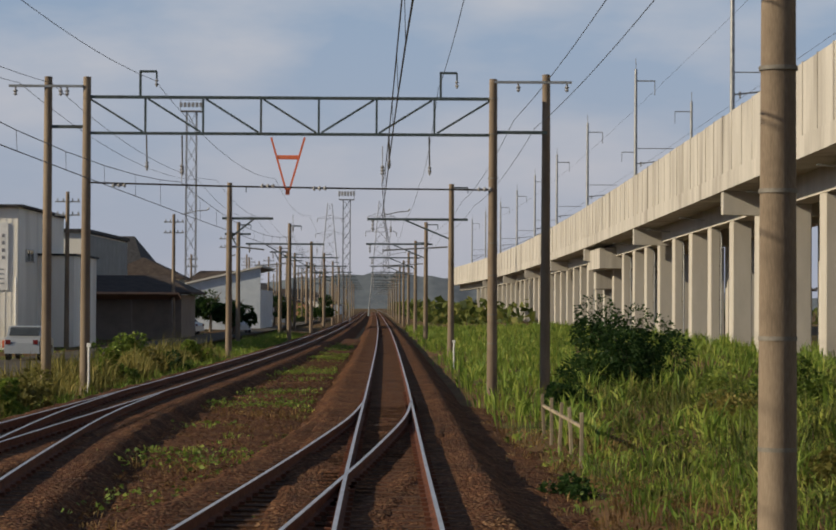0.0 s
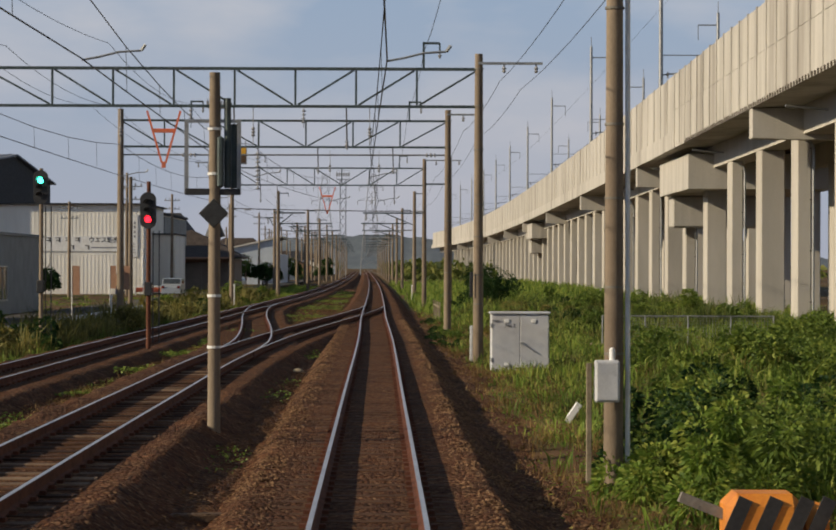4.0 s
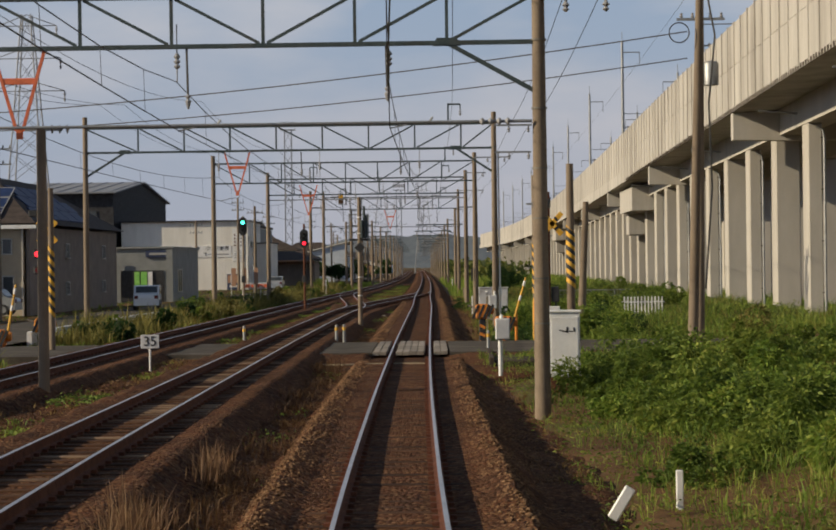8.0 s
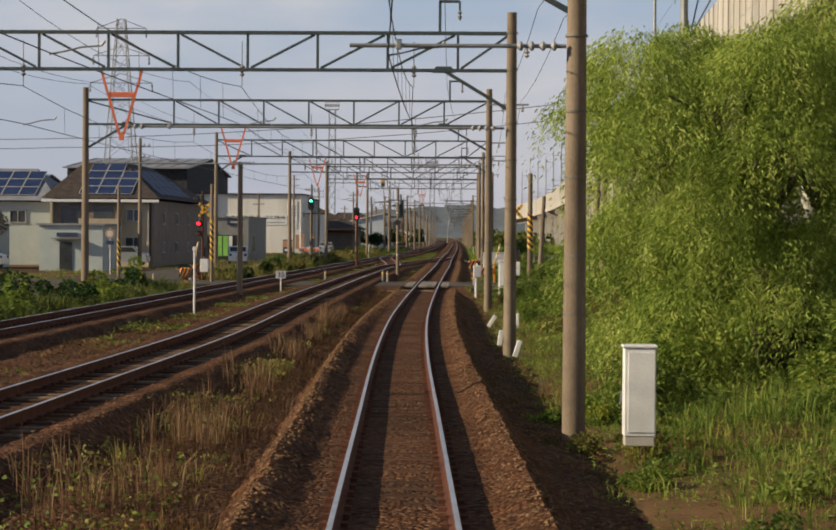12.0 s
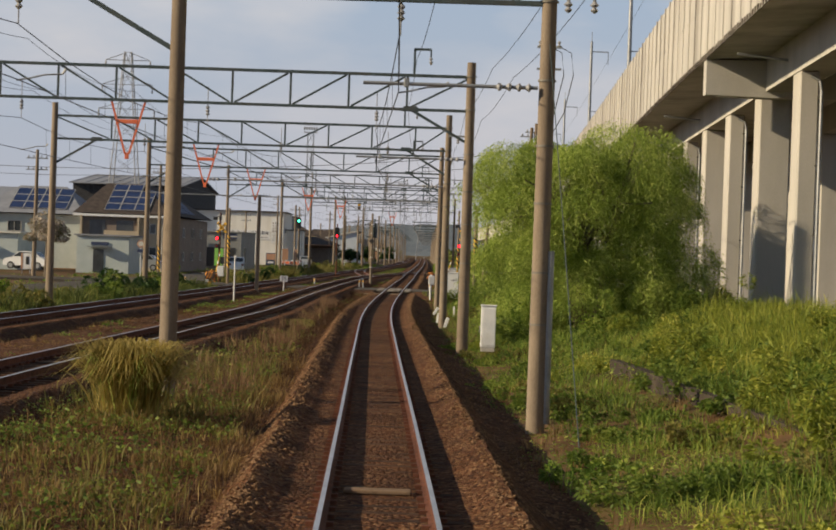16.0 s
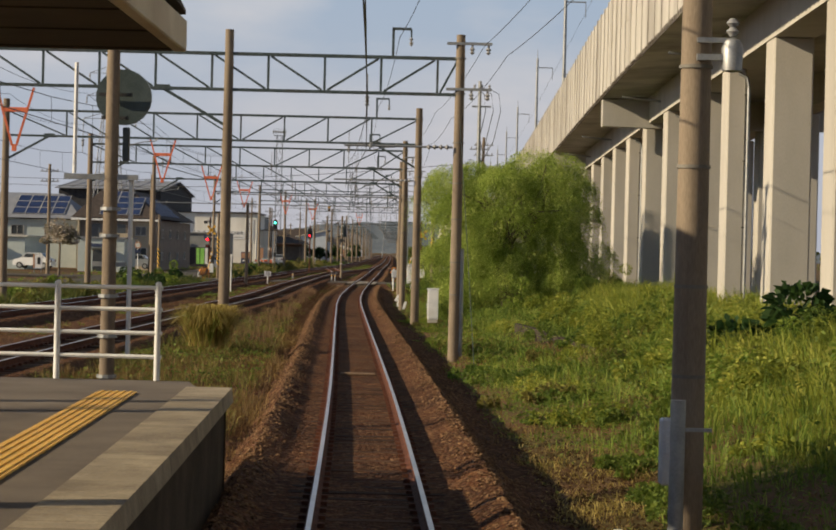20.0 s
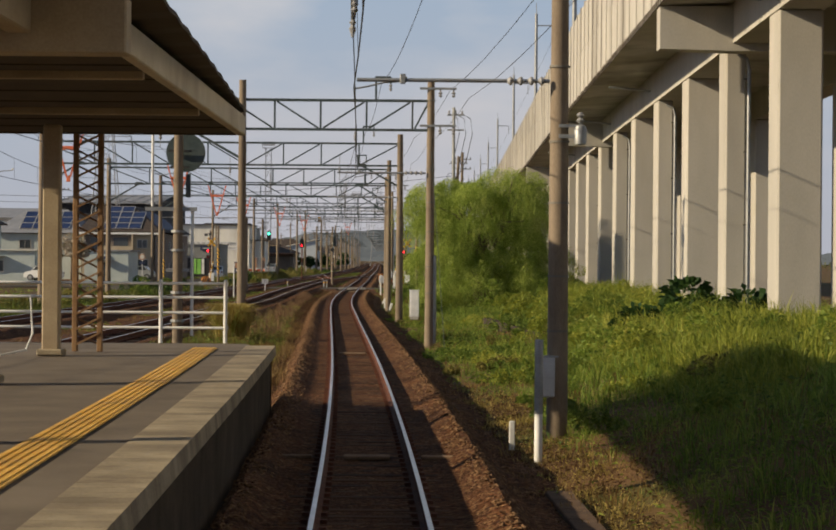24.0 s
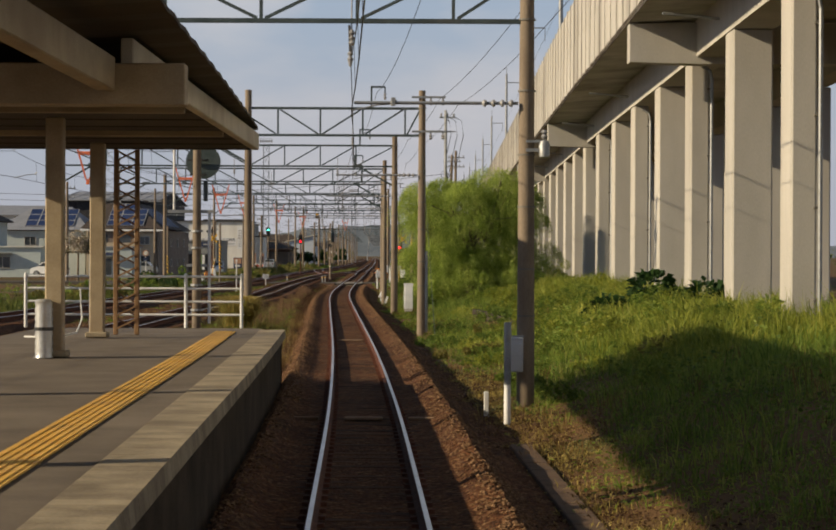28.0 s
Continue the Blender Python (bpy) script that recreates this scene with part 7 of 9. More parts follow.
# white commercial hall
wc = thing("white_hall", (-38, 185, -0.4), "long white rendered commercial hall with a flat roof", "commercial building")
part("wall", walls(-16, 11.2, -11, 14, 0, 8.5), "whitewall", wc)
part("parapet", Geo().box((-2.4, 1.5, 8.6), (27.8, 25.6, 0.3)), "tile", wc)
part("side_strip", Geo().box((11.3, 1.5, 4.2), (0.12, 24.6, 8.2)), "shopgrey", wc)
for k in range(4):
    part("lettering", Geo().box((3.0 + 1.3 * k, -11.06, 5.6), (0.8, 0.05, 0.9)), "frame", wc)
for x in (-10, -4, 6):
    window(wc, x, -11.02, 3.2, 2.4, 1.4)
# low grey shop
sh_ = thing("grey_shop", (-20.5, 42, -0.4), "low grey shop with a dark sign and a green banner", "shop")
part("wall", walls(-5.6, 0.23, -6, 10.5, 0, 4.3), "shopgrey", sh_)
part("roof", Geo().box((-2.7, 2.25, 4.36), (6.1, 16.9, 0.14)), "shopgrey", sh_)
part("sign", Geo().box((-0.9, -6.1, 3.85), (2.0, 0.12, 0.55)), "navy", sh_, "dark sign board")
part("sign_lettering", Geo().box((-0.85, -6.17, 3.85), (1.5, 0.02, 0.18)), "frame", sh_)
part("entrance", Geo().box((-2.2, -6.04, 1.3), (3.4, 0.08, 2.5)), "black", sh_, "dark glazed entrance")
part("pillar", Geo().box((0.0, -6.1, 2.1), (0.5, 0.3, 4.2)), "shopgrey", sh_)
for x, w in ((-2.6, 0.4), (-2.05, 0.5), (-1.55, 0.35)):
    part("banner", Geo().box((x, -6.14, 1.45), (w, 0.03, 2.0)), "banner" if x < -1.8 else "white", sh_, "bright shop banner")
window(sh_, 0.25, -2.0, 1.7, 2.4, 1.8, "y")
part("red_sign", Geo().box((-5.0, -6.5, 2.4), (0.6, 0.1, 2.6), 0.02), "redsign", sh_, "red and black upright sign")
for k, (x, y) in enumerate(((-15.4, 52), (-15.0, 30), (-17.0, 58))):
    fl = thing("banner_flag", (x, y, -0.3), "tall narrow red-brown banner flag on a pole", "banner flag", "banner flags")
    part("pole", Geo().tube((0, 0, 0), (0, 0, 2.8), 0.025, n=6), "white", fl)
    part("cloth", Geo().box((0.2, 0, 1.85), (0.36, 0.02, 1.4)), "redtile", fl)


def car(x, y, turn, paint, label):
    t = thing("car", (x, y, -0.22), label, "car", "parked cars")
    t.rotation_euler = (0, 0, turn)
    prof = [(-1.9, 0.3), (-1.88, 0.75), (-1.7, 0.95), (-1.35, 1.05), (-0.9, 1.48), (0.55, 1.5), (1.05, 1.02), (1.75, 0.86), (1.9, 0.65), (1.9, 0.3)]
    part("body", Geo().prism(prof, "x", -0.76, 0.76), paint, t)
    part("side_glass", Geo().prism([(-1.2, 1.06), (-0.83, 1.42), (0.5, 1.44), (0.92, 1.06)], "x", -0.775, 0.775), "glass", t)
    part("rear_window", Geo().box((0, -1.16, 1.26), (1.3, 0.03, 0.5), 0, Matrix.Rotation(-0.8, 4, "X")), "glass", t)
    part("windscreen", Geo().box((0, 0.84, 1.26), (1.3, 0.03, 0.62), 0, Matrix.Rotation(0.82, 4, "X")), "glass", t)
    for sx in (-0.7, 0.7):
        for sy in (-1.2, 1.2):
            w = part("wheel", Geo().tube((sx - 0.1, sy, 0.31), (sx + 0.1, sy, 0.31), 0.31, n=18), "black", t, "black tyre", True)
            part("rim", Geo().tube((sx - 0.105, sy, 0.31), (sx + 0.105, sy, 0.31), 0.19, n=14), "galv", w)
    for sx in (-0.6, 0.6):
        part("tail_light", Geo().box((sx, -1.9, 0.8), (0.22, 0.05, 0.2), 0.01), "red_off", t)
        part("headlight", Geo().box((sx, 1.86, 0.72), (0.3, 0.08, 0.16), 0.01), "ceramic", t)
    return t


car(-16.6, -3.0, 0.1, "car_white", "white compact car on the street")
car(-24.2, -13.5, 1.5, "car_silver", "silver car parked before the apartment house")
car(-31.5, -30.0, 1.4, "car_white", "white car parked by the pale blue house")
car(-17.2, 96.0, 0.0, "car_silver", "silver car on the street")
car(-15.5, 190.0, 0.2, "car_white", "white car far along the street")
car(-19.5, 178.0, 1.2, "car_silver", "dark silver car by the porch house")
# round no-entry type sign by the street and a small board
rs = thing("road_sign", (-19.6, -45.0, -0.3), "road sign post with a round plate and an arrow plate", "road sign")
part("post", Geo().tube((0, 0, 0), (0, 0, 2.9), 0.035, n=8), "white", rs)
part("plate", Geo().tube((0, -0.05, 2.55), (0, -0.08, 2.55), 0.3, n=20), "redtile", rs, "round red plate", True)
part("inner", Geo().tube((0, -0.083, 2.55), (0, -0.09, 2.55), 0.2, n=20), "siding", rs)
part("arrow_plate", Geo().box((0, -0.06, 2.0), (0.5, 0.03, 0.24)), "navy", rs)
bd = thing("advert_board", (-27.5, -50.0, -0.3), "small white and red roadside notice board", "notice board")
part("panel", Geo().box((0, 0, 0.95), (0.8, 0.05, 1.2)), "white", bd)
part("stripe", Geo().box((-0.33, -0.03, 0.95), (0.14, 0.02, 1.2)), "redtile", bd)
part("mark", Geo().box((0.1, -0.03, 1.0), (0.25, 0.02, 0.6)), "black", bd)
for x in (-0.3, 0.3):
    part("leg", Geo().box((x, 0, 0.2), (0.05, 0.05, 0.4)), "galv", bd)


M["pylon"] = mat("pylon_steel", (0.20, 0.21, 0.23), (0.29, 0.30, 0.32), 1, 0.6, 0.3, bump=0)


def lattice_tower(x, y, h, base, label, arms=(), lamps=False):
    t = thing("lattice_tower", (x, y, -0.5), label, "lattice tower", "lattice towers")
    w = lambda z: base * (1 - 0.82 * z / h) if not lamps else base
    for sx in (-1, 1):
        for sy in (-1, 1):
            part("leg", Geo().bar((sx * w(0), sy * w(0), 0), (sx * w(h), sy * w(h), h), 0.11 if not lamps else 0.12), "pylon", t)
    n = 12
    br = Geo()
    for k in range(n):
        z0, z1 = h * k / n, h * (k + 1) / n
        a, b = w(z0), w(z1)
        for s in (-1, 1):
            br.bar((-a, s * a, z0), (b, s * b, z1), 0.05).bar((a, s * a, z0), (-b, s * b, z1), 0.05)
            br.bar((s * a, -a, z0), (s * b, b, z1), 0.05)
    part("bracing", br, "pylon", t)
    for z, l in arms:
        part("arm", Geo().bar((-l, 0, z), (l, 0, z), 0.1).bar((-l, 0, z), (0, 0, z + 1.2), 0.09).bar((l, 0, z), (0, 0, z + 1.2), 0.09), "pylon", t)
        for q in (-l, l):
            part("insulator", Geo().lathe((q, 0, z - 1.2), [(0.05, 0), (0.14, 0.3), (0.05, 0.5), (0.14, 0.8), (0.05, 1.2)], 8), "ceramic", t)
    if lamps:
        part("platform", Geo().box((0, 0, h), (base * 4.2, base * 3, 0.12)), "pylon", t)
        for k in range(6):
            part("floodlight", Geo().box((-base * 2 + base * 0.8 * k, -base * 1.4, h + 0.9), (base * 0.6, 0.3, 0.7), 0.03), "pylon", t)
        part("railing", Geo().bar((-base * 2.1, -base * 1.5, h + 1.6), (base * 2.1, -base * 1.5, h + 1.6), 0.07).bar((-base * 2.1, -base * 1.5, h), (-base * 2.1, -base * 1.5, h + 1.6), 0.07).bar((base * 2.1, -base * 1.5, h), (base * 2.1, -base * 1.5, h + 1.6), 0.07), "pylon", t)
    return t


lattice_tower(-43.7, 96, 30.2, 2.7, "tall grey lattice transmission pylon with crossarms", ((22, 4.0), (25.5, 3.6), (29, 3.2)))
lattice_tower(-34, 325, 32, 0.75, "slim lattice floodlight tower with a lamp platform", (), True)
lattice_tower(-10.6, 330, 19, 0.55, "far lattice floodlight tower", (), True)
lattice_tower(-9, 560, 30, 3.2, "distant lattice transmission pylon", ((22, 4.0), (26, 3.5)))
lattice_tower(-28, 700, 36, 4.0, "distant lattice transmission pylon", ((26, 4.6), (31, 4.0)))

# small houses far along the line
random.seed(21)
protos = []
for wm, rm, h in (("siding", "tile", 5.4), ("beige", "browntile", 5.6), ("paleblue", "tile", 3.2), ("siding", "redtile", 3.4)):
    t = thing("distant_house", (0, -3000, 0), "small distant house with a tiled roof", "house", "distant houses")
    part("wall", walls(-4.5, 4.5, -4, 4, 0, h), wm, t)
    part("roof", hip(-5.1, 5.1, -4.6, 4.6, h, h + 2.2, 2.4), rm, t)
    for x in (-2.6, 0.2, 2.8):
        window(t, x, -4.02, h - 1.5, 1.3, 1.0)
    protos.append(t)
spots = [(-26 - 0.02 * y + random.uniform(-10, 6), y) for y in range(215, 900, 22)] + [(-60 + random.uniform(-14, 8), y) for y in range(60, 600, 28)] + [(34 + random.uniform(0, 30), y) for y in range(300, 900, 60)] + [(-75 + random.uniform(-10, 10), y) for y in range(-120, 60, 26)]
for i, (x, y) in enumerate(spots):
    p = protos[i % 4]
    m = Matrix.Translation((x, y, -0.4)) @ Matrix.Rotation(random.uniform(-0.3, 0.3) + (i % 3) * 1.57, 4, "Z")
    if i < 4:
        p.matrix_basis = m
    else:
        copy_thing(p, m)
# poles and pale sheds of the town, far along both sides
random.seed(44)
far_pole = utility_pole(-24.0, 330.0, 9.0, 0.0, "slim utility pole far along the street", 2)
for k in range(44):
    y = 240 + 13 * k + random.uniform(-5, 5)
    x = line_c(y) - random.choice((5.5, 7.5, 10.0, 13.0, 17.0)) + random.uniform(-1.0, 1.0)
    copy_thing(far_pole, Matrix.Translation((x, y, random.uniform(-1.8, -0.4))))
for k in range(14):
    y = 330 + 38 * k
    t = thing("distant_shed", (line_c(y) - random.uniform(9, 15), y, -0.4), ("small pale roadside shed far along the line", "small faded red roadside shed far along the line", "small blue-grey roadside shed far along the line")[k % 3], "shed", "distant sheds")
    w, d, h = random.uniform(2.2, 4.0), random.uniform(3, 6), random.uniform(2.4, 3.8)
    part("wall", walls(-w, w, -d, d, 0, h), ("whitewall", "redtile", "bluewhite")[k % 3], t)
    part("roof", gable_y(-w - 0.3, w + 0.3, -d - 0.3, d + 0.3, h, h + 1.1), ("slate", "browntile", "tile")[k % 3], t)
    part("gable", Geo().prism([(-w, h), (w, h), (0, h + 0.95)], "y", -d, -d + 0.15), ("whitewall", "redtile", "bluewhite")[k % 3], t)
# far hills and town edge
hill = Geo()
hx = steps(-1500, 1500, 6)
for x in hx:
    h = 15 + 12 * noise.noise((x * 0.006, 1.7, 0)) + 7 * noise.noise((x * 0.03, 4.0, 0)) + 3 * noise.noise((x * 0.11, 2.0, 0)) + 12 * math.exp(-((x + 60) / 120) ** 2)
    hill.v += [(x, 1900, -2), (x, 1960, h), (x, 2100, h * 0.9), (x, 2200, -2)]
hill.f = [(4 * j + i, 4 * j + i + 1, 4 * j + 5 + i, 4 * j + 4 + i) for j in range(len(hx) - 1) for i in range(3)]
# blue-grey of distant haze is put into the hills' base colour
M["hill"] = mat("hazy_woods", (0.085, 0.105, 0.13), (0.14, 0.165, 0.19), 0.02, 0.95, bump=0, fine=0.08)
single("backdrop", hill, "hill", "low wooded hills on the horizon, coloured blue-grey for haze", "hills", kind="structure", smooth=True)

# ---- plants ----
rng = np.random.default_rng(5)


def tri_mesh(name, co, tris, material, label, category, kind="stuff", parent=None):
    """Mesh from arrays of points and triangles."""
    me = bpy.data.meshes.new(name)
    n = len(tris)
    me.vertices.add(len(co))
    me.vertices.foreach_set("co", co.astype(np.float32).ravel())
    me.loops.add(n * 3)
    me.loops.foreach_set("vertex_index", tris.astype(np.int32).ravel())
    me.polygons.add(n)
    me.polygons.foreach_set("loop_start", np.arange(0, n * 3, 3, dtype=np.int32))
    me.polygons.foreach_set("loop_total", np.full(n, 3, dtype=np.int32))
    me.update(calc_edges=True)
    me.materials.append(M[material])
    ob = new(name, me)
    if parent:
        ob.parent = parent
        return ob
    return tagged(ob, label, category, "", kind)


def blades(p, h, w, bend, lean=None):
    """Bent grass blades: root points p (n,3), heights, widths, bends (n) and ways to lean (n,2)."""
    n = len(p)
    a = rng.uniform(0, 2 * np.pi, n)
    side = np.stack([np.cos(a), np.sin(a), np.zeros(n)], 1)
    if lean is None:
        b = rng.uniform(0, 2 * np.pi, n)
        lean = np.stack([np.cos(b), np.sin(b)], 1)
    lean = np.concatenate([lean, np.zeros((n, 1))], 1)
    up = np.array([0, 0, 1.0])
    mid = p + up * (h * 0.55)[:, None] + lean * (bend * h * 0.2)[:, None]
    tip = p + up * (h * (1 - 0.35 * bend))[:, None] + lean * (bend * h * 0.8)[:, None]
    hw = (w / 2)[:, None]
    co = np.stack([p, mid - side * hw, mid + side * hw, tip], 1).reshape(-1, 3)
    o = (np.arange(n) * 4)[:, None]
    return co, np.concatenate([o + np.array([[0, 2, 1]]), o + np.array([[1, 2, 3]])], 0)


def leaves(p, d, size, ratio=0.5, droop=0.3):
    """Leaf rhombs at p that point along d (n,3)."""
    n = len(p)
    d = d / np.linalg.norm(d, axis=1)[:, None]
    r = rng.normal(size=(n, 3))
    s = np.cross(d, r)
    s /= np.linalg.norm(s, axis=1)[:, None] + 1e-9
    L_ = size[:, None]
    a = p
    b = p + d * L_ * 0.45 + s * L_ * ratio * 0.5
    c = p + d * L_ - np.array([0, 0, 1.0]) * L_ * droop
    e = p + d * L_ * 0.45 - s * L_ * ratio * 0.5
    co = np.stack([a, b, c, e], 1).reshape(-1, 3)
    o = (np.arange(n) * 4)[:, None]
    return co, np.concatenate([o + np.array([[0, 1, 2]]), o + np.array([[0, 2, 3]])], 0)


TY = np.arange(-460.0, 1300.0, 1.0)


def table(fn):
    """The same curve for arrays."""
    xs = np.array([fn(float(y)) for y in TY])
    return lambda y: np.interp(y, TY, xs)


la, lb, lc, ev, dv = table(line_a), table(line_b), table(line_c), table(edge_v), table(drop)


def patch(x, y, s, seed=0.0):
    """Smooth pseudo-noise from waves, 0 to 1."""
    v = np.sin(x * s * 1.3 + seed) * np.cos(y * s * 0.9 - seed) + 0.6 * np.sin((x * 0.7 + y) * s * 2.3 + seed * 2) + 0.4 * np.cos((x - y * 0.6) * s * 4.1 + seed)
    return np.clip(0.5 + v * 0.27, 0, 1)


def gz(x, y):
    if len(x) < 20000:
        return np.array([ground_z(float(a), float(b)) for a, b in zip(x, y)])
    d = np.minimum(np.abs(x - la(y)), np.abs(x - lc(y)))
    d = np.where(y < 52, np.minimum(d, np.abs(x - lb(y))), d)
    z = -0.53 + 0.35 * np.clip((x - 6) / 9, 0, 1) + 0.05 * np.sin(x * 0.7) * np.cos(y * 0.4) - 0.12 * np.clip(3 - d, 0, 3) + bank(x, y, ev(y))
    return z + dv(y) * np.clip((6.0 - np.abs(x - la(y))) / 2.5, 0, 1)


def scatter(n, xs, ys, keep):
    y = rng.uniform(ys[0], ys[1], n)
    x0, x1 = xs(y)
    x = x0 + (x1 - x0) * rng.uniform(0, 1, n)
    k = (y < -72.5) | (y > -61.5)
    if keep is not None:
        k &= rng.uniform(0, 1, n) < keep(x, y)
    return x[k], y[k]


def field(name, n, xs, ys, hh, ww, bend, material, label, keep=None, zf=None, per=13, spread=0.11):
    """Grass in tufts over a region: xs(y) gives its two sides, per the blades of a tuft."""
    cx, cy = scatter(n // per, xs, ys, keep)
    m = len(cx)
    ch = hh(cx, cy) * rng.uniform(0.45, 1.35, m)
    cb = rng.uniform(*bend, m)
    w = rng.uniform(0, 2 * np.pi, m)
    i = np.repeat(np.arange(m), per)
    off = rng.normal(scale=spread, size=(len(i), 2)) * rng.uniform(0.5, 1.5, m)[i][:, None]
    x, y = cx[i] + off[:, 0], cy[i] + off[:, 1]
    lean = off / (spread * 1.2) + np.stack([np.cos(w), np.sin(w)], 1)[i] * 0.5 + rng.normal(scale=0.4, size=off.shape)
    lean /= np.maximum(1.0, np.linalg.norm(lean, axis=1))[:, None]
    h = ch[i] * rng.uniform(0.5, 1.15, len(i))
    z = (zf or gz)(x, y) - 0.03
    co, tr = blades(np.stack([x, y, z], 1), h, ww * rng.uniform(0.6, 1.5, len(i)), np.clip(cb[i] + rng.normal(scale=0.2, size=len(i)), 0.05, 1.6), lean)
    return tri_mesh(name, co, tr, material, label, "grass")


def cover(name, n, xs, ys, hh, size, material, label, keep=None, zf=None, ratio=0.6):
    """Leafy ground cover: small leaves at all heights up to hh."""
    x, y = scatter(n, xs, ys, keep)
    m = len(x)
    z = (zf or gz)(x, y) + hh(x, y) * rng.uniform(0.05, 1.0, m) ** 0.7
    d = rng.normal(size=(m, 3))
    d[:, 2] = np.abs(d[:, 2]) * 0.5
    co, tr = leaves(np.stack([x, y, z], 1), d, size * rng.uniform(0.55, 1.5, m), ratio, 0.25)
    return tri_mesh(name, co, tr, material, label, "weeds")


def right(y):
    return la(y) + 2.5, ev(y) + 6.0


def off_a(x, y):
    return x - la(y)


def bare(x, y):
    """Where earth shows: a trodden strip by the ballast near the platform, a scar on the far bank, small gaps."""
    o = off_a(x, y)
    strip = np.clip((3.9 + 0.5 * np.sin(y * 0.45) - o) / 0.9, 0, 1) * np.clip((-196.0 - y) / 8.0, 0, 1)
    scar = np.exp(-(((o - 4.7) / 1.4) ** 2) - ((y - 11.0) / 6.5) ** 2) * 1.25
    gaps = np.clip(patch(x, y, 0.42, 3.9) - 0.62, 0, 1) * 2.2 * np.clip((y + 75.0) / 15.0, 0, 1)
    ditch = np.clip(1.4 - np.abs(x - 8.55 + 0.07 * (y + 155.0)) / 0.55, 0, 1) * (np.abs(y + 173.0) < 13.0)
    return np.clip(1.0 - strip - scar - gaps - ditch, 0.04, 1.0)


# right of the line, from the ballast to the piers
field("tall_grass", 260000, right, (-252, -60), lambda x, y: 0.26 + 0.55 * patch(x, y, 0.35, 1.0) * np.clip((off_a(x, y) - 2.3) / 4.0, 0.25, 1.0), 0.014, (0.3, 1.2), "grass", "tall green and yellow grass between the line and the viaduct", lambda x, y: bare(x, y) * np.clip((off_a(x, y) - 2.6) / 2.0, 0.15, 1.0))
field("tall_grass", 90000, right, (-60, 40), lambda x, y: 0.3 + 0.55 * patch(x, y, 0.35, 1.0) * np.clip((off_a(x, y) - 2.3) / 3.0, 0.2, 1.0), 0.024, (0.3, 1.1), "grass", "tall green and yellow grass beside the line", lambda x, y: bare(x, y) * np.clip((off_a(x, y) - 2.4) / 2.0, 0.12, 1.0))
field("tall_grass", 50000, right, (40, 260), lambda x, y: 0.45 + 0.6 * patch(x, y, 0.3, 2.0), 0.05, (0.2, 0.9), "grass", "tall green grass on the bank", None)
cover("low_weeds", 120000, lambda y: (la(y) + 2.5, la(y) + 8.5), (-250, 50), lambda x, y: 0.06 + 0.26 * patch(x, y, 0.6, 4.0), 0.055, "lush", "low leafy green weeds at the foot of the ballast", lambda x, y: np.clip((off_a(x, y) - 2.3) / 1.5, 0.1, 1.0) * bare(x, y) * patch(x, y, 0.45, 5.0) ** 1.2)
cover("leafy_weeds", 80000, lambda y: (la(y) + 5.0, ev(y) + 3.0), (-250, 60), lambda x, y: 0.2 + 0.55 * patch(x, y, 0.5, 2.0), 0.085, "lush", "knee-high leafy weeds before the piers", lambda x, y: patch(x, y, 0.3, 8.0) ** 1.6)
cover("short_grass", 130000, lambda y: (la(y) + 2.2, ev(y) + 1.0), (-252, -20), lambda x, y: 0.03 + 0.13 * patch(x, y, 0.7, 1.0), 0.085, "grass", "short green grass beneath the weeds", lambda x, y: bare(x, y) * np.clip((off_a(x, y) - 1.9) / 1.6, 0.15, 1.0), None, 0.16)
field("dry_grass", 60000, lambda y: (la(y) + 2.1, la(y) + 6.0), (-250, 60), lambda x, y: 0.12 + 0.3 * patch(x, y, 0.5, 2.2), 0.014, (0.4, 1.4), "dry", "dry straw-coloured grass beside the line", lambda x, y: patch(x, y, 0.3, 7.0) ** 1.6)
field("pier_grass", 120000, lambda y: (np.maximum(la(y) + 5.2, ev(y) - 3.4), ev(y) + 3.0), (-215, -142), lambda x, y: (0.4 + 0.75 * patch(x, y, 0.5, 1.2)) * np.clip((x - ev(y) + 3.9) / 2.6, 0.3, 1.0), 0.018, (0.4, 1.1), "yellowgrass", "tall yellow-green grass before the piers", lambda x, y: 0.35 + 0.65 * patch(x, y, 0.6, 3.0))
field("straw", 36000, lambda y: (la(y) + 6.0, ev(y) + 2.0), (-250, 40), lambda x, y: 0.35 + 0.4 * patch(x, y, 0.5, 2.2), 0.014, (0.5, 1.3), "dry", "yellowing tall grass before the piers", lambda x, y: patch(x, y, 0.3, 6.2) ** 2)
field("dead_grass", 45000, lambda y: (la(y) + 2.2, la(y) + 7.5), (-250, 40), lambda x, y: 0.06 + 0.22 * patch(x, y, 0.9, 2.2), 0.013, (0.6, 1.5), "dry", "flattened dead grass on the bare earth", lambda x, y: (1.0 - bare(x, y)) * (0.2 + 0.8 * patch(x, y, 1.1, 0.3)))
cover("earth_litter", 60000, lambda y: (la(y) + 2.2, la(y) + 7.5), (-250, 40), lambda x, y: 0.02 + 0.05 * patch(x, y, 0.9, 3.0), 0.055, "litter", "brown dead leaves and stalks on the bare earth", lambda x, y: 1.0 - bare(x, y), None, 0.3)
field("trodden_straw", 42000, lambda y: (la(y) + 2.2, la(y) + 4.6), (-246, -196), lambda x, y: 0.05 + 0.2 * patch(x, y, 1.3, 0.9), 0.012, (0.7, 1.6), "straw", "flattened straw on the trodden earth beside the ballast", lambda x, y: (1.0 - bare(x, y)) * (0.15 + 0.85 * patch(x, y, 1.4, 2.3)), None, 9, 0.14)
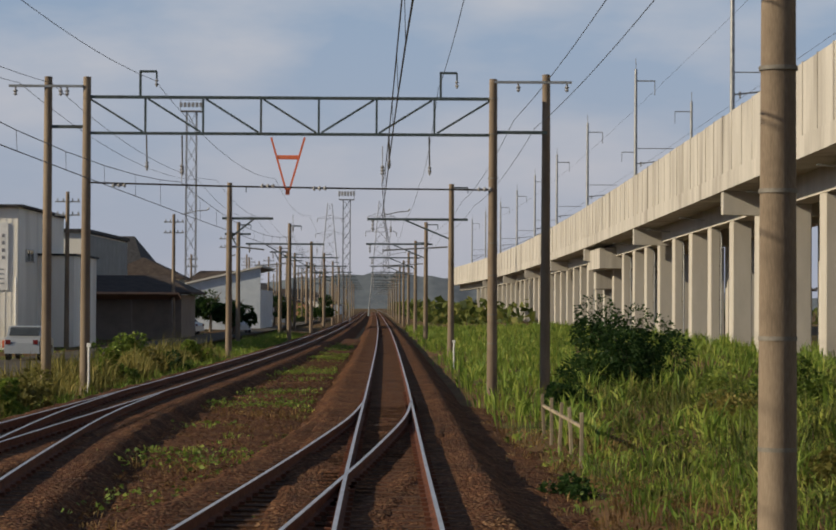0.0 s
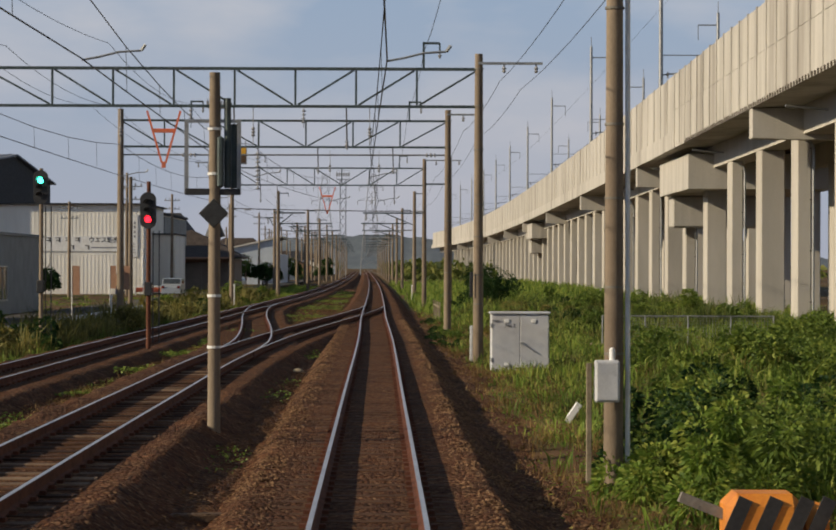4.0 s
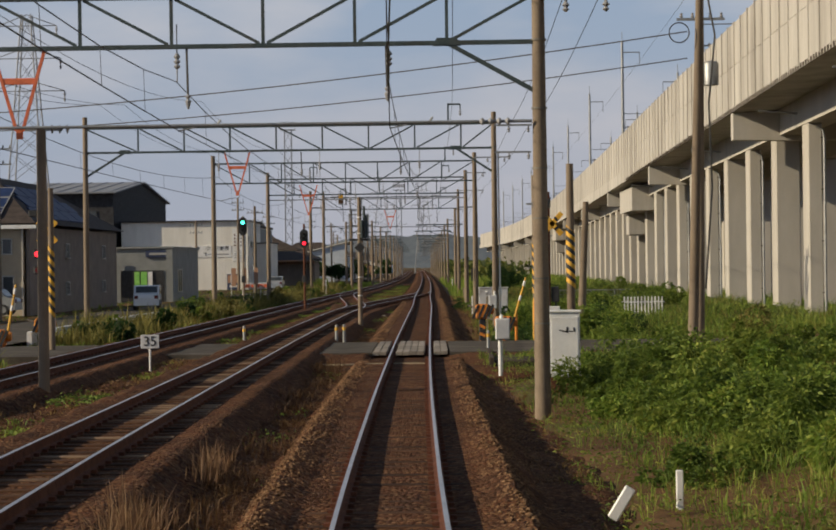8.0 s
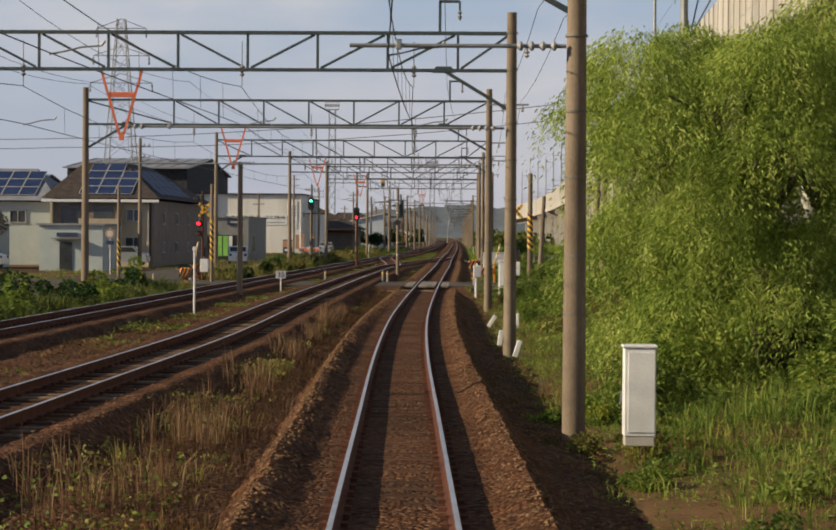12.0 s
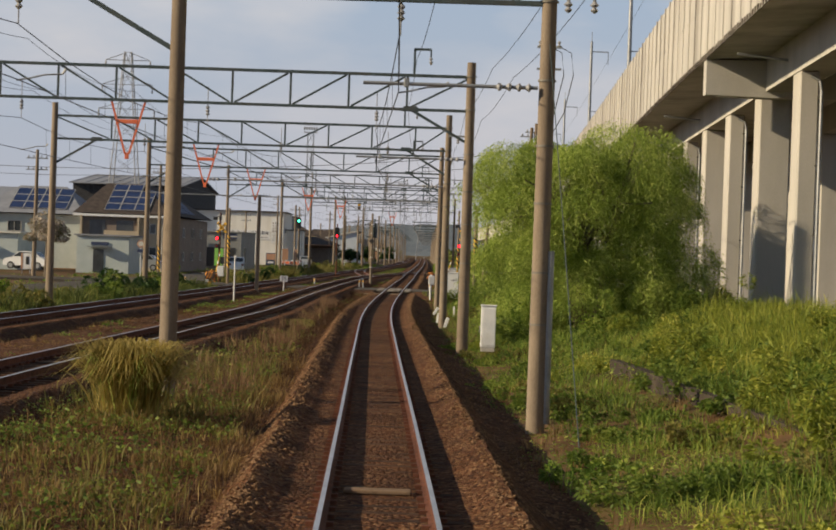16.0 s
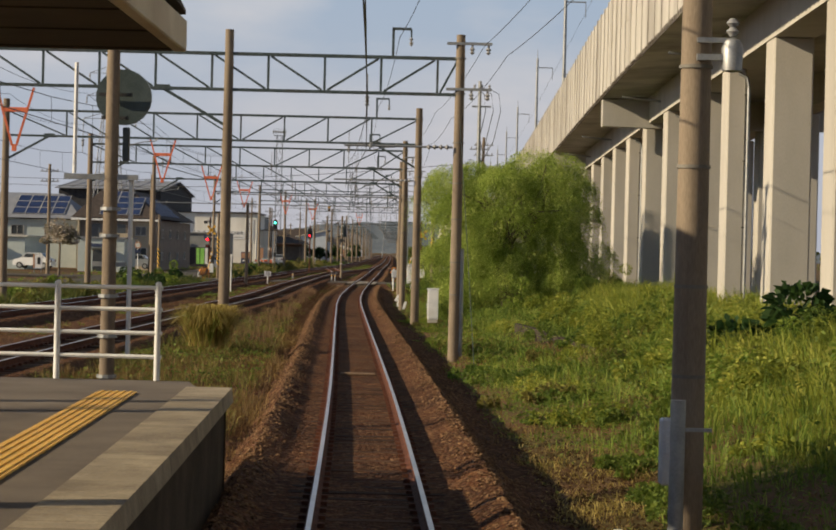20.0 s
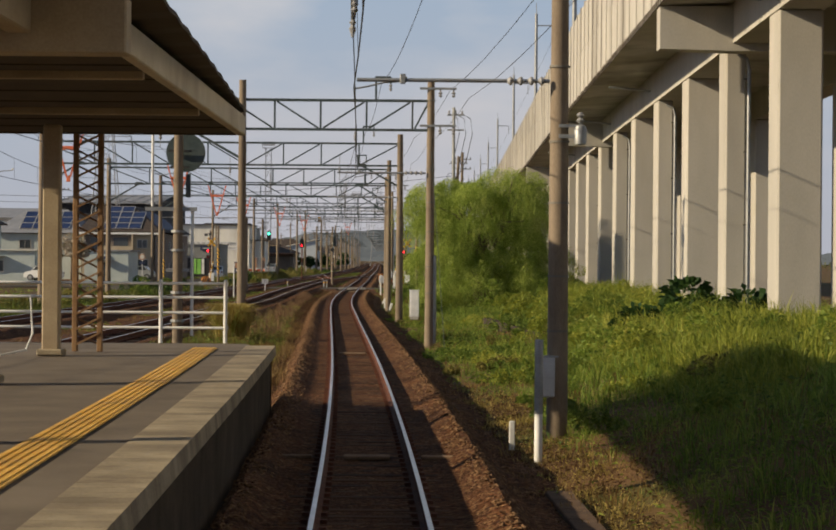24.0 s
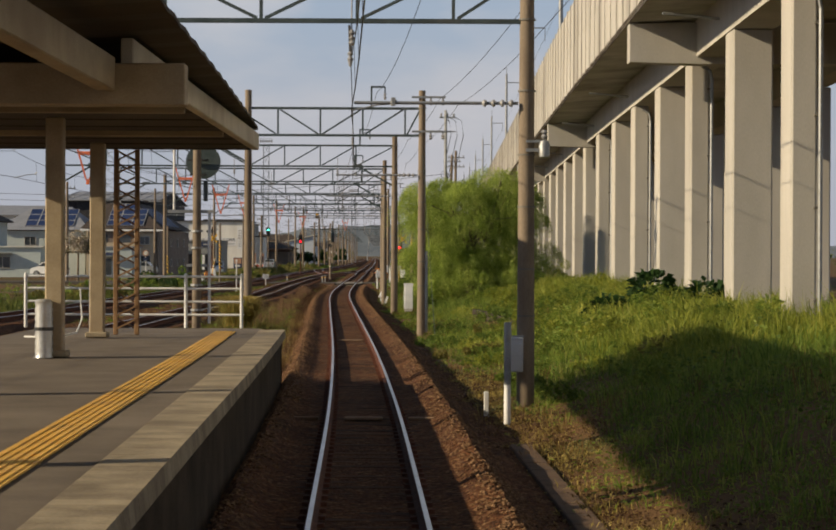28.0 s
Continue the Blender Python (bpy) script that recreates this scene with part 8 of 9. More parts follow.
cover("earth_litter", 30000, lambda y: (la(y) + 2.2, la(y) + 4.6), (-246, -196), lambda x, y: 0.01 + 0.05 * patch(x, y, 0.9, 3.0), 0.05, "litter", "brown dead leaves and stalks on the trodden earth", lambda x, y: 1.0 - bare(x, y), None, 0.4)
cover("seedling_weeds", 26000, lambda y: (la(y) + 2.4, la(y) + 7.0), (-250, 40), lambda x, y: 0.03 + 0.12 * patch(x, y, 0.9, 3.0), 0.05, "lush", "small weeds sprouting on the bare earth", lambda x, y: (1.0 - bare(x, y)) * np.clip(patch(x, y, 1.3, 4.1) - 0.5, 0, 1) * 2.4)
# between the tracks: mostly dry and bare, greener near the platform
mid_z = lambda x, y: dv(y) * (0.3 + 0.7 * np.clip((x - lb(y)) / np.maximum(la(y) - lb(y), 0.5), 0, 1)) - 0.34
near = lambda y: 1.0 / (1.0 + np.exp((y + 165) / 7.0))
midway = lambda x, y: np.clip(1.25 - np.abs(x - (lb(y) + 1.5 + (la(y) - lb(y) - 3.6) * 0.42)) / (la(y) - lb(y) - 3.2), 0.05, 1.0)
field("weeds_between_tracks", 40000, lambda y: (lb(y) + 1.4, la(y) - 2.1), (-209, -130), lambda x, y: 0.2 + 0.4 * patch(x, y, 0.7, 1.5), 0.016, (0.3, 1.2), "olive", "tall weeds between the tracks", lambda x, y: near(y) * midway(x, y) * patch(x, y, 0.55, 0.4) ** 1.1, mid_z)
cover("leafy_weeds", 60000, lambda y: (lb(y) + 1.4, la(y) - 2.1), (-209, -130), lambda x, y: 0.08 + 0.32 * patch(x, y, 0.8, 3.5), 0.06, "lush", "leafy weeds between the tracks", lambda x, y: near(y) * midway(x, y) * patch(x, y, 0.6, 2.0) ** 1.6, mid_z)
field("dry_weeds", 85000, lambda y: (lb(y) + 1.4, la(y) - 1.75), (-209, -158), lambda x, y: 0.12 + 0.42 * patch(x, y, 0.6, 2.5) * (0.5 + 0.5 * near(y)), 0.011, (0.3, 1.4), "dry", "dry brown weeds between the tracks", lambda x, y: patch(x, y, 0.5, 2.4) ** 1.3 * (0.35 + 0.65 * near(y)), mid_z)
field("brown_weeds", 85000, lambda y: (lb(y) + 1.4, la(y) - 1.75), (-166, -74), lambda x, y: 0.12 + 0.42 * patch(x, y, 0.6, 2.5) * 0.8, 0.011, (0.3, 1.4), "litter", "dead brown weeds between the tracks", lambda x, y: patch(x, y, 0.5, 2.4) ** 1.3 * (0.35 + 0.65 * near(y)), mid_z)
field("dry_stalks", 26000, lambda y: (lb(y) + 1.7, la(y) - 2.3), (-178, -100), lambda x, y: 0.25 + 0.6 * patch(x, y, 0.45, 6.4), 0.013, (0.05, 0.5), "stalk", "upright dead reddish stalks between the tracks", lambda x, y: np.clip(patch(x, y, 0.33, 3.3) - 0.45, 0, 1) * 2.2, mid_z, 9, 0.09)
cover("green_patches", 30000, lambda y: (lb(y) + 1.5, la(y) - 2.2), (-176, -118), lambda x, y: 0.06 + 0.26 * patch(x, y, 0.8, 2.5), 0.06, "olive", "low green weeds in patches between the tracks", lambda x, y: np.clip(patch(x, y, 0.3, 0.6) - 0.55, 0, 1) * 2.5, mid_z)
cover("sparse_weeds", 26000, lambda y: (lb(y) + 1.4, la(y) - 1.7), (-150, 30), lambda x, y: 0.04 + 0.14 * patch(x, y, 0.6, 3.5), 0.06, "lush", "scattered low weeds on the gravel", lambda x, y: np.clip(patch(x, y, 0.4, 9.0) - 0.62, 0, 1) * 2.6 * patch(x, y, 1.7, 1.0), mid_z)
cover("brown_litter", 60000, lambda y: (lb(y) + 1.3, la(y) - 1.6), (-209, -20), lambda x, y: 0.02 + 0.1 * patch(x, y, 0.9, 3.0), 0.05, "litter", "brown dead weeds on the gravel", lambda x, y: patch(x, y, 0.5, 1.0), mid_z, 0.25)
field("weeds_by_third_track", 60000, lambda y: (lc(y) + 1.6, np.where(y < 40, lb(y) - 1.7, la(y) - 2.0)), (-205, 150), lambda x, y: 0.08 + 0.2 * patch(x, y, 0.5, 6.0), 0.024, (0.3, 1.3), "grass", "patchy low weeds beside the third track", lambda x, y: np.clip(patch(x, y, 0.3, 4.5) - 0.42, 0, 1) * 2.0 * patch(x, y, 1.1, 2.0), lambda x, y: np.full(len(x), -0.42))
field("dry_weeds", 40000, lambda y: (lc(y) + 1.6, np.where(y < 40, lb(y) - 1.7, la(y) - 2.0)), (-205, 60), lambda x, y: 0.08 + 0.2 * patch(x, y, 0.5, 1.0), 0.02, (0.3, 1.3), "dry", "dry weeds beside the third track", lambda x, y: patch(x, y, 0.3, 8.5) ** 2, lambda x, y: np.full(len(x), -0.42))
cover("low_weeds", 40000, lambda y: (lc(y) + 1.6, np.where(y < 20, lb(y) - 1.7, la(y) - 2.0)), (-120, 150), lambda x, y: 0.03 + 0.16 * patch(x, y, 0.6, 3.0), 0.09, "lush", "low green weeds between the tracks", lambda x, y: np.clip(patch(x, y, 0.28, 5.5) - 0.5, 0, 1) * 2.2, lambda x, y: np.full(len(x), -0.40))
cover("brown_litter", 50000, lambda y: (lc(y) + 1.4, np.where(y < 20, lb(y) - 1.5, la(y) - 1.7)), (-150, 120), lambda x, y: 0.02 + 0.1 * patch(x, y, 0.9, 3.0), 0.08, "litter", "brown dead weeds on the gravel", lambda x, y: patch(x, y, 0.5, 6.0), lambda x, y: np.full(len(x), -0.40), 0.25)
field("verge_grass", 60000, lambda y: (np.full(len(y), -13.0), lc(y) - 1.8), (-215, 200), lambda x, y: 0.2 + 0.45 * patch(x, y, 0.4, 8.0), 0.035, (0.3, 1.1), "grass", "rough green verge grass along the street", None)
field("verge_weeds", 70000, lambda y: (np.full(len(y), -13.4), np.full(len(y), -10.2)), (-206, -74), lambda x, y: 0.35 + 0.75 * patch(x, y, 0.5, 3.0), 0.03, (0.4, 1.1), "rank", "tall rank grass in the strip between the street and the line", lambda x, y: 0.3 + 0.7 * patch(x, y, 0.35, 1.0), None, 15, 0.18)
field("verge_weeds", 50000, lambda y: (np.full(len(y), -13.0), np.full(len(y), -10.0)), (-58, 110), lambda x, y: 0.4 + 1.0 * patch(x, y, 0.4, 2.0), 0.04, (0.2, 0.8), "olive", "tall dull green weeds along the street", lambda x, y: 0.25 + 0.75 * patch(x, y, 0.3, 4.0), None, 15, 0.2)
field("verge_grass", 36000, lambda y: (np.full(len(y), -26.0), np.full(len(y), -19.0)), (-215, 200), lambda x, y: 0.15 + 0.3 * patch(x, y, 0.4, 3.0), 0.06, (0.2, 1.0), "grass", "rough grass beyond the street", lambda x, y: 0.2 + 0.8 * patch(x, y, 0.2, 3.0))


def bush(name, c, r, n, size, material, label, ratio=0.55, stems=True, category="shrub"):
    """Shrub: stems and leaves gathered in many uneven clumps."""
    t = thing(name, (c[0], c[1], ground_z(c[0], c[1]) + 0.02 if category == "weeds" else c[2]), label, category)
    k = max(8, int(n / 260))
    cc = rng.normal(size=(k, 3))
    cc /= np.linalg.norm(cc, axis=1)[:, None]
    cc *= (rng.uniform(0.25, 1.0, k) ** 0.5)[:, None]
    cc[:, 2] = np.abs(cc[:, 2]) * rng.uniform(0.5, 1.15, k)
    cc = cc * np.array(r) * 0.82
    i = rng.integers(0, k, n)
    d = rng.normal(size=(n, 3))
    d /= np.linalg.norm(d, axis=1)[:, None]
    cr = rng.uniform(0.16, 0.34, k)[i] * min(r[0], r[2] * 1.3)
    p = cc[i] + d * (cr * rng.uniform(0.4, 1.0, n) ** 0.5)[:, None]
    p[:, 2] = np.maximum(p[:, 2], 0.03)
    d[:, 2] = d[:, 2] * 0.6 + 0.15
    co, tr = leaves(p, d, size * rng.uniform(0.6, 1.4, n), ratio)
    tri_mesh("foliage", co, tr, material, "", "", parent=t)
    if stems:
        g = Geo()
        for q in cc[: min(k, 22)]:
            m = (q[0] * 0.35, q[1] * 0.35, q[2] * 0.5)
            g.tube((q[0] * 0.08, q[1] * 0.08, -0.1), m, 0.035, 0.022, 5, False).tube(m, tuple(q), 0.022, 0.008, 5, False)
        part("stems", g, "bark", t)
    return t


az = lambda x, y: -0.25 - 0.3 * np.minimum(1.0, (-71.3 - y) / 6.0) - 0.5 * np.maximum(0.0, (-77.3 - y) / 2.0)
field("apron_weeds", 9000, lambda y: (la(y) + 2.0, la(y) + 10.0), (-80, -72.6), lambda x, y: 0.12 + 0.4 * patch(x, y, 0.8, 2.0), 0.018, (0.3, 1.2), "grass", "weeds in the gravel beside the crossing", lambda x, y: np.clip(patch(x, y, 0.6, 1.4) - 0.3, 0, 1) * 1.6, az)
cover("apron_weeds", 9000, lambda y: (la(y) + 1.9, la(y) + 9.5), (-80, -72.6), lambda x, y: 0.04 + 0.2 * patch(x, y, 0.8, 2.0), 0.06, "lush", "leafy weeds in the gravel beside the crossing", lambda x, y: np.clip(patch(x, y, 0.7, 2.7) - 0.35, 0, 1) * 1.8, az)
random.seed(3)
# tall reeds and weeds on the bank beyond the crossing
field("bank_reeds", 90000, lambda y: (la(y) + 3.6, ev(y) + 2.0), (-55, 66), lambda x, y: 0.25 + 1.2 * patch(x, y, 0.55, 1.7) ** 1.3 * np.clip((off_a(x, y) - 4.0) / 3.5, 0.1, 1.0) * np.where(y < 8, 0.5, 1.0), 0.03, (0.3, 1.1), "rank", "tall rank weeds and reeds on the bank", lambda x, y: bare(x, y) * (0.15 + 0.85 * patch(x, y, 0.8, 2.6)), None, 17, 0.16)
field("bank_grass", 50000, lambda y: (la(y) + 3.2, ev(y) + 2.0), (-55, 66), lambda x, y: 0.2 + 0.9 * patch(x, y, 0.7, 5.1) ** 1.5 * np.clip((off_a(x, y) - 3.0) / 3.5, 0.2, 1.0), 0.026, (0.4, 1.2), "olive", "tall olive grass on the bank", lambda x, y: bare(x, y) * patch(x, y, 0.6, 0.7) ** 2.0, None, 15, 0.14)
for k in range(26):
    y = random.uniform(-57, -38)
    bush("hedge_weeds", (line_a(y) + random.uniform(3.9, 7.6), y, -0.45), (random.uniform(0.8, 1.5), random.uniform(0.9, 1.8), random.uniform(0.9, 1.9)), 2200, 0.1, ("lush", "shrub", "grass")[k % 3], "rank green weeds grown into a hedge beside the line", 0.5, False, "weeds")
for k in range(30):
    y = random.uniform(-120, -76)
    o = random.uniform(3.9, 10.0)
    bush("rank_weeds", (line_a(y) + o, y, -0.45), (random.uniform(0.7, 1.4), random.uniform(0.8, 1.6), random.uniform(0.8, 1.2) + 0.09 * o), 2600, 0.1, ("lush", "grass", "lush", "olive")[k % 4], "mound of rank leafy weeds beside the line", 0.45, False, "weeds")
bush("dark_shrub", (7.0, 70.0, -0.3), (2.35, 2.3, 3.5), 14000, 0.13, "shrub", "dense dark green shrub on the bank")
for k in range(18):
    y = random.uniform(14, 62)
    o = random.uniform(4.6, 11.5)
    bush("dark_weeds", (line_a(y) + o, y, -0.45), (random.uniform(0.6, 1.5), random.uniform(0.7, 1.6), random.uniform(0.5, 1.15)), 2200, 0.12, ("shrub", "rank", "olive")[k % 3], "dark rank weeds between lighter grass on the bank", 0.5, False, "weeds")
for k in range(12):
    y = random.uniform(2, 34)
    bush("creeping_weeds", (line_a(y) + random.uniform(2.3, 3.4), y, -0.45), (random.uniform(0.4, 0.8), random.uniform(0.8, 1.6), random.uniform(0.2, 0.4)), 1300, 0.08, ("lush", "shrub")[k % 2], "low creeping weeds at the foot of the ballast", 0.6, False, "weeds")
for k in range(26):
    y = random.uniform(-104, -73)
    x = random.uniform(6.2, 13.5)
    bush("climbing_weeds", (x, y, -0.45), (random.uniform(0.9, 1.7), random.uniform(0.9, 1.7), random.uniform(0.6, 1.3)), 3400, 0.095, "lush", "mound of broad-leaved climbing weeds", 0.8, False, "weeds")
for k in range(14):
    y = random.uniform(-108, -75)
    bush("leafy_weeds_mound", (random.uniform(5.6, 8.2), y, -0.45), (random.uniform(0.7, 1.3), random.uniform(0.8, 1.5), random.uniform(0.5, 1.1)), 2600, 0.08, "grass" if k % 3 == 0 else "lush", "mound of leafy green weeds beside the line", 0.5, False, "weeds")
for k in range(22):
    y = random.uniform(-30, 62)
    x = random.uniform(7.0, 14.5)
    bush("climbing_weeds", (x, y, -0.35), (random.uniform(1.0, 2.0), random.uniform(1.0, 2.2), random.uniform(0.8, 1.7)), 3200, 0.11, "lush", "mound of broad-leaved climbing weeds", 0.8, False, "weeds")
for k in range(16):
    y = random.uniform(-172, -104)
    x = random.uniform(8.5, 15.0)
    bush("weed_clump", (x, y, -0.35), (random.uniform(0.5, 1.1), random.uniform(0.5, 1.1), random.uniform(0.5, 1.0)), 1400, 0.09, "lush", "clump of leafy weeds in the grass", 0.6, False, "weeds")
for k in range(46):
    y = random.uniform(-118, 100)
    if -75 < y < -58:
        continue
    x = random.uniform(-12.6, -10.1)
    bush("verge_shrub", (x, y, -0.45), (random.uniform(0.7, 1.3), random.uniform(1.0, 2.0), random.uniform(0.8, 1.8)), 1500, 0.15, ("lush", "olive", "shrub")[k % 3], "low leafy shrub on the verge", 0.6, False)
for k in range(20):
    y = random.uniform(-196, -76)
    bush("hedge_shrub", (random.uniform(-13.2, -10.6), y, -0.5), (random.uniform(0.8, 1.4), random.uniform(1.2, 2.2), random.uniform(0.9, 1.7)), 1500, 0.13, "olive" if k % 3 else "grass", "leafy green shrub in the rough hedge by the street", 0.6, False)
for k in range(26):
    y = random.uniform(-214, -130)
    o = random.uniform(2.8, 4.4)
    bush("weed_clump", (line_a(y) + o, y, -0.55), (random.uniform(0.4, 0.8), random.uniform(0.5, 1.1), random.uniform(0.25, 0.45)), 1300, 0.06, "lush", "small green weed clump by the ballast", 0.6, False, "weeds")
for k in range(60):
    y = random.uniform(-216, -140)
    o = random.uniform(2.7, 8.5)
    bush("weed_patch", (line_a(y) + o, y, -0.6 + 0.02 * o), (random.uniform(0.5, 1.3), random.uniform(0.6, 1.5), random.uniform(0.22, 0.6)), 1100, 0.075, ("lush", "grass", "yellowgrass", "lush", "olive")[k % 5], "patch of leafy weeds in the rough grass", 0.5, False, "weeds")
for k in range(38):
    y = random.uniform(-208, -142)
    bush("tall_weeds", (edge_v(y) + random.uniform(-3.4, 1.6), y, -0.35), (random.uniform(0.6, 1.2), random.uniform(0.7, 1.4), random.uniform(0.8, 1.5)), 1500, 0.1, ("yellowgrass", "grass", "yellowgrass", "lush")[k % 4], "tall yellow-green weeds at the foot of the piers", 0.35, False, "weeds")
bl = bush("broadleaf_shrub", (14.7, -191.0, 0.08), (2.9, 1.5, 2.1), 2300, 0.27, "shrub", "open broad-leaved shrub before the piers", 0.7)
bush("weed_clump", (14.2, -196, -0.4), (1.3, 1.3, 0.9), 1800, 0.16, "lush", "tall leafy weeds beside the piers", 0.5, False, "weeds")
M["blossom"] = mat_leaf("pale_blossom", (0.16, 0.15, 0.07), (0.42, 0.36, 0.29), (0.66, 0.58, 0.52), 1.2)
ft = bush("flowering_tree", (-22.9, -66.0, 2.3), (1.9, 1.9, 2.5), 4200, 0.16, "blossom", "small street tree covered in pale blossom", 0.6, False, "tree")
part("trunk", Geo().tube((0, 0, -2.7), (0.05, 0, 0.3), 0.11, 0.07, 8, False).tube((0.05, 0, 0.3), (0.8, 0.2, 1.4), 0.06, 0.02, 6, False).tube((0.05, 0, 0.3), (-0.7, -0.2, 1.5), 0.06, 0.02, 6, False), "bark", ft)

# pampas-like tuft
tuft = thing("grass_tuft", (0.6, -178.9, -0.46), "large arching tuft of grass with yellowing tips", "grass tuft")
def arching(n, reach, rise, w):
    """Blades that rise from one root, arch over and hang at their tips."""
    a = rng.uniform(0, 2 * np.pi, n)
    out = np.stack([np.cos(a), np.sin(a), np.zeros(n)], 1)
    side = np.stack([-np.sin(a), np.cos(a), np.zeros(n)], 1)
    R, H, B = rng.uniform(*reach, n), rng.uniform(*rise, n), rng.uniform(1.5, 2.5, n)
    p0 = np.concatenate([rng.normal(scale=0.16, size=(n, 2)), np.zeros((n, 1))], 1)
    rows = []
    for t, k in ((0.0, 0.5), (0.35, 1.0), (0.7, 0.8), (1.0, 0.1)):
        c = p0 + out * (R * t**1.25)[:, None] + np.array([0, 0, 1.0]) * (H * np.sin(B * t))[:, None]
        hw = (w * k / 2) * rng.uniform(0.8, 1.2, n)
        rows += [c - side * hw[:, None], c + side * hw[:, None]]
    co = np.stack(rows, 1).reshape(-1, 3)
    o = (np.arange(n) * 8)[:, None]
    tr = []
    for j in (0, 2, 4):
        tr += [o + np.array([[j, j + 1, j + 3]]), o + np.array([[j, j + 3, j + 2]])]
    return co, np.concatenate(tr, 0)


for nm, n, mt, reach, rise in (("green_blade", 320, "willow", (0.3, 1.0), (0.6, 1.15)), ("dry_blade", 2100, "straw", (0.35, 1.15), (0.8, 1.3))):
    co, tr = arching(n, reach, rise, 0.022)
    tri_mesh(nm, co, tr, mt, "", "", parent=tuft)


def willow(x, y, h, rx, ry, strands, label, seed):
    """Weeping tree: leaning stems, arching limbs, hanging leafy strands."""
    r = np.random.default_rng(seed)
    t = thing("willow_tree", (x, y, -0.5), label, "tree")
    trunk, limb_ends = Geo(), []
    for k in range(5):
        a = k * 1.26 + 0.4
        bx, by = 0.45 * math.cos(a), 0.45 * math.sin(a)
        m = Vector((bx * 2.2, by * 2.2, h * 0.42))
        trunk.tube((bx * 0.5, by * 0.5, 0), m, 0.16, 0.11, 9, False)
        for j in range(6):
            w = a + (j - 2.5) * 0.5
            rr = r.uniform(0.35, 0.95)
            e = Vector((rx * rr * math.cos(w), ry * rr * math.sin(w), h * r.uniform(0.62, 0.97) * (1 - 0.22 * rr * rr)))
            c = (m + e) / 2 + Vector((0, 0, h * 0.09))
            trunk.tube(m, c, 0.075, 0.05, 6, False).tube(c, e, 0.05, 0.02, 6, False)
            limb_ends.append((c, e))
    # separate drooping lobes on the outside of the crown, with dark hollows between them
    lobes, m = [], 66
    for k in range(m):
        u = (k + 0.5) / m
        w = k * 2.39996 + r.uniform(-0.4, 0.4)
        q = 0.1 + 0.8 * u + r.uniform(-0.06, 0.06)
        f = (1.0 - 0.5 * max(0.0, (q - 0.55) / 0.4) ** 2 - (0.2 if q < 0.42 and math.cos(w) < -0.2 else 0.0)) * r.uniform(0.62, 1.06) * (0.9 + 0.12 * math.sin(2 * w + 1.0))
        lobes.append((np.array([rx * f * math.cos(w), ry * f * math.sin(w), h * q]), r.uniform(0.55, 1.12) * h / 7.3))
    # thin sprays that reach out over the line
    sprays = [(np.array([-rx * r.uniform(0.9, 1.2), r.uniform(-1.2, 1.6), h * r.uniform(0.55, 0.76)]), r.uniform(0.2, 0.42)) for k in range(9)]
    for c, rc in sprays:
        trunk.tube(Vector((-rx * 0.45, c[1] * 0.5, c[2] * 0.75)), Vector(c), 0.035, 0.01, 5, False)
    part("trunk", trunk, "bark", t, "several grey-brown leaning stems", True)
    P, D, S = [], [], []
    for s in range(strands):
        c, rc = sprays[r.integers(0, 9)] if s % 110 == 0 else lobes[r.integers(0, m)]
        u = r.normal(size=3)
        u[2] = abs(u[2]) * 0.9 - 0.12
        u /= np.linalg.norm(u)
        q = c + u * rc * r.uniform(0.8, 1.08) * np.array([1.1, 1.1, 0.8])
        ln = min((r.gamma(1.5, 0.24) + (0.9 if r.random() < 0.07 else 0.0)) * h / 6.5 + 0.22, q[2] - 0.1)
        if ln < 0.2:
            continue
        out = np.array([u[0], u[1], 0.0]) + 0.001
        out /= np.linalg.norm(out)
        v = np.linspace(0, 1, max(int(ln / 0.06), 3))
        px = q[None] + out[None] * (0.35 * min(ln, 1.2) * np.sin(v * 1.5))[:, None] - np.array([0, 0, 1.0])[None] * (ln * v**1.5)[:, None]
        px = px + r.normal(scale=0.05, size=px.shape)
        P.append(px)
        D.append(np.stack([r.normal(scale=0.8, size=len(px)) + out[0] * 0.6, r.normal(scale=0.8, size=len(px)) + out[1] * 0.6, -0.6 * np.ones(len(px))], 1))
        S.append(r.uniform(0.06, 0.125, len(px)))
    co, tr = leaves(np.concatenate(P), np.concatenate(D), np.concatenate(S), 0.24, 0.25)
    tri_mesh("crown", co, tr, "willow", "", "", parent=t)
    return t


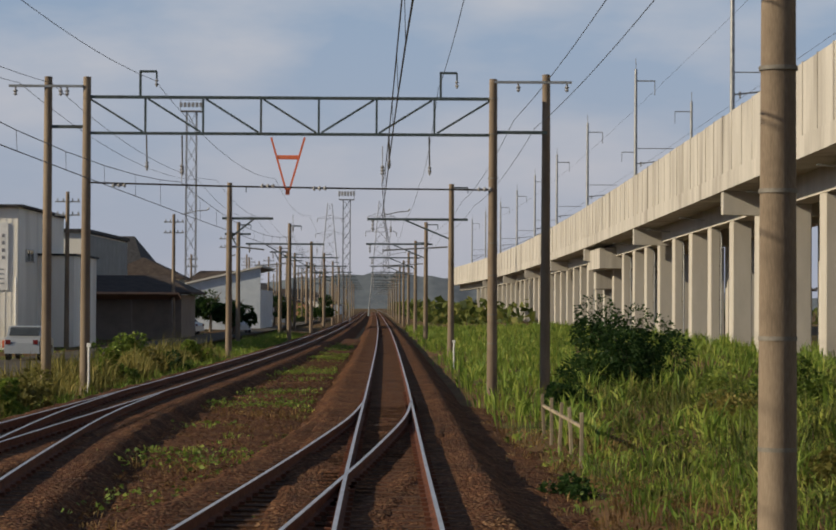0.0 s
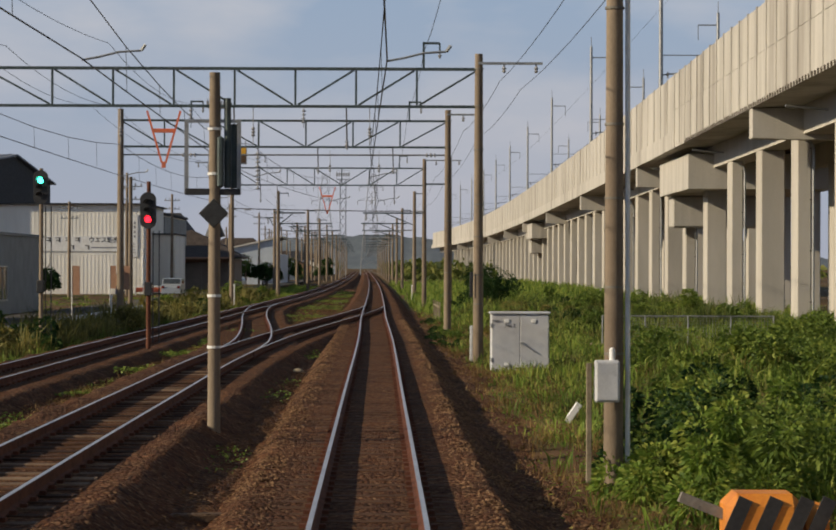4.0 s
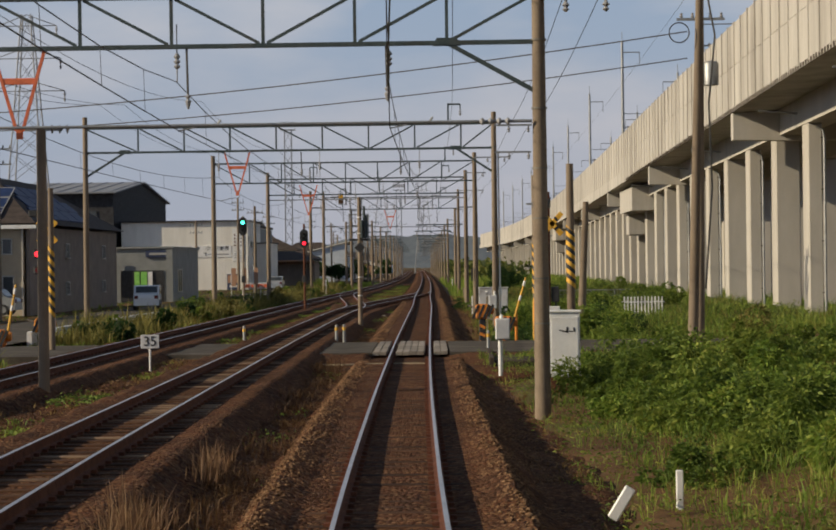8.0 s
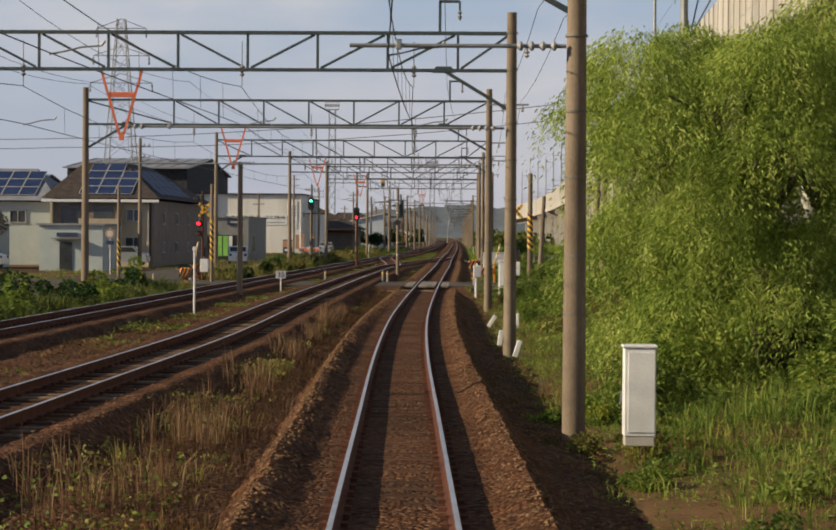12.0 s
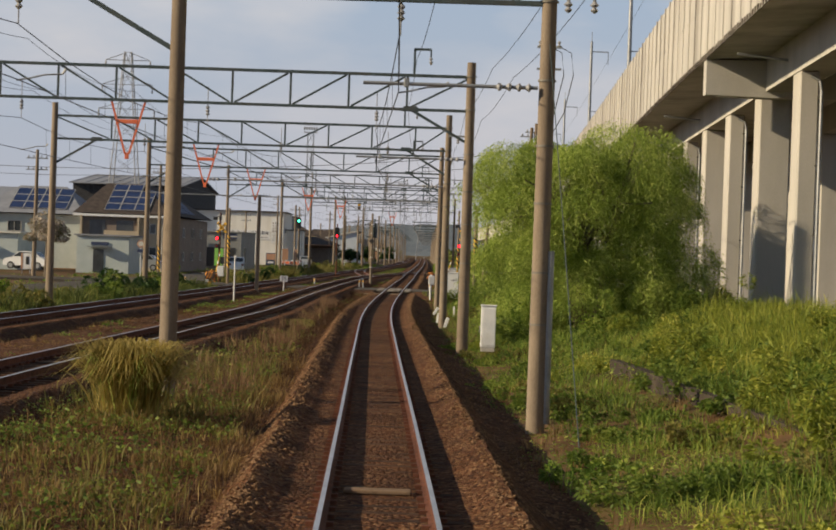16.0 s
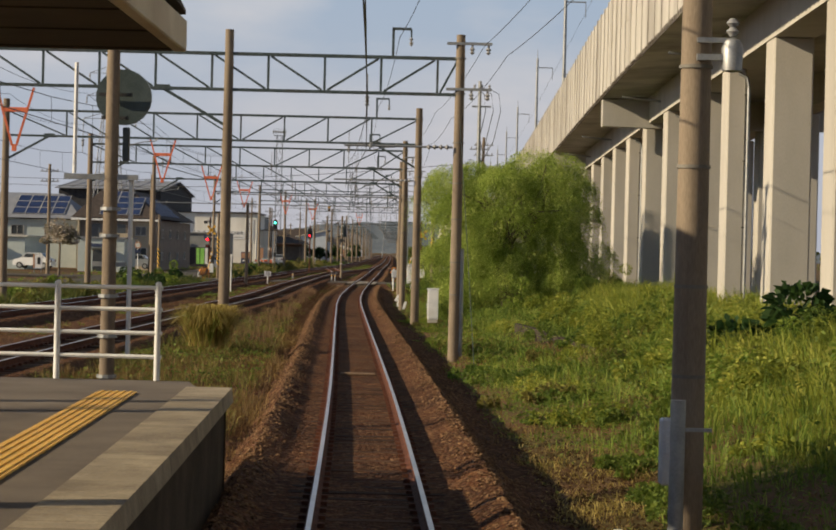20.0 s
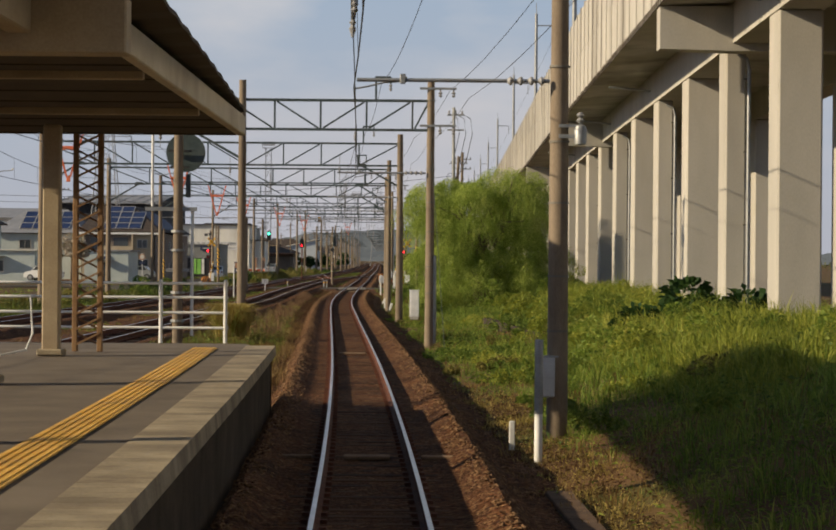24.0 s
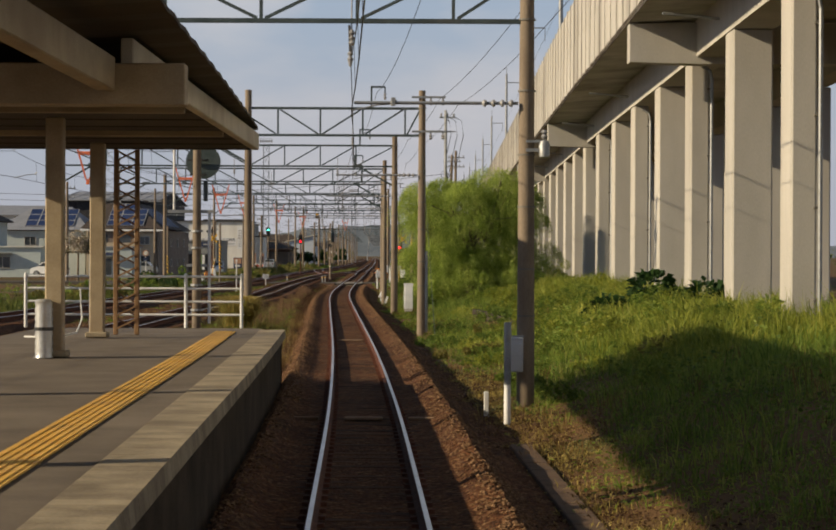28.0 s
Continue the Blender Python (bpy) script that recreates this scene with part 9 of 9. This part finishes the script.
willow(10.0, -136.5, 7.6, 3.7, 4.0, 33000, "weeping tree with long yellow-green hanging strands", 8)
for k in range(14):
    bush("undergrowth", (7.0 + 0.62 * k, -142.4 + 2.6 * (k % 5), -0.4), (1.1, 1.2, 1.3 + 0.4 * (k % 3)), 2400, 0.1, ("lush", "grass", "lush", "rank")[k % 4], "leafy undergrowth beneath the weeping tree", 0.4, False, "weeds")


def round_tree(x, y, h, r, label, material="shrub"):
    t = bush("street_tree", (x, y, h * 0.28 - 0.4), (r, r, h * 0.72), 3000, 0.3, material, label, 0.6, False, "tree")
    part("trunk", Geo().tube((0, 0, -h * 0.28 - 0.1), (0.1, 0, h * 0.25), 0.16, 0.09, 8, False).tube((0.1, 0, h * 0.25), (0.4 * r, 0.1, h * 0.5), 0.08, 0.03, 6, False).tube((0.1, 0, h * 0.25), (-0.4 * r, -0.1, h * 0.55), 0.08, 0.03, 6, False), "bark", t)
    return t


for x, y, h, r in ((-15.5, 184, 4.0, 2.0), (-20, 210, 5, 2.6), (-34, 108, 5.5, 2.5), (-17, 260, 5, 2.4), (-13, 300, 4.5, 2.2), (-27, 92, 3.6, 1.8), (-33, -58, 3.6, 1.9)):
    round_tree(x, y, h, r, "dark green round-crowned tree by the street")
# woods and scrub far off, seen only as a dark band
n = 26000
fy = rng.uniform(320, 1100, n)
fx = np.where(rng.uniform(size=n) < 0.5, lc(fy) - 8 - rng.exponential(40, n), la(fy) + 7 + rng.exponential(40, n))
fz = rng.uniform(0, 1, n) ** 2 * (1.5 + 3.5 * patch(fx, fy, 0.05, 2.0)) - 0.4
d = rng.normal(size=(n, 3))
co, tr = leaves(np.stack([fx, fy, fz], 1), d, rng.uniform(0.8, 2.2, n), 0.7)
tri_mesh("far_scrub", co, tr, "rank", "far dark scrub and trees along the line", "scrub")

field("dry_weeds", 26000, lambda y: (la(y) + 1.9, la(y) + 4.6), (-75, 45), lambda x, y: 0.12 + 0.28 * patch(x, y, 0.6, 4.2), 0.018, (0.3, 1.3), "dry", "dry brown weeds at the foot of the ballast", lambda x, y: 0.25 + 0.75 * patch(x, y, 0.5, 3.1))
